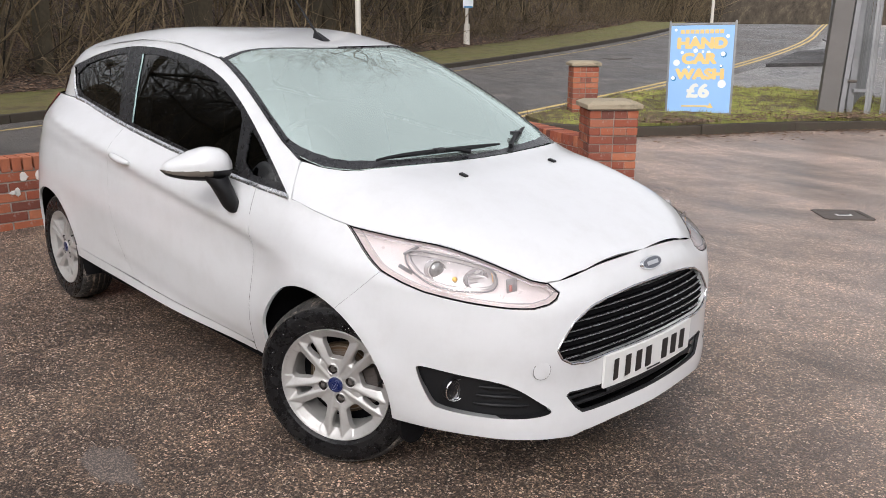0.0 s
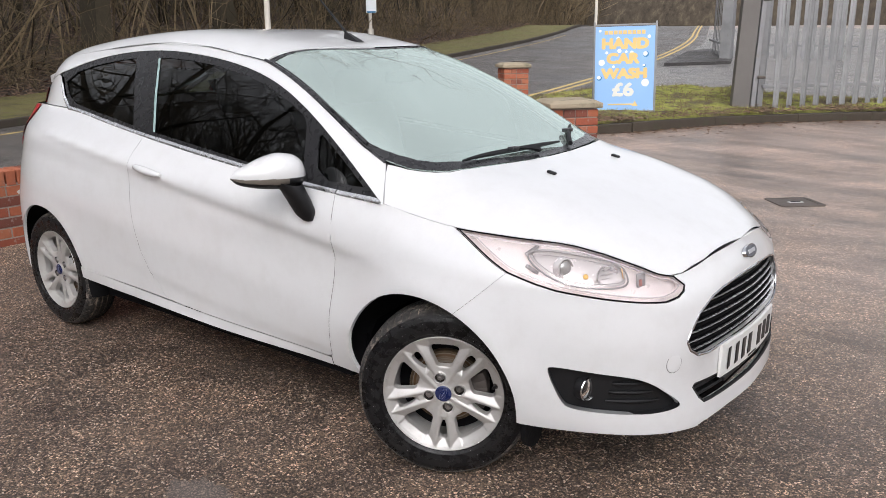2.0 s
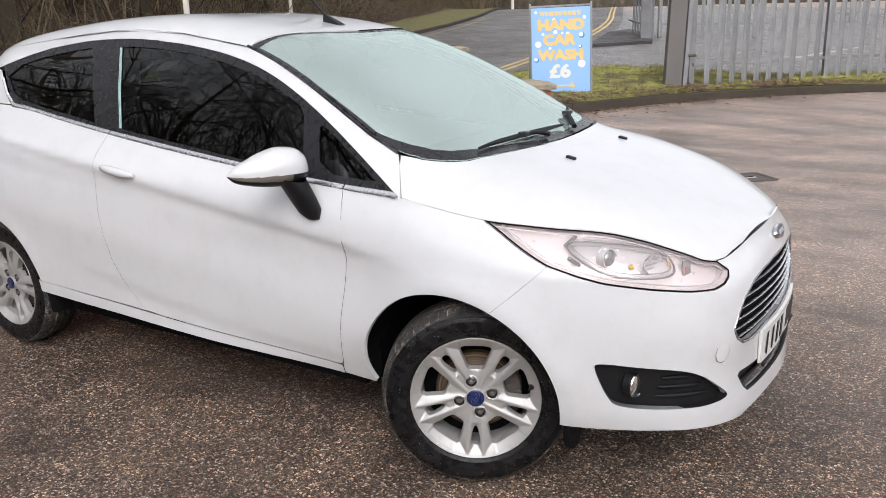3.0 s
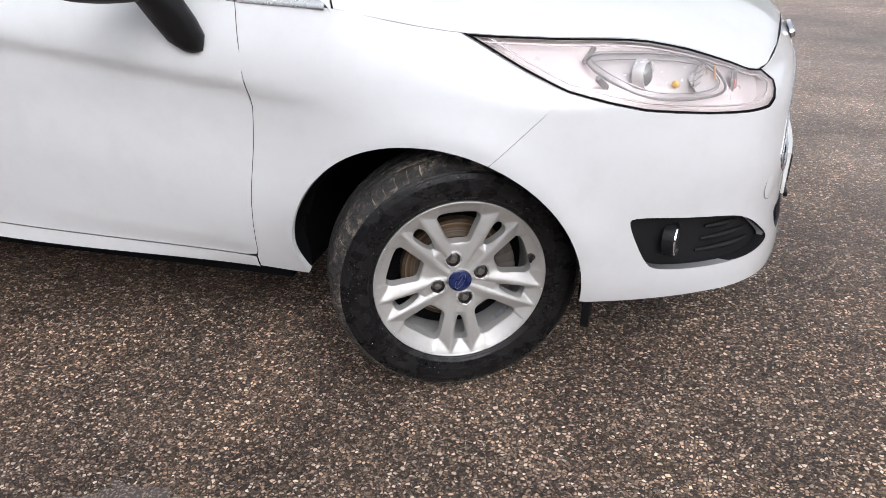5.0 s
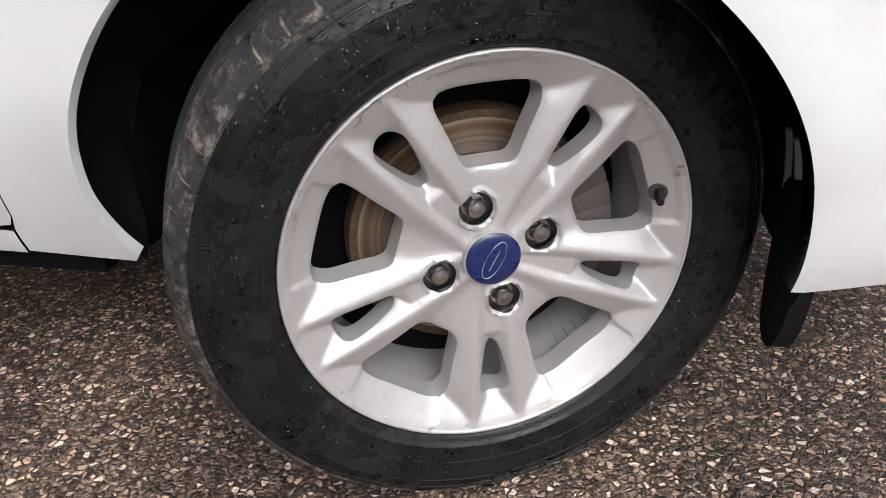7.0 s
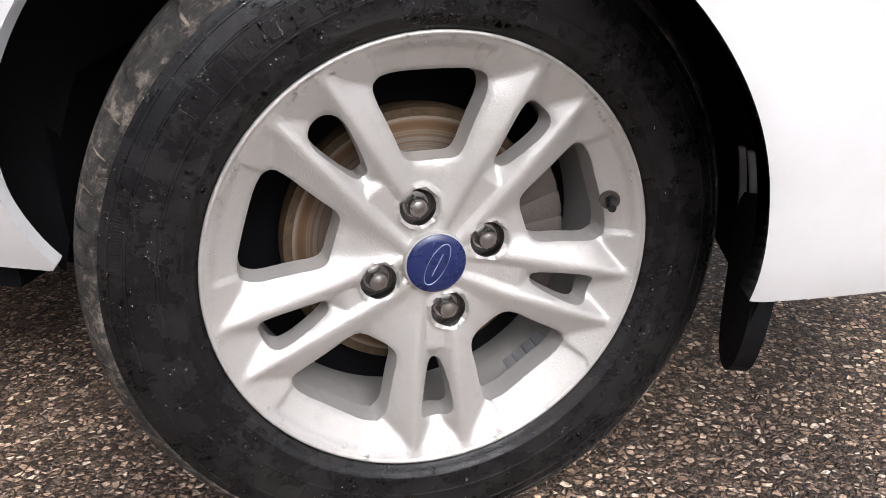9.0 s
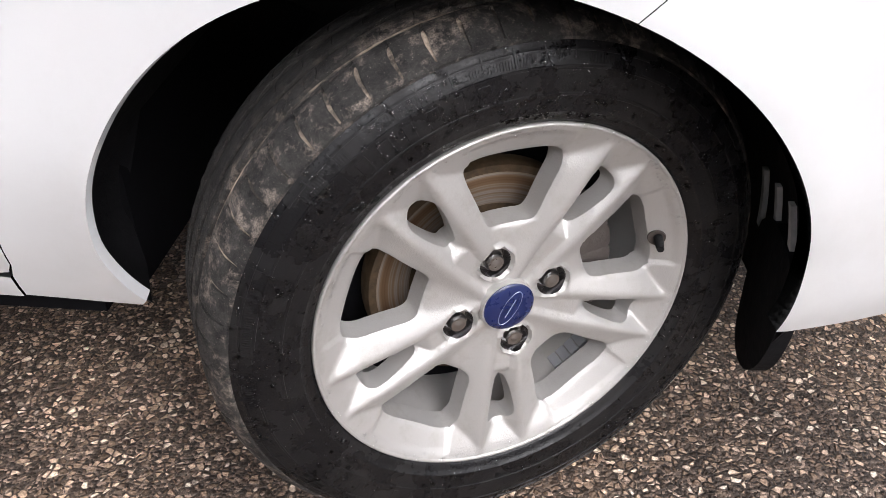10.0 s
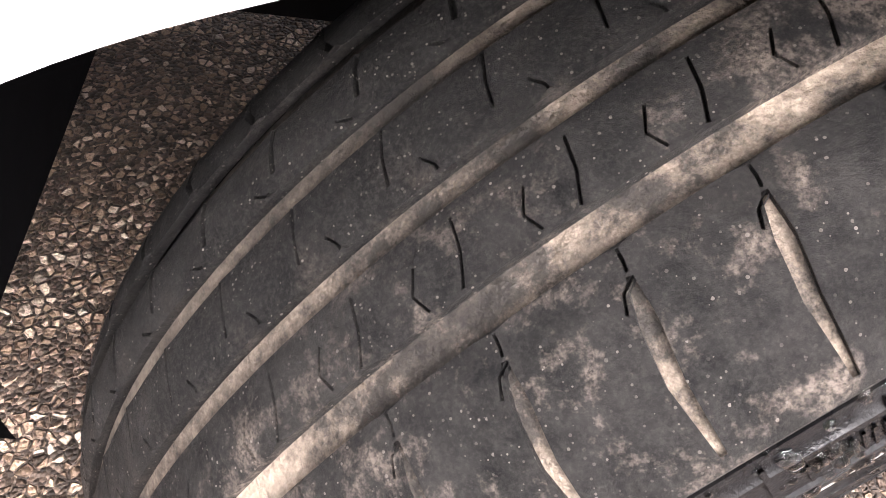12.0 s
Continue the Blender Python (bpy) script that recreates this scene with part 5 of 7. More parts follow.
def polar(rel, base, pts):
    return [(r * math.cos(base) - o * math.sin(base), r * math.sin(base) + o * math.cos(base)) for r, o in pts]


def wheel(m, detailed, label):
    """A wheel at the pose m (z out of the car, x forward, y up): the alloy rim with its tyre, cap, bolts and brake."""
    big = [(0.0915, 0.0), (0.0915, 0.014), (0.0935, 0.0225), (0.101, 0.0280), (0.114, 0.0330), (0.130, 0.0402), (0.146, 0.0478), (0.157, 0.0505), (0.1645, 0.0465), (0.1685, 0.0325), (0.1690, 0.012)]
    big = big + [(r, -o) for r, o in big[::-1][:-1]]
    small = [(0.101, 0.0), (0.103, 0.0055), (0.114, 0.0092), (0.130, 0.0128), (0.146, 0.0158), (0.157, 0.0160), (0.1640, 0.0110), (0.1660, 0.0)]
    small = small + [(r, -o) for r, o in small[::-1][1:-1]]
    holes = []
    for a in PAIRS:
        holes.append(chaikin(polar(0, a + math.pi / 5, big), 1))
        holes.append(chaikin(polar(0, a, small), 1))
    lug = []
    for k in range(4):
        b = radians(104 + 90 * k)
        lug.append((BOLT_R * math.cos(b), BOLT_R * math.sin(b)))
        holes.append([(lug[-1][0] + BOLT_SEAT * math.cos(t), lug[-1][1] + BOLT_SEAT * math.sin(t)) for t in np.linspace(0, 2 * math.pi, 29)[:-1]])
    circ = [(0.1985 * math.cos(t), 0.1985 * math.sin(t)) for t in np.linspace(0, 2 * math.pi, 121)[:-1]]
    # lines along both edges of every spoke, so that the mesh follows them
    lines = []
    for a in PAIRS if detailed else ():
        for sgn in (-1, 1):
            for far in (-0.0022, 0.0022):
                run = []
                for px in np.linspace(0.036, 0.192, 58):
                    o = float(crest_off(px)) + far
                    run.append((px * math.cos(a) - sgn * o * math.sin(a), px * math.sin(a) + sgn * o * math.cos(a)))
                lines.append(run)
    pts, tris, rings = fill(circ, holes, 0.0028 if detailed else 0.009, lines)
    z = face_height(pts[:, 0], pts[:, 1])
    # edges of the windows are rounded off
    near = np.zeros(len(pts), bool)
    for r in rings[1:]:
        near[r] = True
    z = np.where(near, z - 0.0016, z)
    face = [(float(a), float(b), float(c)) for (a, b), c in zip(pts, z)]
    ordered = []
    for a, b, c in tris:
        ccw = (pts[b][0] - pts[a][0]) * (pts[c][1] - pts[a][1]) - (pts[b][1] - pts[a][1]) * (pts[c][0] - pts[a][0]) > 0
        ordered.append((a, b, c) if ccw else (a, c, b))
    me = bpy.data.meshes.new("wheel")
    me.from_pydata(face, [], ordered)
    me.shade_smooth()
    me.set_sharp_from_angle(angle=radians(55))
    rim = link("wheel", me, M["alloy"], car, label)
    rim.matrix_basis = m
    for n, r in enumerate(rings[1:]):
        vs, fs = [], []
        base, l = len(vs), len(r)
        deep = 0.016 if n >= 10 else 0.024
        cx, cy = pts[r].mean(0)
        g = 1.0 if n >= 10 else 0.95
        vs += [face[i] for i in r] + [(cx + (face[i][0] - cx) * g, cy + (face[i][1] - cy) * g, face[i][2] - deep) for i in r]
        fs += [(base + i, base + (i + 1) % l, base + l + (i + 1) % l, base + l + i) for i in range(l)]
        # bolt recesses get a darker metal than the rim, as shade inside them
        solid("window_wall", vs, fs, M["chrome_grey" if n >= 10 else "alloy"], rim, "", 50)
    v, f = lathe([(0.1984, 0.0802), (0.1998, 0.0815), (0.2012, 0.0820), (0.2024, 0.0814), (0.2029, 0.0800), (0.2026, 0.074), (0.199, 0.068)], 120)
    solid("rim_lip", v, f, M["alloy"], rim, "", 50)
    v, f = lathe([(0.186, 0.046), (0.178, 0.022), (0.170, -0.01), (0.172, -0.05), (0.184, -0.085), (0.205, -0.088)], 90)
    solid("rim_barrel", v, f, M["alloy"], rim, "", 50)

    # centre cap, bolts, valve, brake
    v, f = lathe([(0.0, 0.0745), (0.018, 0.0742), (0.0255, 0.0732), (0.0275, 0.0715), (0.0275, 0.060)], 40)
    solid("wheel_cap", v, f, M["cap_blue"], rim, "dark blue centre cap", 40)
    v, f = lathe([(0.0275, 0.0705), (0.0288, 0.0702), (0.0298, 0.060)], 40)
    solid("cap_ring", v, f, M["alloy"], rim, "", 40)
    tilt = Matrix.Rotation(radians(60), 4, "Z")
    tube("cap_oval", [tilt @ Vector((0.0205 * math.cos(t), 0.0085 * math.sin(t), 0.0744 - 0.0003)) for t in np.linspace(0, 2 * math.pi, 40)[:-1]], 0.0005, M["faint_silver"], rim, "", 4, True)
    tube("cap_mark", [tilt @ Vector((0.022 * t - 0.011, 0.0, 0.0747)) for t in np.linspace(0, 1, 6)], 0.0006, M["faint_silver"], rim, "", 4)
    for x, y in lug:
        bm = bmesh.new()
        bmesh.ops.create_cone(bm, cap_ends=True, segments=6, radius1=0.0105, radius2=0.0103, depth=0.014, matrix=pose(x, y, 0.0545, 0, 0, 20 + 700 * x))
        bmesh.ops.create_cone(bm, cap_ends=True, segments=24, radius1=0.0094, radius2=0.0080, depth=0.003, matrix=pose(x, y, 0.0628))
        bmesh.ops.create_cone(bm, cap_ends=True, segments=24, radius1=0.0060, radius2=0.0012, depth=0.0016, matrix=pose(x, y, 0.0650))
        bmesh.ops.create_cone(bm, cap_ends=True, segments=24, radius1=0.0135, radius2=0.0118, depth=0.006, matrix=pose(x, y, 0.0500))
        part("wheel_bolt", bm, M["steel"], rim, "", 35)
        # dark floor paints in the shade at the bottom of the bolt recess
        v, f = lathe([(0.0, 0.0475), (0.0172, 0.0475)], 24, Matrix.Translation((x, y, 0)))
        solid("bolt_seat", v, f, M["caliper"], rim)
    vb = radians(12)
    tube("valve", [(0.180 * math.cos(vb), 0.180 * math.sin(vb), 0.060), (0.172 * math.cos(vb), 0.172 * math.sin(vb), 0.076), (0.168 * math.cos(vb), 0.168 * math.sin(vb), 0.084)], lambda t: 0.0056 - 0.0018 * t, M["black"], rim, "black valve", 10)
    # no hole here: a dark disc on the slope paints the valve recess's shade
    lean = Vector((-math.cos(vb) * 0.52, -math.sin(vb) * 0.52, 0.85)).to_track_quat("Z", "Y").to_matrix().to_4x4()
    v, f = lathe([(0.0, 0.0004), (0.0078, 0.0004), (0.0092, 0.0010), (0.0098, -0.001)], 24, Matrix.Translation((0.1755 * math.cos(vb), 0.1755 * math.sin(vb), 0.0655)) @ lean)
    solid("valve_seat", v, f, M["caliper"], rim, "dark recess round the valve", 50)
    v, f = lathe([(0.0, 0.030), (0.062, 0.030), (0.066, 0.010), (0.084, 0.008)], 64)
    solid("brake_hat", v, f, M["rust"], rim, "rusty centre of the brake disc", 40)
    v, f = lathe([(0.084, 0.008), (0.119, 0.008)], 64)
    solid("brake_disc", v, f, M["disc"], rim, "streaked grey and brown brake disc", 40)
    v, f = lathe([(0.119, 0.008), (0.127, 0.0085), (0.129, 0.004), (0.129, -0.012), (0.06, -0.012)], 64)
    solid("disc_rim", v, f, M["rust"], rim, "rusty outer edge of the brake disc", 40)
    bm = bmesh.new()
    for k in range(5):
        t = radians(-22 + 11 * k)
        box(bm, (0.05, 0.032, 0.075), pose(0.118 * math.cos(t), 0.118 * math.sin(t), -0.005, 0, 0, -22 + 11 * k), 0.008)
    part("brake_caliper", bm, M["caliper"], rim, "dirty brake caliper", 40)
    v, f = lathe([(0.0, -0.01), (0.10, -0.02), (0.175, -0.03)], 40)
    solid("backing_plate", v, f, M["void"], rim)
    bm = bmesh.new()
    for k in range(4):
        t = radians(-58 + 4.2 * k)
        box(bm, (0.005, 0.0115, 0.020), pose(0.1765 * math.cos(t), 0.1765 * math.sin(t), 0.018, 0, 0, -58 + 4.2 * k), 0.001)
    part("balance_weight", bm, M["silver"], rim, "stick-on balance weights")

    # tyre carcass
    base_r = TREAD_R - 0.0046
    side_p = [(0.198, 0.072), (0.2030, 0.0765), (0.2050, 0.0800), (0.2068, 0.0816), (0.2100, 0.0828), (0.2155, 0.0862), (0.2160, 0.0872), (0.2180, 0.0876), (0.2200, 0.0874), (0.2320, 0.0902), (0.2325, 0.0911), (0.2345, 0.0911), (0.235, 0.0904),
              (0.246, 0.0912), (0.256, 0.0903), (0.2565, 0.0912), (0.2580, 0.0910), (0.2585, 0.0899), (0.264, 0.0882), (0.2690, 0.0858), (0.2696, 0.0866), (0.2710, 0.0860), (0.2716, 0.0848), (0.2750, 0.0832), (0.2768, 0.0822)]
    shoulder = [(0.2762, 0.0806), (0.2775, 0.0730), (0.2845, 0.0620), (0.2900, 0.0520), (base_r, 0.0430)]
    prof = side_p + shoulder + [(r, -z) for r, z in shoulder[::-1]] + [(r, -z * 0.98) for r, z in side_p[::-1]]
    v, f = lathe(prof, 160 if detailed else 96)
    tyre = solid("tyre", v, f, M["rubber"], rim, "worn black tyre speckled with rain", 40)
    tyre.data.materials.append(M["groove_dirt"])
    first = len(side_p)
    for i, poly in enumerate(tyre.data.polygons):
        if first + 2 <= i % (len(prof) - 1) < first + 7:
            poly.material_index = 1
    # shoulder lettering, too worn to read: low bars pressed into the sidewall
    bm = bmesh.new()
    rnd = random.Random(5)
    for a0, n in ((100, 9), (215, 8), (330, 7)):
        for k in range(n):
            t = radians(a0 + k * 5.2)
            w = rnd.choice((0.006, 0.009, 0.011))
            box(bm, (0.016, w, 0.0016), pose(0.2455 * math.cos(t), 0.2455 * math.sin(t), 0.0908, 0, 0, a0 + k * 5.2), 0.0005)
    tagged(part("sidewall_bar", bm, M["rubber"], rim, "low pressed bars on the sidewall"), kind="stuff")
    # short ticks pressed into the wall just below the shoulder
    vs, fs = [], []
    for k in range(PITCHES if detailed else 0):
        t = 2 * math.pi * (k + 0.55) / PITCHES
        b = len(vs)
        for r, z in ((0.2622, 0.0892), (0.2680, 0.0870), (0.2745, 0.0838)):
            for d in (-0.0007, 0.0007):
                a = t + d / r
                vs += [(r * math.cos(a), r * math.sin(a), z - 0.001), (r * math.cos(a), r * math.sin(a), z + 0.0008)]
        for i in (0, 4):
            fs += [(b + i, b + i + 1, b + i + 5, b + i + 4), (b + i + 1, b + i + 3, b + i + 7, b + i + 5), (b + i + 3, b + i + 2, b + i + 6, b + i + 7)]
    for k in range(640 if detailed else 0):
        t = 2 * math.pi * k / 640
        if noise.noise(Vector((math.cos(t) * 5, math.sin(t) * 5, 2.0))) < 0.0:
            continue
        b = len(vs)
        for r, z in ((0.2605, 0.0893), (0.2672, 0.0868)):
            for d in (-0.00045, 0.00045):
                a = t + d / r
                vs += [(r * math.cos(a), r * math.sin(a), z - 0.001), (r * math.cos(a), r * math.sin(a), z + 0.0009)]
        fs += [(b, b + 1, b + 5, b + 4), (b + 1, b + 3, b + 7, b + 5), (b + 3, b + 2, b + 6, b + 7)]
    if vs:
        tagged(solid("shoulder_rib", vs, fs, M["rubber"], rim, "fine raised ticks below the tyre's shoulder", 40), kind="stuff")
    ribs(rim, detailed)
    if detailed:
        drops(rim)
    return rim


def crown(ax):
    """The tread's radius across its width."""
    t = np.clip((np.abs(ax) - 0.040) / 0.0415, 0, 1.2)
    return TREAD_R - 0.35 * ax * ax - 0.0150 * t ** 2.1


def slit(pts, w):
    """A narrow slot along a line of (arc, axial) points."""
    left, right = [], []
    for i, p in enumerate(pts):
        a, b = pts[max(0, i - 1)], pts[min(len(pts) - 1, i + 1)]
        l = math.dist(a, b) or 1
        nx, ny = -(b[1] - a[1]) / l, (b[0] - a[0]) / l
        ww = w[i] if isinstance(w, (list, tuple)) else w
        left.append((p[0] + nx * ww / 2, p[1] + ny * ww / 2))
        right.append((p[0] - nx * ww / 2, p[1] - ny * ww / 2))
    return left + right[::-1]


def ribs(rim, detailed):
    P = 2 * math.pi * TREAD_R / PITCHES
    c = P / 2
    spec = [
        (0.0350, 0.0815, [slit([(c + 0.001, 0.0425), (c + 0.003, 0.052), (c + 0.0055, 0.064), (c + 0.006, 0.0790)], [0.0016, 0.0044, 0.0040, 0.0018]),
                          slit([(c, 0.0360), (c + 0.0002, 0.0390), (c + 0.0008, 0.0416)], 0.0009),
                          slit([(c + 0.0002, 0.0428), (c + 0.004, 0.0450), (c + 0.0058, 0.0490)], 0.0009)]),
        (0.0040, 0.0245, [slit([(c - 0.005, 0.0075), (c - 0.003, 0.016), (c + 0.0006, 0.0238)], 0.0010),
                          slit([(c + 0.0085, 0.0120), (c + 0.0120, 0.0180), (c + 0.0100, 0.0234)], 0.0009)]),
        (-0.0250, -0.0040, [slit([(c + 0.004, -0.0095), (c + 0.002, -0.017), (c - 0.0012, -0.0243)], 0.0010),
                            slit([(c - 0.006, -0.0105), (c - 0.0085, -0.0065), (c - 0.0086, -0.0048)], 0.0009)]),
        (-0.0500, -0.0325, [slit([(c - 0.006, -0.0493), (c - 0.003, -0.045), (c - 0.0005, -0.0375)], 0.0019),
                            slit([(c + 0.008, -0.0360), (c + 0.0045, -0.0335), (c + 0.003, -0.0332)], 0.0010)]),
        (-0.0790, -0.0580, [slit([(c, -0.0590), (c + 0.003, -0.066), (c + 0.002, -0.077)], [0.0022, 0.0030, 0.0016])]),
    ]
    for lo, hi, slots in spec:
        if not detailed:
            slots = slots[:1]
        rect = [(0.0, lo), (P, lo), (P, hi), (0.0, hi)]
        pts, tris, rings = fill(rect, slots, 0.0062 if detailed else 0.012)
        nv = len(pts)
        out = [i for i in rings[0]]
        vs, fs = [], []

        def put(arc, ax, drop):
            t = arc / TREAD_R
            r = float(crown(ax)) - drop
            return (r * math.cos(t), r * math.sin(t), ax)
        dirty = []
        for k in range(PITCHES):
            b = len(vs)
            for a, x in pts:
                edge = 0.0010 if min(abs(x - lo), abs(x - hi)) < 1e-5 else 0.0
                vs.append(put(a + k * P, x, edge))
            for t in tris:
                p, q, s = (pts[i] for i in t)
                ccw = (q[0] - p[0]) * (s[1] - p[1]) - (q[1] - p[1]) * (s[0] - p[0]) > 0
                fs.append(tuple(b + i for i in (t if ccw else t[::-1])))
            for n, r in enumerate(rings):
                w0, l = len(vs), len(r)
                deep = 0.0050 if n == 0 else 0.0026 if n == 1 and lo > 0.03 else 0.0036
                vs += [put(pts[i][0] + k * P, pts[i][1], deep) for i in r]
                for i in range(l):
                    j = (i + 1) % l
                    if n == 0 and abs(pts[r[i]][1] - pts[r[j]][1]) > 1e-6:
                        continue
                    fs.append((b + r[i], b + r[j], w0 + j, w0 + i))
                if n:
                    if n == 1 and lo > 0.03:
                        dirty.append(len(fs))
                    fs.append(tuple(w0 + i for i in range(l)))
        rib = solid("tread_rib", vs, fs, [M["tread"], M["groove_dirt"]], rim, "", 40)
        for i in dirty:
            rib.data.polygons[i].material_index = 1


def drops(rim):
    """Rain drops on the tyre's wall and the rim's lip."""
    rnd = random.Random(11)
    oct_v = [(1, 0, 0), (0.5, 0.87, 0), (-0.5, 0.87, 0), (-1, 0, 0), (-0.5, -0.87, 0), (0.5, -0.87, 0), (0.55, 0, 0.62), (-0.28, 0.48, 0.62), (-0.28, -0.48, 0.62)]
    oct_f = [(0, 1, 6), (1, 7, 6), (1, 2, 7), (2, 3, 7), (3, 8, 7), (3, 4, 8), (4, 5, 8), (5, 6, 8), (5, 0, 6), (6, 7, 8)]
    wall = pchip([0.190, 0.1985, 0.2015, 0.205, 0.2085, 0.220, 0.235, 0.246, 0.258, 0.266, 0.275, 0.281], [0.076, 0.0802, 0.0820, 0.0805, 0.0822, 0.0876, 0.0904, 0.0912, 0.0902, 0.0876, 0.0834, 0.0805])
    vs, fs = [], []
    for _ in range(4200):
        a = rnd.uniform(0, 2 * math.pi)
        r = rnd.uniform(0.209, 0.278) if rnd.random() < 0.88 else rnd.uniform(0.192, 0.201)
        if rnd.random() > 0.35 + 0.65 * max(0, math.sin(a)):
            continue
        s = rnd.choice((0.0009, 0.0012, 0.0015, 0.0020, 0.0026))
        if noise.noise(Vector((r * 40, a * 6, 0))) < -0.15:
            continue
        z = float(wall(r))
        b = len(vs)
        for x, y, h in oct_v:
            rr, aa = r + s * x, a + s * y / r
            vs.append((rr * math.cos(aa), rr * math.sin(aa), float(wall(rr)) + s * h * 0.9))
        fs += [tuple(b + i for i in f) for f in oct_f]
    tagged(solid("rain_water", vs, fs, M["water"], rim, "beads of rain water", 70), kind="stuff")


water = Nodes("water_bead")
M["water"] = water.set(Base=(0.9, 0.9, 0.9), Roughness=0.02, Trans=1.0, IOR=1.33)


def wheel_pose(x, y, side, steer):
    out = Vector((math.sin(radians(steer)), -math.cos(radians(steer)), 0)) if side < 0 else Vector((-math.sin(radians(steer)), math.cos(radians(steer)), 0))
    up = Vector((0, 0, 1))
    fwd = up.cross(out)
    m = Matrix((fwd, up, out)).transposed().to_4x4()
    m.translation = (x, y, 0.2975)
    return m


wheel(wheel_pose(-0.004, -0.720, -1, STEER), True, "silver twin-spoke alloy wheel turned to the side")
wheel(wheel_pose(-0.004, 0.720, 1, STEER), False, "silver twin-spoke alloy wheel turned to the side")
wheel(wheel_pose(-2.489, -0.712, -1, 0) @ Matrix.Rotation(radians(20), 4, "Z"), False, "silver twin-spoke alloy rear wheel")
wheel(wheel_pose(-2.489, 0.712, 1, 0), False, "silver twin-spoke alloy rear wheel")


# ---- the ground, road and verges ----
def near_edge(y):
    q = min(y, 36.0)
    return -4.9 - 0.08 * q - 0.0042 * q * q - 0.36 * (y - q) if y > 0 else -4.9 - 0.03 * y


def far_edge(y):
    q = min(y, 36.0)
    return -9.4 - 0.14 * q - 0.0043 * q * q - 0.42 * (y - q) if y > 0 else -9.4 - 0.05 * y


def wood_edge(y):
    return far_edge(y) - 2.1 - 0.02 * max(0, y)


def ground_z(x, y):
    u = -0.214 - 0.0486 * x + 0.030 * y
    k = 0.04
    u = k * math.log1p(math.exp(min(u / k, 50)))
    if u > 2.2:
        u = 2.2 + (u - 2.2) * 0.35
    b = wood_edge(y) - x
    if b > 0:
        u += min(5.0, 0.16 * b + 0.004 * b * b)
    b = -10.5 - y
    if b > 0:
        u += min(2.5, 0.05 * b * b)
    return u


M["yard"] = asphalt_material("yard_asphalt", 60.0, (0.15, 0.145, 0.14), 0.25, [(0.0, (0.17, 0.165, 0.16)), (0.6, (0.24, 0.23, 0.225)), (1.0, (0.38, 0.37, 0.36))])
M["path"] = asphalt_material("path_asphalt", 60.0, (0.045, 0.043, 0.042), 0.4, [(0.0, (0.05, 0.048, 0.047)), (0.6, (0.08, 0.077, 0.075)), (1.0, (0.14, 0.135, 0.13))])


def grass_material(name, lush):
    n = Nodes(name)
    f, g, h = n.noise(3.2, 5), n.noise(55, 4, 0.7), n.noise(0.9, 3)
    col = n.ramp(f, [(0.30, (0.13, 0.095, 0.05)), (0.43, (0.25, 0.26, 0.05)), (0.56, (0.44, 0.45, 0.085)), (0.70, (0.34, 0.24, 0.13))])
    col = n.mix(n.math("MULTIPLY", g, 0.5), col, (0.075, 0.066, 0.026))
    if not lush:
        col = n.mix(0.75, col, n.ramp(h, [(0.35, (0.105, 0.072, 0.042)), (0.65, (0.085, 0.080, 0.030))]))
    else:
        col = n.mix(n.ramp(n.noise(1.1, 5, 0.7), [(0.47, (0, 0, 0)), (0.56, (0.9,) * 3)]), col, (0.095, 0.062, 0.042))
    n.set(Base=col, Roughness=0.9)
    n.bump(g, 0.03)
    return n.m


def litter_material():
    n = Nodes("leaf_litter")
    v = n.put("TexVoronoi", Vector=n.where(), Scale=22.0)
    sep = n.put("SeparateColor", Color=v.outputs["Color"])
    col = n.ramp(sep.outputs[0], [(0.0, (0.014, 0.009, 0.006)), (0.5, (0.055, 0.031, 0.020)), (0.8, (0.12, 0.070, 0.042)), (1.0, (0.24, 0.165, 0.11))])
    col = n.mix(n.ramp(n.noise(0.5, 4), [(0.5, (0, 0, 0)), (0.7, (0.6,) * 3)]), col, (0.035, 0.042, 0.015))
    n.set(Base=col, Roughness=0.85)
    n.bump(v.outputs["Distance"], 0.04)
    return n.m


def concrete_material(name, base):
    n = Nodes(name)
    f, g = n.noise(2.2, 6, 0.65), n.noise(90, 4)
    col = n.mix(f, tuple(c * 0.55 for c in base), tuple(c * 1.25 for c in base))
    col = n.mix(n.ramp(n.noise(6, 5), [(0.55, (0, 0, 0)), (0.72, (0.7,) * 3)]), col, (0.045, 0.05, 0.025))
    n.set(Base=col, Roughness=0.85)
    n.bump(g, 0.006)
    return n.m


M["moss"], M["grass"], M["litter"] = grass_material("mossy_grass", 1.0), grass_material("verge_grass", 0.0), litter_material()
M["kerb"] = concrete_material("weathered_kerb", (0.052, 0.040, 0.028))
M["cap_stone"] = concrete_material("mossy_coping", (0.36, 0.30, 0.21))
M["yellow_line"] = plain("worn_yellow_paint", (0.60, 0.44, 0.17), 0.7, 0, 0.4, 20)
M["white_line"] = plain("worn_white_paint", (0.6, 0.6, 0.58), 0.7, 0, 0.3, 20)


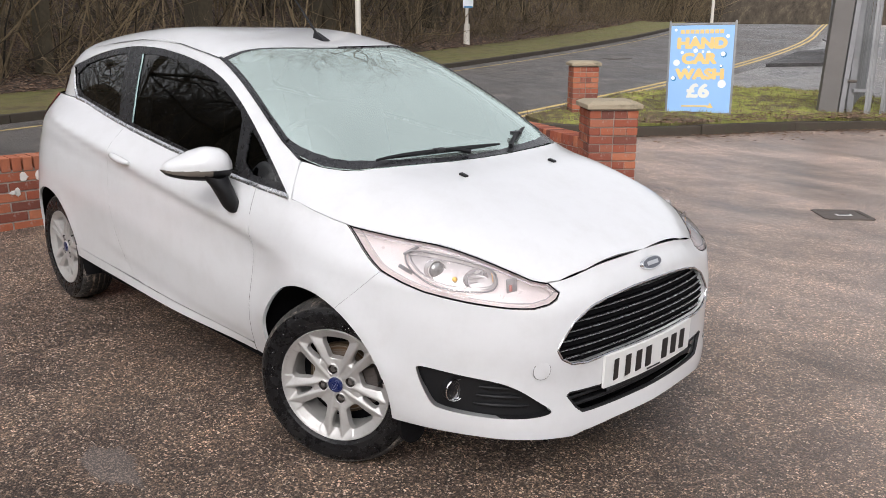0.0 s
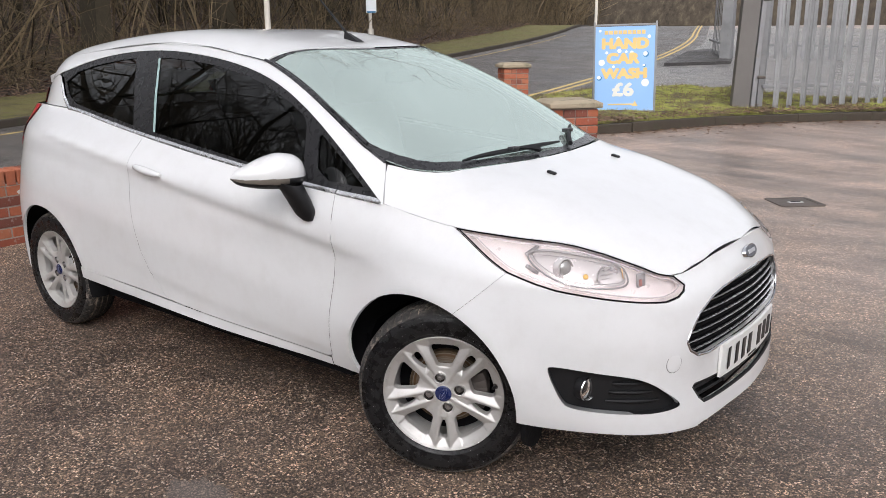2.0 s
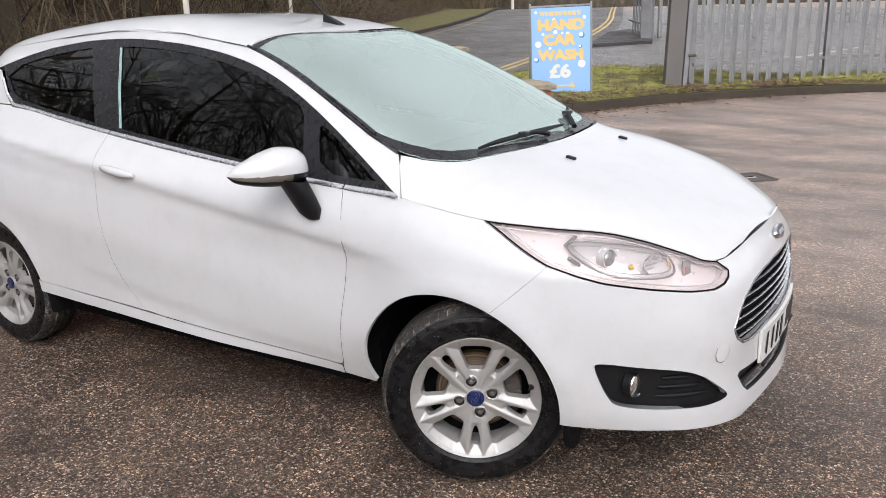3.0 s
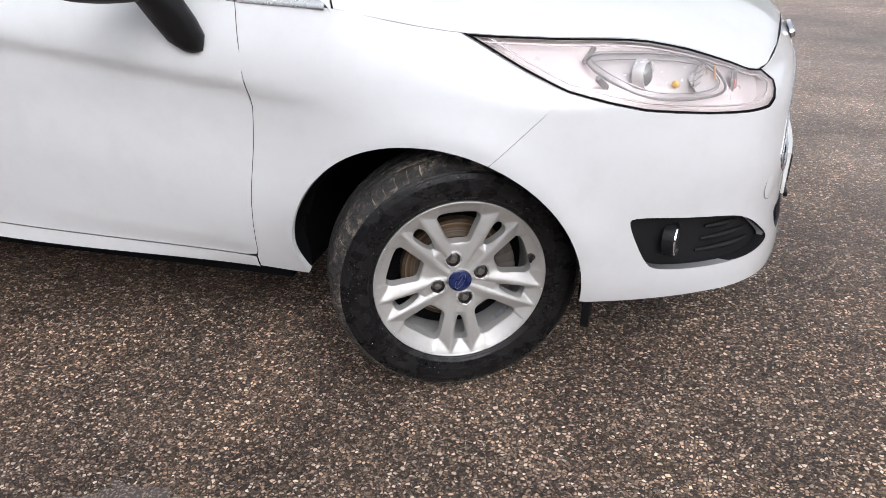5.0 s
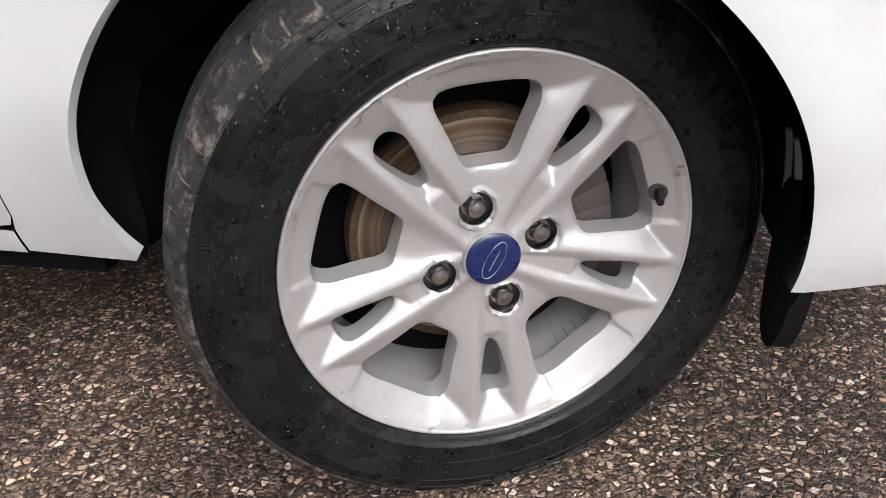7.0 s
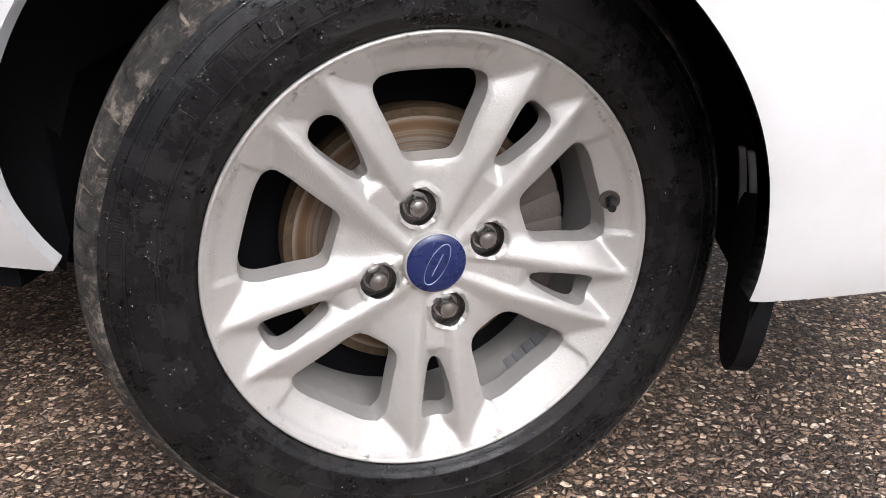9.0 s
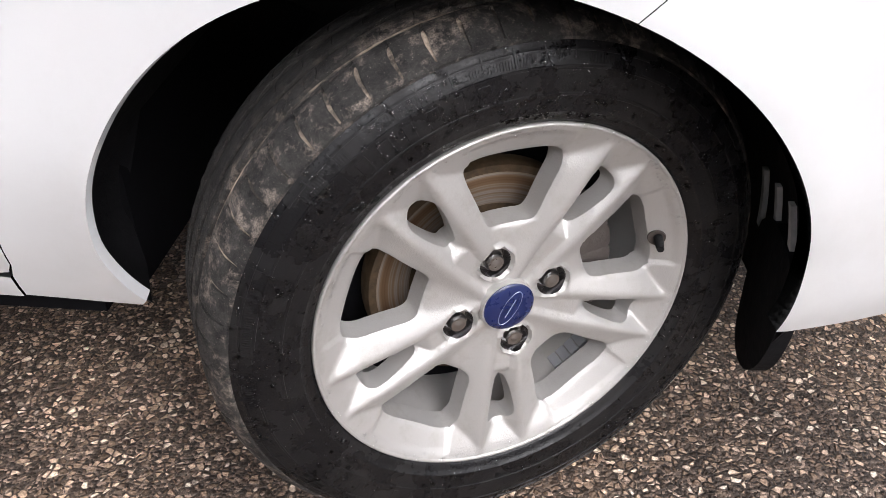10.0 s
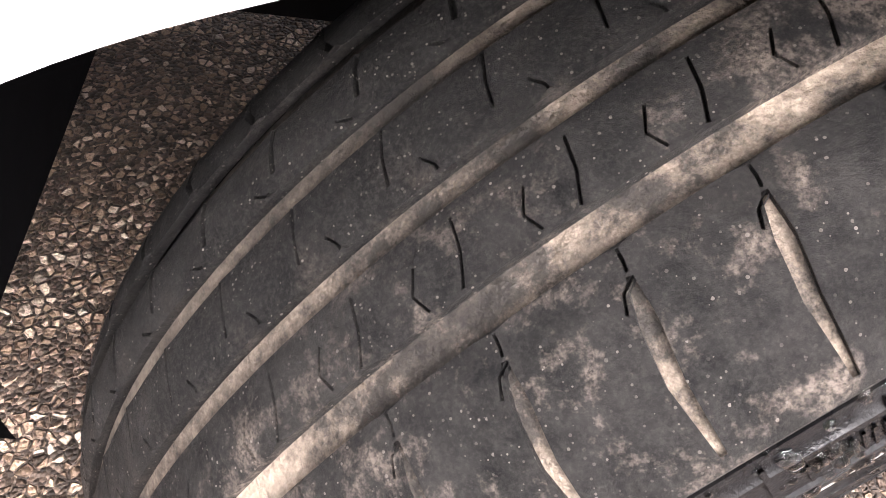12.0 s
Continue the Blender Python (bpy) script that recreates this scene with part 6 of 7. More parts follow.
def steel_material():
    n = Nodes("galvanised_steel")
    f, g = n.noise(1.5, 5), n.noise(60, 4)
    info = n.put("ObjectInfo")
    col = n.ramp(f, [(0.3, (0.20, 0.20, 0.205)), (0.7, (0.36, 0.36, 0.365))])
    col = n.mix(n.math("MULTIPLY", info.outputs["Random"], 0.5), col, (0.15, 0.15, 0.155))
    col = n.mix(n.ramp(n.noise(7, 5), [(0.62, (0, 0, 0)), (0.8, (0.6,) * 3)]), col, (0.20, 0.12, 0.07))
    return n.set(Base=col, Roughness=n.math("ADD", 0.42, n.math("MULTIPLY", g, 0.2)), Metallic=0.35)


M["galv"] = steel_material()


def sheet(name, xs_at, ys, material, lift, label, category, parent=None):
    """A strip of ground between curves: xs_at(y) gives the row's x places."""
    vs, fs, n = [], [], None
    for y in ys:
        row = xs_at(y)
        n = len(row)
        vs += [(x, y, ground_z(x, y) + lift) for x in row]
    for i in range(len(ys) - 1):
        for k in range(n - 1):
            fs.append((i * n + k, i * n + k + 1, (i + 1) * n + k + 1, (i + 1) * n + k))
    ob = solid(name, vs, fs, material, parent, "", 80)
    return tagged(ob, label, category, kind="structure")


far_ys = [-90, -60, -40, -28, -20] + list(np.linspace(-16, 16, 65)) + [17, 18, 19, 20, 22, 24, 26, 28, 30, 33, 36, 40, 44, 48, 54, 60, 70, 90, 130]
near_xs = list(np.linspace(-4.6, 6, 54))
ground = sheet("ground", lambda y: [near_edge(y) + 0.35] + [near_edge(y) + 0.35 + (x + 4.6) for x in near_xs[1:]] + [near_edge(y) + 0.35 + (x + 4.6) for x in (7, 9, 12, 16, 22, 30, 45, 70, 110, 160)], far_ys, M["lot"], 0.0, "worn wet asphalt of a car park", "ground")
road = sheet("road", lambda y: list(np.linspace(far_edge(y) - 0.02, near_edge(y) + 0.42, 12)), far_ys, M["road"], 0.004, "damp grey road climbing past the car park", "road")
verge = sheet("verge", lambda y: list(np.linspace(wood_edge(y) - 0.3, far_edge(y) - 0.12, 6)), far_ys, M["grass"], 0.10, "mossy grass verge along the road", "verge")
bank = sheet("ground_bank", lambda y: [wood_edge(y) - d for d in (90, 60, 40, 30, 24, 18, 14, 11, 9, 7.5, 6, 5, 4, 3, 2, 1, 0.5, 0.0)], far_ys, M["litter"], 0.12, "leaf-strewn woodland bank", "ground")


def ribbon(name, edge, d0, d1, y0, y1, lift, material, label, category, n=60, parent=None):
    return sheet(name, lambda y: [edge(y) + d0, edge(y) + d1], list(np.linspace(y0, y1, n)), material, lift, label, category, parent)


for d in (-0.02, -0.22):
    ribbon("yellow_line", near_edge, d - 0.09, d, 5.6, 60, 0.009, M["yellow_line"], "worn yellow line painted on the road", "road marking", 90)
ribbon("yellow_line", far_edge, 0.44, 0.50, -20, 30, 0.009, M["yellow_line"], "pale worn line along the far kerb", "road marking", 90)


def kerb(name, pts, wide, high, label):
    """A kerb of single stones along a line of points."""
    k = thing(name, label, "kerb", (0, 0, 0), kind="structure")
    tilt = random.Random(len(pts))
    for (x0, y0), (x1, y1) in zip(pts, pts[1:]):
        n = max(1, int(math.dist((x0, y0), (x1, y1)) / 0.9))
        for i in range(n):
            a = Vector((x0 + (x1 - x0) * i / n, y0 + (y1 - y0) * i / n, 0))
            b = Vector((x0 + (x1 - x0) * (i + 1) / n, y0 + (y1 - y0) * (i + 1) / n, 0))
            za, zb = ground_z(a.x, a.y), ground_z(b.x, b.y)
            bm = bmesh.new()
            mid, yaw = (a + b) / 2, math.degrees(math.atan2(b.y - a.y, b.x - a.x))
            pitch = math.degrees(math.atan2(zb - za, (b - a).length))
            box(bm, ((b - a).length - 0.004, wide, high + 0.12), pose(mid.x, mid.y, (za + zb) / 2 + high / 2 - 0.06 + tilt.uniform(-0.008, 0.008), tilt.uniform(-3, 3), -pitch + tilt.uniform(-0.6, 0.6), yaw + tilt.uniform(-0.8, 0.8)), 0.012)
            part("kerbstone", bm, M["kerb"], k)
    return k


kerb("far_kerb", [(far_edge(y) - 0.07, y) for y in (-16, -8, -4, -2, 0, 2, 4, 6, 8, 10, 12, 14, 17, 20, 23, 26, 29, 32, 36, 40, 45, 50)], 0.14, 0.11, "weathered kerb along the far side of the road")
LOT_KERB = [(-5.05, 5.9), (-4.55, 6.1), (-3.95, 6.5), (-3.25, 7.55), (-2.6, 8.9), (-1.78, 10.1), (-0.95, 11.0), (-0.1, 11.85), (1.4, 13.2), (4.0, 15.2)]
kerb("lot_kerb", LOT_KERB, 0.15, 0.115, "dark mossy kerb round the grass island")
island_out = [(x + dx, y + dy) for (x, y), (dx, dy) in zip(LOT_KERB, [(-0.3, 0.6)] + [(-0.1, 0.1)] * 9)]
back = [(5.0, 17.2), (2.2, 15.9), (0.2, 14.2), (-1.2, 13.1), (-2.4, 12.6), (-3.6, 12.9), (-4.7, 12.6), (-5.6, 11.6), (-5.9, 9.6), (-5.5, 7.4)]
pts, tris, rings = fill(island_out + back, [], 0.25)
noise_h = lambda x, y: 0.05 * noise.noise(Vector((x * 1.7, y * 1.7, 0))) + 0.03 * noise.noise(Vector((x * 6, y * 6, 3)))
ring0 = set(rings[0])
vs = [(x, y, ground_z(x, y) + (0.10 if i in ring0 else 0.135 + noise_h(x, y))) for i, (x, y) in enumerate(pts)]
b0 = len(vs)
vs += [(pts[i][0], pts[i][1], ground_z(*pts[i]) - 0.05) for i in rings[0]]
l = len(rings[0])
island = solid("grass_island", vs, list(tris) + [(rings[0][i], rings[0][(i + 1) % l], b0 + (i + 1) % l, b0 + i) for i in range(l)], M["moss"], None, "", 80)
tagged(island, "patchy mossy grass island behind the kerb", "grass", kind="structure")


def blades(name, spots, label, tall, material, seed):
    """Tufts of grass blades as one mass."""
    rnd = random.Random(seed)
    vs, fs = [], []
    for x, y, z in spots:
        for _ in range(5):
            a, l, lean = rnd.uniform(0, 6.28), tall * rnd.uniform(0.4, 1.3), rnd.uniform(0.1, 0.9)
            px, py = x + rnd.gauss(0, 0.03), y + rnd.gauss(0, 0.03)
            wx, wy = 0.004 * math.cos(a + 1.57), 0.004 * math.sin(a + 1.57)
            tx, ty = px + l * lean * math.cos(a), py + l * lean * math.sin(a)
            b = len(vs)
            vs += [(px - wx, py - wy, z - 0.01), (px + wx, py + wy, z - 0.01), (tx, ty, z + l * (1 - 0.4 * lean))]
            fs.append((b, b + 1, b + 2))
    ob = solid(name, vs, fs, material)
    return tagged(ob, label, "grass", kind="stuff")


M["blade"] = plain("grass_blades", (0.36, 0.38, 0.085), 0.8, 0, 0.5, 3)
M["straw"] = plain("dead_grass", (0.21, 0.155, 0.085), 0.85, 0, 0.4, 3)
rnd = random.Random(3)
spots, dry = [], []
for _ in range(5200):
    i = rnd.randrange(len(tris))
    a, b = sorted((rnd.random(), rnd.random()))
    p, q, r = (vs[k] for k in tris[i])
    s = [p[k] * a + q[k] * (b - a) + r[k] * (1 - b) for k in range(3)]
    if s[1] < 13.5 and s[0] < 1.5:
        (dry if rnd.random() < 0.35 else spots).append(s)
blades("grass_tufts", spots, "short mossy winter grass", 0.035, M["blade"], 1)
blades("dead_grass_tufts", dry, "dead straw-coloured grass stems", 0.07, M["straw"], 2)

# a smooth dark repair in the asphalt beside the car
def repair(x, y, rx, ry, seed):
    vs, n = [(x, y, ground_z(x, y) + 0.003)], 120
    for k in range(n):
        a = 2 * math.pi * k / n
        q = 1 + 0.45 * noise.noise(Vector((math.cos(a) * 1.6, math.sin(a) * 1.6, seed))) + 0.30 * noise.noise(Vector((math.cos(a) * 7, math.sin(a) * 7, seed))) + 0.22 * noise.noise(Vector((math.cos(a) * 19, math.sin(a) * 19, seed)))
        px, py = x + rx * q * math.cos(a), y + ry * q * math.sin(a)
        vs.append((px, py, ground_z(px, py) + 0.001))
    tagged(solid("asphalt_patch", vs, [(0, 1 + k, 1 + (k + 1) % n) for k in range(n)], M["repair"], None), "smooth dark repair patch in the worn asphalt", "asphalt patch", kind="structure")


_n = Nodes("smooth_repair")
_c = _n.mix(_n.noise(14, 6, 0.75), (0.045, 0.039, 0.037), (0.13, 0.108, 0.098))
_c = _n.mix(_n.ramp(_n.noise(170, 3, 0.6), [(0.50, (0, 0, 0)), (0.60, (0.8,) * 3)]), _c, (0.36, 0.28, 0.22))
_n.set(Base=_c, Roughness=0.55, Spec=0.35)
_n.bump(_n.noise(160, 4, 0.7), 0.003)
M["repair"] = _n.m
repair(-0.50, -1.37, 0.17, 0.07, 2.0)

# drain cover in the car park and manhole in the road
def cover(x, y, yaw, w, d, label):
    z = ground_z(x, y)
    t = thing("drain_cover", label, "drain cover", (x, y, z))
    t.rotation_euler[2] = radians(yaw)
    bm = bmesh.new()
    for a, b, c, e in ((0, d / 2, w, 0.04), (0, -d / 2, w, 0.04), (w / 2, 0, 0.04, d), (-w / 2, 0, 0.04, d)):
        box(bm, (c, e, 0.03), pose(a, b, -0.006), 0.004)
    part("cover_frame", bm, M["iron"], t)
    bm = bmesh.new()
    box(bm, (w - 0.05, d - 0.05, 0.02), pose(0, 0, -0.004), 0.003)
    part("cover_plate", bm, M["iron"], t)
    bm = bmesh.new()
    box(bm, (0.13, 0.045, 0.006), pose(0, -0.02, 0.008, 0, 0, 4), 0.002)
    part("cover_slot", bm, M["white_line"], t, "pale lifting slot")
    bm = bmesh.new()
    box(bm, (0.09, 0.02, 0.006), pose(0, -0.02, 0.0105, 0, 0, 4), 0.001)
    part("slot_hole", bm, M["void"], t)


M["iron"] = plain("rusty_cast_iron", (0.105, 0.085, 0.072), 0.6, 0.3, 0.4, 20, bump=0.003)
cover(-0.30, 4.64, 42, 0.36, 0.33, "dark iron drain cover set in the asphalt")
cover(-10.75, 16.5, 70, 0.7, 0.5, "dark iron manhole cover in the road")

# ---- brick walls ----
def brick_material():
    n = Nodes("red_brick")
    info = n.put("ObjectInfo")
    isl = n.put("NewGeometry")
    mixr = n.math("FRACT", n.math("ADD", info.outputs["Random"], isl.outputs["Random Per Island"]))
    col = n.ramp(mixr, [(0.0, (0.15, 0.045, 0.030)), (0.3, (0.33, 0.078, 0.036)), (0.6, (0.44, 0.125, 0.055)), (0.85, (0.50, 0.175, 0.085)), (1.0, (0.27, 0.085, 0.055))])
    col = n.mix(n.math("MULTIPLY", n.noise(26, 5), 0.6), col, (0.14, 0.055, 0.04))
    lime = n.ramp(n.noise(7, 6, 0.7), [(0.60, (0, 0, 0)), (0.70, (0.55,) * 3)])
    col = n.mix(lime, col, (0.42, 0.36, 0.32))
    n.set(Base=col, Roughness=0.85)
    n.bump(n.noise(140, 4), 0.004)
    return n.m


M["brick"] = brick_material()
M["mortar"] = concrete_material("mortar", (0.36, 0.31, 0.27))
M["white_patch"] = plain("flaked_white_paint", (0.6, 0.57, 0.54), 0.8, 0, 0.15, 30)


def brick_mesh(l, d, h, seed):
    bm = bmesh.new()
    box(bm, (l, d, h), None, 0.004)
    rnd = random.Random(seed)
    for v in bm.verts:
        v.co += Vector([rnd.uniform(-0.0012, 0.0012) for _ in range(3)])
    me = bpy.data.meshes.new("brick")
    bm.to_mesh(me)
    bm.free()
    me.materials.append(M["brick"])
    return me


STRETCH = [brick_mesh(0.212, 0.10, 0.064, k) for k in range(4)]
HEAD = [brick_mesh(0.101, 0.212, 0.064, 9 + k) for k in range(3)]


def lay(parent, me, m):
    ob = new("brick", me)
    ob.parent = parent
    ob.matrix_basis = m


def pillar(x, y, yaw, side, z0, z1, label):
    p = thing("brick_pillar", label, "pillar", (x, y, z0))
    p.rotation_euler[2] = radians(yaw)
    hgt = z1 - z0
    bm = bmesh.new()
    box(bm, (side - 0.024, side - 0.024, hgt - 0.07), pose(0, 0, (hgt - 0.07) / 2))
    part("pillar_core", bm, M["mortar"], p)
    n = int((hgt - 0.075) / 0.075)
    per = max(1, round(side / 0.2235))
    rnd = random.Random(int(x * 100))
    for c in range(n):
        z = hgt - 0.075 - 0.0375 - c * 0.075
        for f in range(4):
            turn = Matrix.Rotation(radians(90 * f), 4, "Z")
            odd = (c + f) % 2
            length = side - (0.0 if odd else 0.206)
            step = length / per
            for i in range(per):
                u = -length / 2 + step * (i + 0.5)
                me = rnd.choice(STRETCH)
                m = turn @ pose(u, -(side / 2 - 0.0515), z) @ Matrix.Diagonal(((step - 0.010) / 0.212, 1, 1, 1))
                lay(p, me, m)
    bm = bmesh.new()
    box(bm, (side + 0.06, side + 0.06, 0.045), pose(0, 0, hgt - 0.0425), 0.008)
    bmesh.ops.create_cone(bm, cap_ends=True, segments=4, radius1=(side + 0.05) * 0.707, radius2=(side - 0.05) * 0.707, depth=0.025, matrix=pose(0, 0, hgt - 0.0085, 0, 0, 45))
    part("pillar_cap", bm, M["cap_stone"], p, "mossy stone pillar cap")
    return p


def low_wall(name, a, b, high, whole, label):
    """A one-brick wall with a coping of bricks on edge; bricks between the distances in whole are laid singly."""
    a, b = Vector(a), Vector(b)
    L = (b - a).length
    w = thing(name, label, "wall", (a.x, a.y, ground_z(a.x, a.y)), kind="structure")
    w.rotation_euler[2] = math.atan2(b.y - a.y, b.x - a.x)
    dz = ground_z(b.x, b.y) - ground_z(a.x, a.y)
    bm = bmesh.new()
    box(bm, (L, 0.195, high - 0.09 + 0.3), pose(L / 2, 0, (high - 0.09) / 2 - 0.15))
    part("wall_core", bm, M["mortar"], w)
    rest = bmesh.new()
    rnd = random.Random(7)
    n = int((high - 0.10) / 0.075)

    def put(me_list, m, u):
        if whole[0] <= u <= whole[1]:
            lay(w, rnd.choice(me_list), m)
        else:
            k = len(rest.verts)
            rest.from_mesh(rnd.choice(me_list))
            rest.verts.ensure_lookup_table()
            bmesh.ops.transform(rest, matrix=m, verts=rest.verts[k:])
    for c in range(n):
        z = high - 0.105 - 0.0375 - c * 0.075
        for i in range(int(L / 0.2235)):
            u = 0.11 + i * 0.2235 + (0.11 if c % 2 else 0.0)
            if u > L - 0.1:
                continue
            for s in (-1, 1):
                put(STRETCH, pose(u, s * 0.0535, z), u)
    for i in range(int(L / 0.0765)):
        u = 0.04 + i * 0.0765
        put(HEAD, pose(u, 0, high - 0.0505 + rnd.uniform(-0.002, 0.002), 0, 90, 0), u)
    part("brick_run", rest, M["brick"], w)
    return w


WALL_X = -4.46
low_wall("wall_road", (WALL_X, -6.0), (WALL_X, 4.75), 0.555, (3.6, 7.2), "low red brick wall with a coping of bricks on edge")
low_wall("wall_gate", (WALL_X + 0.12, 4.80), (-2.42, 4.02), 0.37, (0.3, 2.2), "low red brick wall running up to the gate pillar")
pillar(-2.19, 3.94, 49, 0.44, 0.0, 0.875, "red brick gate pillar with a stone cap")
pillar(-5.07, 7.43, 49, 0.37, 0.15, 1.075, "red brick pillar with a stone cap beside the road")
wl = thing("wall_stain", "flaking white paint patches on the low brick wall", "paint patches", (WALL_X + 0.109, 0, 0))
rnd = random.Random(21)
for k in range(13):
    bm = bmesh.new()
    y, z = -0.95 + rnd.uniform(0, 0.95), rnd.choice((0.20, 0.30, 0.34, 0.40, 0.41))
    bmesh.ops.create_cone(bm, cap_ends=True, segments=12, radius1=0.03, radius2=0.026, depth=0.004, matrix=pose(0, y, z, 0, 90, 0) @ Matrix.Diagonal((rnd.uniform(0.5, 1.3), rnd.uniform(0.7, 2.2), 1, 1)))
    for v in bm.verts:
        v.co.y += 0.012 * noise.noise(v.co * 50)
        v.co.z += 0.012 * noise.noise(v.co * 50 + Vector((5, 0, 0)))
    part("paint_patch", bm, M["white_patch"], wl)

# ---- the sign ----
def words(text, size, m, material, parent, depth=0.001, bold=0.0):
    """Lettering as one mesh, thickened by copies set a little aside of one another."""
    cu = bpy.data.curves.new("text", "FONT")
    cu.body, cu.size, cu.extrude = text, size, depth
    cu.align_x, cu.align_y = "CENTER", "CENTER"
    tmp = new("tmp", cu)
    plain_me = bpy.data.meshes.new_from_object(tmp.evaluated_get(bpy.context.evaluated_depsgraph_get()))
    bpy.data.objects.remove(tmp)
    bpy.data.curves.remove(cu)
    bm = bmesh.new()
    for k in range(13 if bold else 1):
        first = len(bm.verts)
        bm.from_mesh(plain_me)
        bm.verts.ensure_lookup_table()
        r = 0.0 if k == 0 else bold
        bmesh.ops.translate(bm, verts=bm.verts[first:], vec=(r * math.cos(k * math.pi / 6), r * math.sin(k * math.pi / 6), 0.00012 * k))
    bpy.data.meshes.remove(plain_me)
    ob = part("lettering", bm, material, parent)
    ob.matrix_basis = m
    return ob


M["sign_blue"] = plain("faded_blue_banner", (0.27, 0.47, 0.78), 0.55, 0, 0.14, 6)
M["sign_deep"] = plain("deep_blue_print", (0.04, 0.20, 0.42), 0.55)
M["sign_yellow"] = plain("faded_yellow_print", (0.74, 0.53, 0.20), 0.6, 0, 0.12, 14)
M["sign_cream"] = plain("faded_cream_print", (0.70, 0.70, 0.64), 0.6, 0, 0.08, 14)
M["sign_white"] = plain("white_print", (0.78, 0.82, 0.86), 0.5)


def sign():
    yaw = math.degrees(math.atan2(0.44, 0.76))
    W, H = 0.88, 1.25
    s = thing("car_wash_sign", "blue hand car wash sign with yellow letters in a steel frame", "sign", (-3.77, 8.43, 0.345))
    s.rotation_euler = (radians(-1.5), radians(-1.0), radians(yaw))
    up = pose(0, 0, 0, 90, 0, 0)
    bm = bmesh.new()
    box(bm, (W - 0.03, 0.012, H - 0.04), pose(0, 0, H / 2), 0.002)
    part("sign_panel", bm, M["sign_blue"], s, "faded blue printed panel")
    for x in (-W / 2, W / 2):
        bm = bmesh.new()
        box(bm, (0.028, 0.028, H + 0.09), pose(x, 0, H / 2 + 0.0), 0.004)
        part("sign_post", bm, M["galv"], s)
    for z in (0.01, H):
        bm = bmesh.new()
        box(bm, (W + 0.02, 0.026, 0.026), pose(0, 0, z), 0.004)
        part("sign_rail", bm, M["galv"], s)
    for x in (-W / 2, W / 2):
        tube("sign_stay", [(x * 0.95, 0.01, H - 0.05), (x * 1.0, 0.55, -0.06)], 0.012, M["galv"], s)
    face = lambda x, z, y=-0.0075: pose(x, y, z, 90, 0, 0)
    for t, size, z, mat_, b, x in (("HAND", 0.205, 0.98, "sign_yellow", 0.0145, 0.0), ("CAR", 0.205, 0.77, "sign_yellow", 0.0145, -0.03), ("WASH", 0.200, 0.555, "sign_yellow", 0.0145, 0.0), ("£6", 0.27, 0.32, "sign_cream", 0.013, -0.02)):
        words(t, size, face(x, z) @ Matrix.Diagonal((1.12, 0.94, 1, 1)), M[mat_], s, 0.001, b)
    for k in range(9):
        bm = bmesh.new()
        box(bm, (0.052, 0.003, 0.055), pose(-0.27 + 0.066 * k, -0.0075, 1.145), 0.001)
        part("faded_bar", bm, M["sign_yellow"], s)
    bm = bmesh.new()
    box(bm, (0.36, 0.003, 0.022), pose(-0.05, -0.0075, 0.115), 0.001)
    bmesh.ops.create_cone(bm, cap_ends=True, segments=3, radius1=0.05, radius2=0.05, depth=0.003, matrix=pose(0.16, -0.0075, 0.115, 90, 0, -90 + 90))
    part("arrow", bm, M["sign_yellow"], s, "faded yellow arrow")
    rnd = random.Random(4)
    for x, z, r, c in ((-0.33, 0.72, 0.045, 0), (-0.30, 0.60, 0.022, 0), (-0.26, 0.86, 0.022, 0), (-0.10, 1.06, 0.026, 0), (0.10, 0.86, 0.024, 0), (-0.08, 0.885, 0.03, 0), (0.30, 0.83, 0.042, 1), (0.28, 0.67, 0.024, 1),
                       (-0.36, 0.50, 0.036, 1), (0.30, 0.425, 0.055, 0), (-0.36, 1.17, 0.02, 0), (-0.16, 0.66, 0.02, 0), (0.34, 1.08, 0.025, 0), (0.02, 0.87, 0.018, 0)):
        v, f = lathe([(0.0, 0.0), (r, 0.0)], 20, pose(x, -0.0072, z, 90, 0, 0))
        solid("bubble", v, f, M["sign_deep" if c else "sign_white"], s)
        if c:
            v, f = lathe([(0.0, 0.0), (r * 0.75, 0.0)], 20, pose(x - r * 0.2, -0.0082, z + r * 0.2, 90, 0, 0))
            solid("bubble", v, f, M["sign_white"], s)


sign()

# ---- palisade fence ----
def pale_mesh(h, w):
    """A W-section pale with a split, pointed head."""
    xs = [(-w / 2, 0.012), (-w * 0.28, 0.0), (-w * 0.1, 0.0), (0, 0.010), (w * 0.1, 0.0), (w * 0.28, 0.0), (w / 2, 0.012)]
    vs, fs = [], []
    for y_off in (0.0, 0.003):
        for x, y in xs:
            vs.append((x, y + y_off, 0.0))
        for i, (x, y) in enumerate(xs):
            vs.append((x, y + y_off, h - (0.10 if i in (0, 6) else 0.0 if i in (1, 5) else 0.06)))
    n = len(xs)
    for s in (0, 2 * n):
        for i in range(n - 1):
            fs.append((s + i, s + i + 1, s + n + i + 1, s + n + i))
    for i in (0, n - 1):
        fs.append((i, i + n, 3 * n + i, 2 * n + i))
    me = bpy.data.meshes.new("pale")
    me.from_pydata(vs, [], fs)
    me.materials.append(M["galv"])
    return me


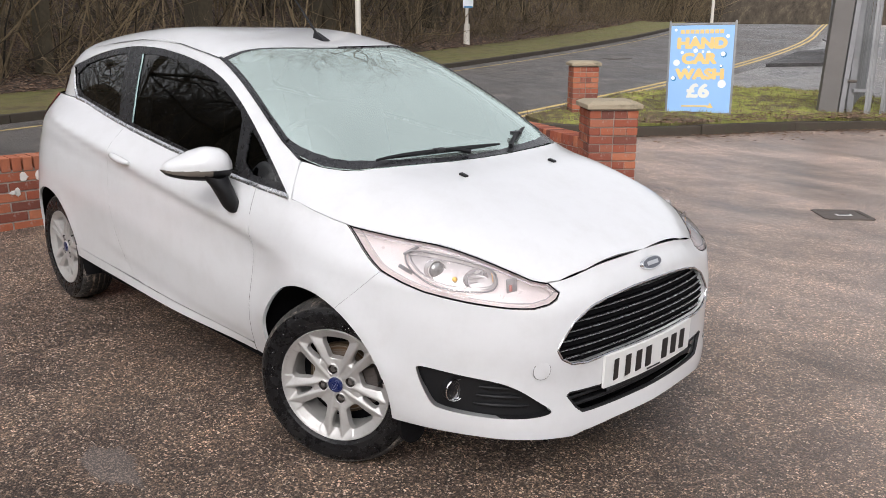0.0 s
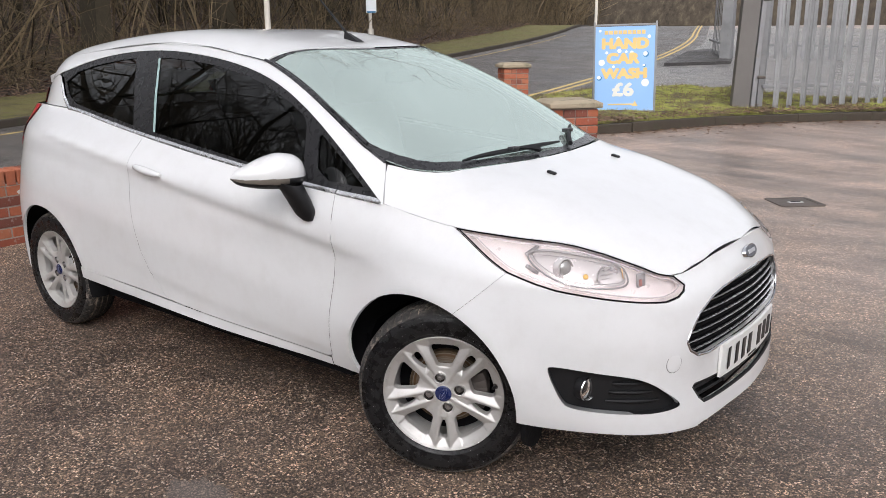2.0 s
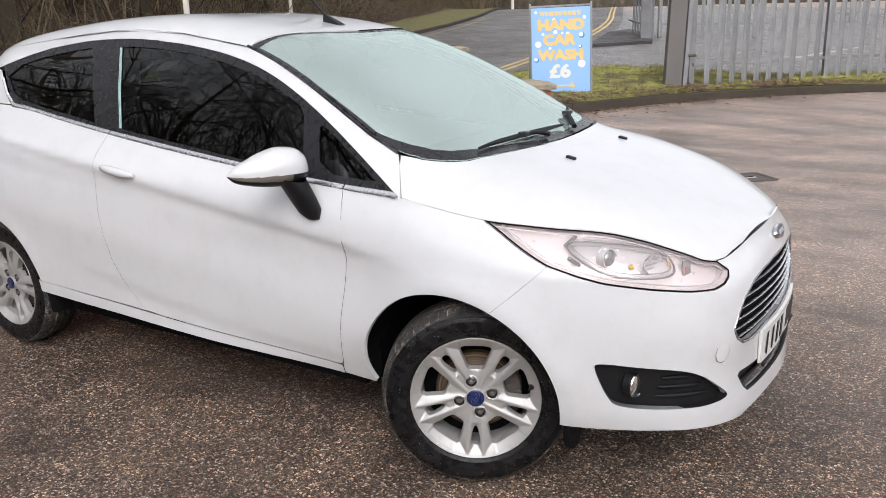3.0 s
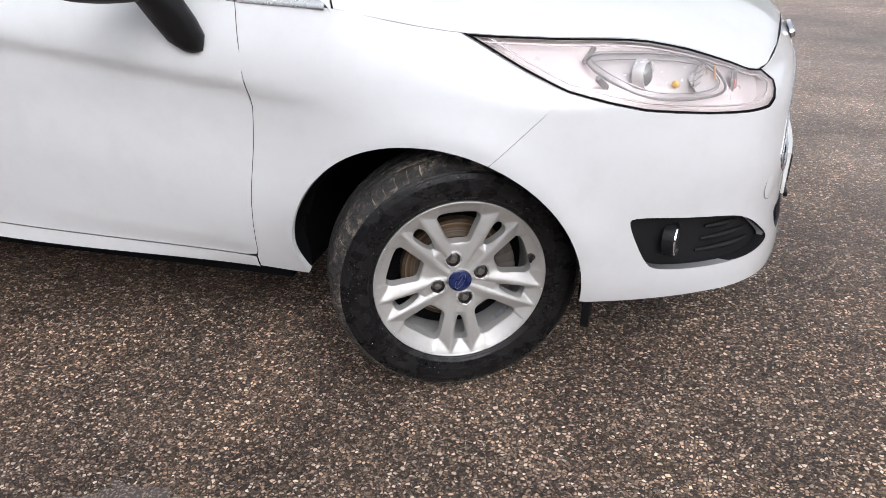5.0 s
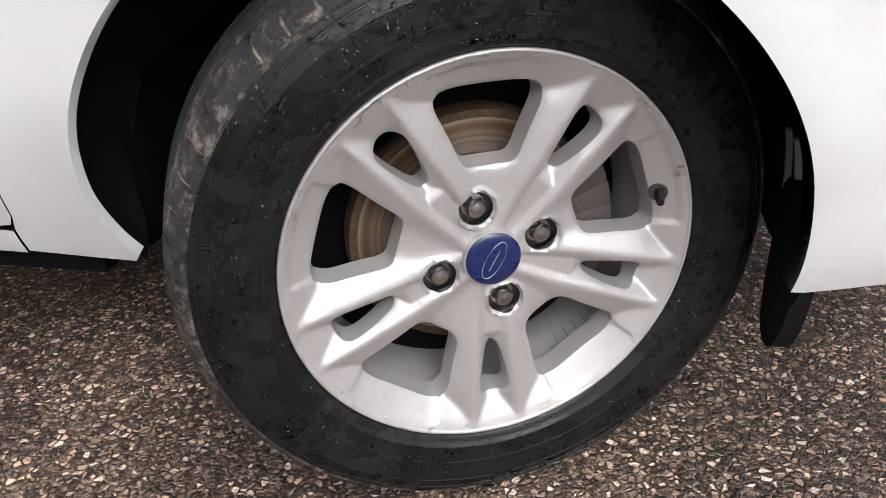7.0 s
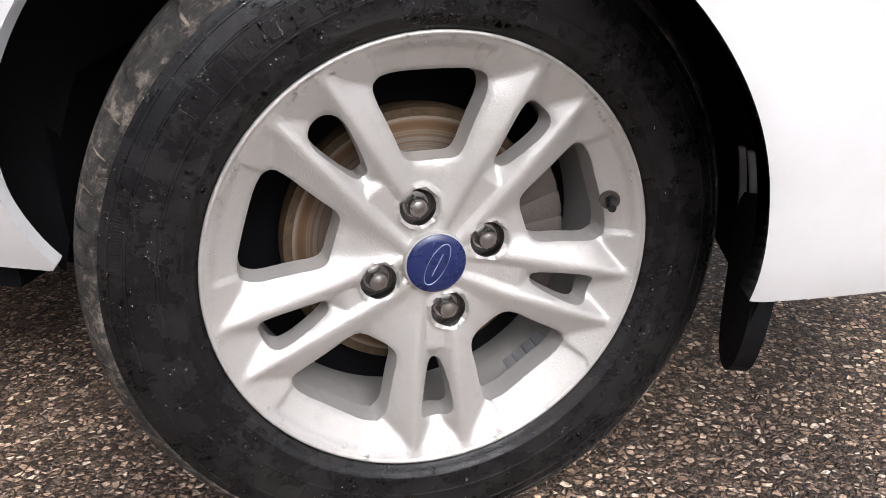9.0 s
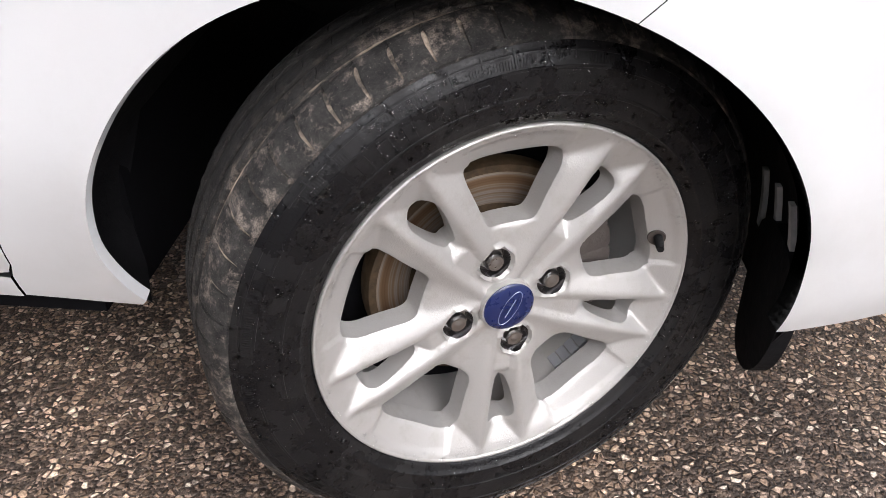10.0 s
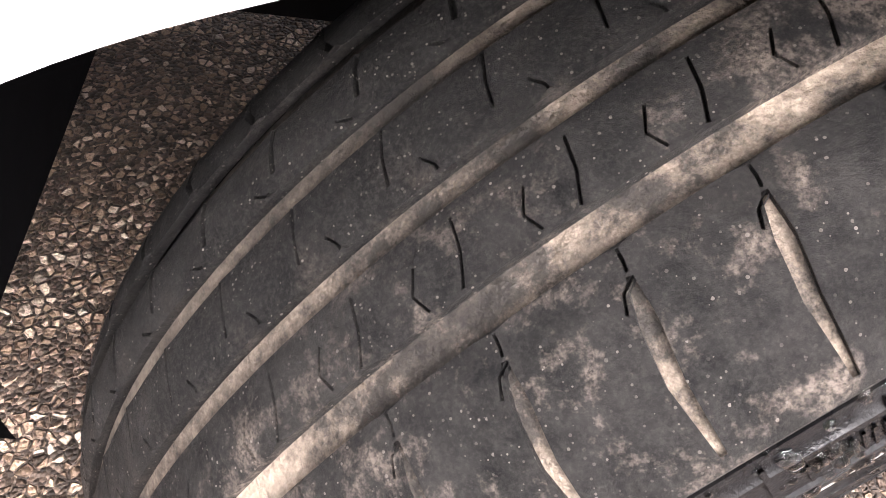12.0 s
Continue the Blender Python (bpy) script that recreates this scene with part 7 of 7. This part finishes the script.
def fence(name, a, b, high, pitch, wide, label, lift=0.10, rails=True, skip=0):
    f = thing(name, label, "fence", (a[0], a[1], ground_z(*a) + lift), group="palisade fencing")
    L, yaw = math.dist(a, b), math.atan2(b[1] - a[1], b[0] - a[0])
    f.rotation_euler[2] = yaw
    rise = (ground_z(*b) - ground_z(*a)) / L
    me = pale_mesh(high, wide)
    rnd = random.Random(int(L * 10))
    for i in range(skip, int(L / pitch)):
        ob = new("pale", me)
        ob.parent = f
        ob.matrix_basis = pose(i * pitch, 0, i * pitch * rise - 0.02, rnd.uniform(-0.5, 0.5), rnd.uniform(-0.6, 0.6), rnd.uniform(-3, 3))
    for z in (0.35, high - 0.45):
        bm = bmesh.new()
        box(bm, (L, 0.05, 0.05), pose(L / 2, 0.045, z + rise * L / 2, 0, -math.degrees(math.atan(rise)), 0), 0.004)
        part("rail", bm, M["galv"], f)
    for i in range(int(L / 2.75) + 1):
        bm = bmesh.new()
        box(bm, (0.10, 0.06, high), pose(min(L, i * 2.75), 0.10, high / 2 + rise * i * 2.75 - 0.05), 0.004)
        part("post", bm, M["galv"], f)
    return f


fence("palisade_fence", (-2.35, 10.35), (3.2, 17.6), 2.2, 0.245, 0.105, "galvanised steel palisade fence behind the kerb", skip=1)
gate = fence("palisade_gate", (-2.42, 10.45), (-3.3, 13.6), 2.2, 0.20, 0.105, "galvanised palisade gate leaf standing open", lift=0.06)
M["post"] = plain("weathered_steel", (0.15, 0.14, 0.13), 0.55, 0.2, 0.35, 8)
gp = thing("gate_post", "broad weathered steel gate post", "post", (-2.62, 10.2, ground_z(-2.62, 10.2) + 0.08))
gp.rotation_euler[2] = radians(38)
bm = bmesh.new()
box(bm, (0.27, 0.12, 2.3), pose(0.0, 0, 1.15, 0, 2.0, 0), 0.008)
part("post_body", bm, M["post"], gp, "weathered grey-brown steel post")
bm = bmesh.new()
box(bm, (0.07, 0.10, 2.25), pose(0.185, -0.02, 1.12, 0, 2.0, 0), 0.004)
part("post_flange", bm, M["galv"], gp)
for z in (0.5, 1.65):
    bm = bmesh.new()
    rod(bm, (0.18, -0.08, z), (0.30, -0.08, z), 0.02)
    part("hinge_bolt", bm, M["iron"], gp)
fence("palisade_fence", (-6.55, 20.7), (-7.85, 23.0), 2.2, 0.245, 0.105, "galvanised steel palisade fence across the side road", lift=0.1)
fence("palisade_fence", (-6.3, 21.1), (-3.5, 22.7), 2.2, 0.245, 0.105, "galvanised steel palisade gate across the yard", lift=0.1)
gp2 = thing("gate_post", "grey steel gate post across the side road", "post", (-6.5, 20.55, ground_z(-6.5, 20.55)))
bm = bmesh.new()
box(bm, (0.3, 0.25, 2.4), pose(0, 0, 1.2), 0.01)
part("post_body", bm, M["galv"], gp2)
fence("palisade_fence", (-3.2, 33.0), (14.0, 33.0), 2.2, 0.30, 0.12, "galvanised palisade fence far across the yard", lift=0.0)
def yard_end(y):
    return float(np.interp(y, [7.5, 8.9, 10.1, 11.0, 11.85, 13.2, 15.2, 16.0], [-3.5, -2.9, -2.1, -1.3, -0.4, 1.1, 3.7, 45.0]))


yard = sheet("yard", lambda y: list(np.linspace(near_edge(y) + 0.43, yard_end(y), 16)), list(np.linspace(7.5, 16, 18)) + [18, 20, 24, 28, 33, 40, 50, 70], M["yard"], 0.005, "damp grey asphalt of the yard beyond the fence", "ground")
path_edge = [(-7.1, 17.66), (-6.06, 19.68), (-6.72, 21.77), (-8.35, 24.31), (-8.49, 22.79)]
pts, tris, rings = fill(path_edge, [], 0.5)
vs = [(x, y, ground_z(x, y) + 0.09) for x, y in pts]
b0, l = len(vs), len(rings[0])
vs += [(pts[i][0], pts[i][1], ground_z(*pts[i]) - 0.05) for i in rings[0]]
tagged(solid("pavement", vs, list(tris) + [(rings[0][i], rings[0][(i + 1) % l], b0 + (i + 1) % l, b0 + i) for i in range(l)], M["path"], None), "dark asphalt pavement corner across the side road", "pavement", kind="structure")
# markings in the yard beyond the fence
for k in range(5):
    ob = sheet("white_line", lambda y, k=k: [-2.6 + k * 2.5 + (y - 15) * 0.25, -2.5 + k * 2.5 + (y - 15) * 0.25], list(np.linspace(16.5, 21.5, 8)), M["white_line"], 0.011, "white parking line in the yard", "road marking")

# ---- poles ----
M["cream"] = plain("cream_painted_steel", (0.62, 0.58, 0.52), 0.5, 0, 0.1, 10)


def pole(x, y, r, h, label, panel=None, sleeve=None):
    p = thing("pole", label, "pole", (x, y, ground_z(x, y) + 0.08))
    bm = bmesh.new()
    rod(bm, (0, 0, -0.05), (0, 0, h), r, r * 0.9, 14)
    part("shaft", bm, M["cream"], p)
    if sleeve:
        bm = bmesh.new()
        rod(bm, (0, 0, -0.05), (0, 0, sleeve), r * 1.9, r * 1.7, 14)
        part("sleeve", bm, M["cream"], p)
    if panel:
        bm = bmesh.new()
        box(bm, (0.03, 0.30, 0.62), pose(0.05, 0, panel + 0.31, 0, 0, -42), 0.01)
        b = part("timetable_case", bm, M["sign_white"], p, "white notice case")
        bm = bmesh.new()
        box(bm, (0.034, 0.26, 0.05), pose(0.05, 0, panel + 0.03, 0, 0, -42), 0.005)
        part("case_foot", bm, M["sign_deep"], b)


pole(-12.25, 8.95, 0.062, 7.0, "tall cream-painted lamp column on the verge")
pole(-15.2, 15.3, 0.05, 3.0, "cream stop pole with a white notice case", 1.06, 0.62)
pole(-22.6, 43.5, 0.09, 6.0, "cream-painted lamp column far up the road")


# ---- woods and trees ----
def bark_material(name, a, b):
    n = Nodes(name)
    isl = n.put("NewGeometry")
    col = n.mix(isl.outputs["Random Per Island"], a, b)
    col = n.mix(n.math("MULTIPLY", n.noise(14, 5), 0.7), col, tuple(c * 0.5 for c in a))
    n.set(Base=col, Roughness=0.9)
    n.bump(n.noise(40, 4), 0.01)
    return n.m


M["bark"] = bark_material("bare_bark", (0.010, 0.008, 0.005), (0.15, 0.118, 0.070))
M["stem"] = bark_material("thicket_stems", (0.008, 0.006, 0.004), (0.36, 0.265, 0.15))
M["leaf"] = bark_material("fallen_leaves", (0.10, 0.050, 0.030), (0.36, 0.23, 0.14))


class Twigs:
    """Collects tapered three-sided branches into one mesh."""

    def __init__(self, seed):
        self.v, self.f, self.r = [], [], random.Random(seed)

    def limb(self, p, d, length, r, depth, bend=0.25, kids=(3, 5), segs=4, droop=0.0):
        rnd, sides = self.r, 5 if r > 0.03 else 3
        pts, p, d = [p.copy()], p.copy(), d.normalized()
        for _ in range(segs):
            d = (d + Vector((rnd.gauss(0, bend), rnd.gauss(0, bend), rnd.gauss(0, bend * 0.7) - droop))).normalized()
            p = p + d * (length / segs)
            pts.append(p.copy())
        b = len(self.v)
        for i, q in enumerate(pts):
            dd = (pts[min(i + 1, segs)] - pts[max(i - 1, 0)]).normalized()
            u = dd.orthogonal().normalized()
            w = dd.cross(u)
            rr = r * (1 - 0.72 * i / segs)
            for k in range(sides):
                a = 2 * math.pi * k / sides
                self.v.append(tuple(q + u * rr * math.cos(a) + w * rr * math.sin(a)))
        for i in range(segs):
            for k in range(sides):
                l = (k + 1) % sides
                self.f.append((b + i * sides + k, b + i * sides + l, b + (i + 1) * sides + l, b + (i + 1) * sides + k))
        if depth > 0:
            for _ in range(rnd.randint(*kids)):
                i = rnd.randint(1, segs)
                q = pts[i]
                base = (pts[i] - pts[i - 1]).normalized()
                side = Vector((rnd.gauss(0, 1), rnd.gauss(0, 1), rnd.gauss(0.35, 0.6))).normalized()
                self.limb(q, base * 0.6 + side * 0.8, length * rnd.uniform(0.45, 0.72), max(0.003, r * 0.5 * (1 - 0.4 * i / segs)), depth - 1, bend, kids, max(2, segs - 1), droop)

    def done(self, name, material, parent=None, label=""):
        return solid(name, self.v, self.f, material, parent, label, 60)


def bare_tree(x, y, h, r, seed, label, kids=(4, 6), depth=3):
    t = thing("bare_tree", label, "tree", (x, y, ground_z(x, y)), group="bare winter trees")
    a = Twigs(seed)
    rnd = a.r
    p, d = Vector((0, 0, -0.2)), Vector((rnd.gauss(0, 0.08), rnd.gauss(0, 0.08), 1))
    a.limb(p, d, h * 0.75, r, 0, 0.06, segs=7)
    spine = [Vector(a.v[i * (5 if r > 0.03 else 3)]) for i in range(8)]
    a.done("trunk", M["bark"], t)
    c = Twigs(seed + 500)
    for i in range(2, 8):
        for _ in range(2 if i < 7 else 3):
            g = rnd.uniform(0, 6.28)
            c.limb(spine[i], Vector((math.cos(g), math.sin(g), rnd.uniform(0.2, 1.0))), h * rnd.uniform(0.28, 0.45), r * 0.42 * (1 - 0.08 * i), depth, 0.2, kids)
    c.done("crown", M["bark"], t)
    return t


def thicket(name, n, place, seed, label, hmin, hmax, material, depth=1, kids=(3, 5), r=0.012, spread=0.35):
    c = Twigs(seed)
    for _ in range(n):
        x, y = place(c.r)
        base = Vector((x, y, ground_z(x, y)))
        for _ in range(c.r.randint(3, 5)):
            d = Vector((c.r.gauss(0, spread), c.r.gauss(0, spread), 1))
            c.limb(base + Vector((c.r.gauss(0, 0.12), c.r.gauss(0, 0.12), 0)), d, c.r.uniform(hmin, hmax), r * c.r.uniform(0.6, 1.5), depth, 0.16, kids, 4)
    ob = c.done(name, material)
    return tagged(ob, label, "undergrowth", kind="stuff")


def along(y0, y1, d0, d1):
    def f(rnd):
        y = y0 + (y1 - y0) * rnd.random() ** 1.2
        return wood_edge(y) - rnd.uniform(d0, d1), y
    return f


thicket("bramble_edge", 520, along(-8, 50, 0.2, 1.6), 31, "tangled dead brambles along the verge", 0.35, 1.1, M["stem"], 1, (3, 5), 0.006, 0.6)
thicket("bare_undergrowth", 560, along(-12, 60, 0.9, 7.0), 32, "dense bare winter undergrowth of a wood", 1.6, 3.6, M["stem"], 1, (4, 6), 0.016)
thicket("bare_undergrowth", 420, along(-25, 80, 4, 16), 33, "dense bare winter undergrowth of a wood", 2.5, 5.0, M["bark"], 1, (4, 7), 0.024)
thicket("bare_undergrowth", 240, lambda r: (lambda y: (wood_edge(y) - r.uniform(0.5, 14), y))(r.uniform(45, 100)), 34, "tall bare undergrowth far up the road", 3.5, 8.0, M["stem"], 1, (4, 6), 0.045)
rnd = random.Random(77)
for k in range(22):
    y = -9 + 68 * (k + rnd.random() * 0.7) / 22
    bare_tree(wood_edge(y) - rnd.uniform(1.5, 6.5), y, rnd.uniform(10, 16), rnd.uniform(0.09, 0.20), 900 + k, "tall bare winter tree in the roadside wood", (4, 6), 2)
# the tallest trees, whose crowns show in the windscreen
for k, (x, y, h) in enumerate(((-14.8, 6.5, 12.5), (-15.5, 10.5, 13.5), (-17.5, 16.0, 15), (-14.5, 1.5, 13))):
    bare_tree(x, y, h, 0.34, 840 + k, "very tall bare winter tree in the roadside wood", (5, 7), 3)
bare_tree(-12.9, 2.6, 12, 0.17, 871, "slim pale-barked tree at the edge of the wood", (4, 6), 2)
thicket("hazel_stems", 5, lambda r: (-12.7 + r.gauss(0, 0.25), 1.75 + r.gauss(0, 0.3)), 41, "clump of straight pale hazel stems", 2.4, 4.2, M["stem"], 1, (2, 3), 0.024, 0.16)
litter = Twigs(45)
for _ in range(230):
    y = litter.r.uniform(-6, 26)
    x = wood_edge(y) - litter.r.uniform(0.1, 3.2)
    g = litter.r.uniform(0, 6.28)
    litter.limb(Vector((x, y, ground_z(x, y) + litter.r.uniform(0.12, 0.5))), Vector((math.cos(g), math.sin(g), litter.r.uniform(-0.15, 0.35))), litter.r.uniform(0.6, 2.2), litter.r.uniform(0.008, 0.020), 1, 0.18, (1, 3), 4)
tagged(litter.done("fallen_branches", M["stem"]), "dead branches lying tangled on the bank", "branches", kind="stuff")
# leaves lying on the bank, the verge and along the kerb
def leaves(name, n, place, seed, label, size):
    r = random.Random(seed)
    vs, fs = [], []
    for _ in range(n):
        x, y, z = place(r)
        a, s = r.uniform(0, 6.28), size * r.uniform(0.5, 1.3)
        tilt = [r.uniform(-0.4, 0.4) * s for _ in range(4)]
        b = len(vs)
        for k, (u, v) in enumerate(((1, 0), (0.1, 0.55), (-1, 0), (0.1, -0.55))):
            vs.append((x + s * (u * math.cos(a) - v * math.sin(a)), y + s * (u * math.sin(a) + v * math.cos(a)), z + abs(tilt[k]) + 0.004))
        fs += [(b, b + 1, b + 2), (b, b + 2, b + 3)]
    ob = solid(name, vs, fs, M["leaf"])
    return tagged(ob, label, "leaves", kind="stuff")


def bank_spot(r):
    y = r.uniform(-10, 40)
    x = wood_edge(y) - r.uniform(-0.5, 5) * r.random()
    return x, y, ground_z(x, y) + 0.12


def kerb_spot(r):
    i = r.randrange(2, len(LOT_KERB) - 2)
    (x0, y0), (x1, y1) = LOT_KERB[i], LOT_KERB[i + 1]
    t, d = r.random(), r.gauss(0, 0.35)
    x, y = x0 + (x1 - x0) * t - abs(d) * (-1 if r.random() < 0.3 else 1) * 0.8, y0 + (y1 - y0) * t + (d if r.random() < 0.3 else abs(d)) * 0.6
    inside = (x - x0) * (y1 - y0) - (y - y0) * (x1 - x0) < 0
    return x, y, ground_z(x, y) + (0.15 if inside else 0.002)


def lot_spot(r):
    x, y = r.uniform(-4, 3), r.uniform(-4, 9)
    return x, y, ground_z(x, y) + 0.002


leaves("fallen_leaves", 9000, bank_spot, 51, "brown fallen leaves on the bank", 0.05)
leaves("fallen_leaves", 3600, kerb_spot, 52, "dead leaves gathered along the kerb", 0.035)
leaves("fallen_leaves", 60, lot_spot, 53, "a few dead leaves on the asphalt", 0.018)
# trees and hedge on the near side of the car park, seen in the glass
for k, (x, y, h) in enumerate(((-5.5, -10.5, 10), (-1.5, -12.5, 11), (3.0, -12.0, 9.5), (-9.5, -11.5, 11), (-14.0, -12.0, 11), (-19.0, -13.0, 12), (7.5, -14.0, 10), (11.0, -5.0, 9), (12.0, 2.5, 9))):
    bare_tree(x, y, h, 0.17, 700 + k, "large bare tree beyond the car park", (5, 7), 3)
thicket("hedge_behind", 520, lambda r: (r.uniform(-34, 24), -11.0 - 7 * r.random()), 61, "dense bare hedge beyond the car park", 1.8, 4.2, M["bark"], 1, (5, 7), 0.020)


thicket("hedge_behind", 110, lambda r: (r.uniform(-36, -5), -11.5 - 7 * r.random()), 62, "tall bare hedge beyond the car park", 4.0, 8.5, M["bark"], 1, (5, 7), 0.032, 0.22)


# far woods that close the horizon
def far_wood():
    vs, fs, n = [], [], 120
    r = random.Random(8)
    for i in range(n):
        a = 2 * math.pi * i / n
        d = 95 + 10 * math.sin(3 * a)
        x, y = d * math.cos(a) - 5, d * math.sin(a) + 10
        g = ground_z(x, y) - 2
        for z, back in ((0, 0), (4, 2), (8 + r.uniform(-1, 1), 5), (11 + r.uniform(-2.5, 2.5), 8)):
            vs.append((x + back * math.cos(a), y + back * math.sin(a), g + z))
    for i in range(n):
        j = (i + 1) % n
        for k in range(3):
            fs.append((4 * i + k, 4 * j + k, 4 * j + k + 1, 4 * i + k + 1))
    ob = solid("backdrop_wood", vs, fs, M["far"], None, "", 80)
    return tagged(ob, "distant bare brown woodland", "backdrop", kind="structure")


_n = Nodes("distant_wood")
_s = _n.put("Mapping", Vector=_n.where(), Scale=(1, 1, 0.15))
M["far"] = _n.set(Base=_n.ramp(_n.noise(1.2, 8, 0.75, _s.outputs[0]), [(0.3, (0.014, 0.011, 0.008)), (0.55, (0.060, 0.047, 0.032)), (0.75, (0.14, 0.115, 0.080))]), Roughness=1.0)
far_wood()
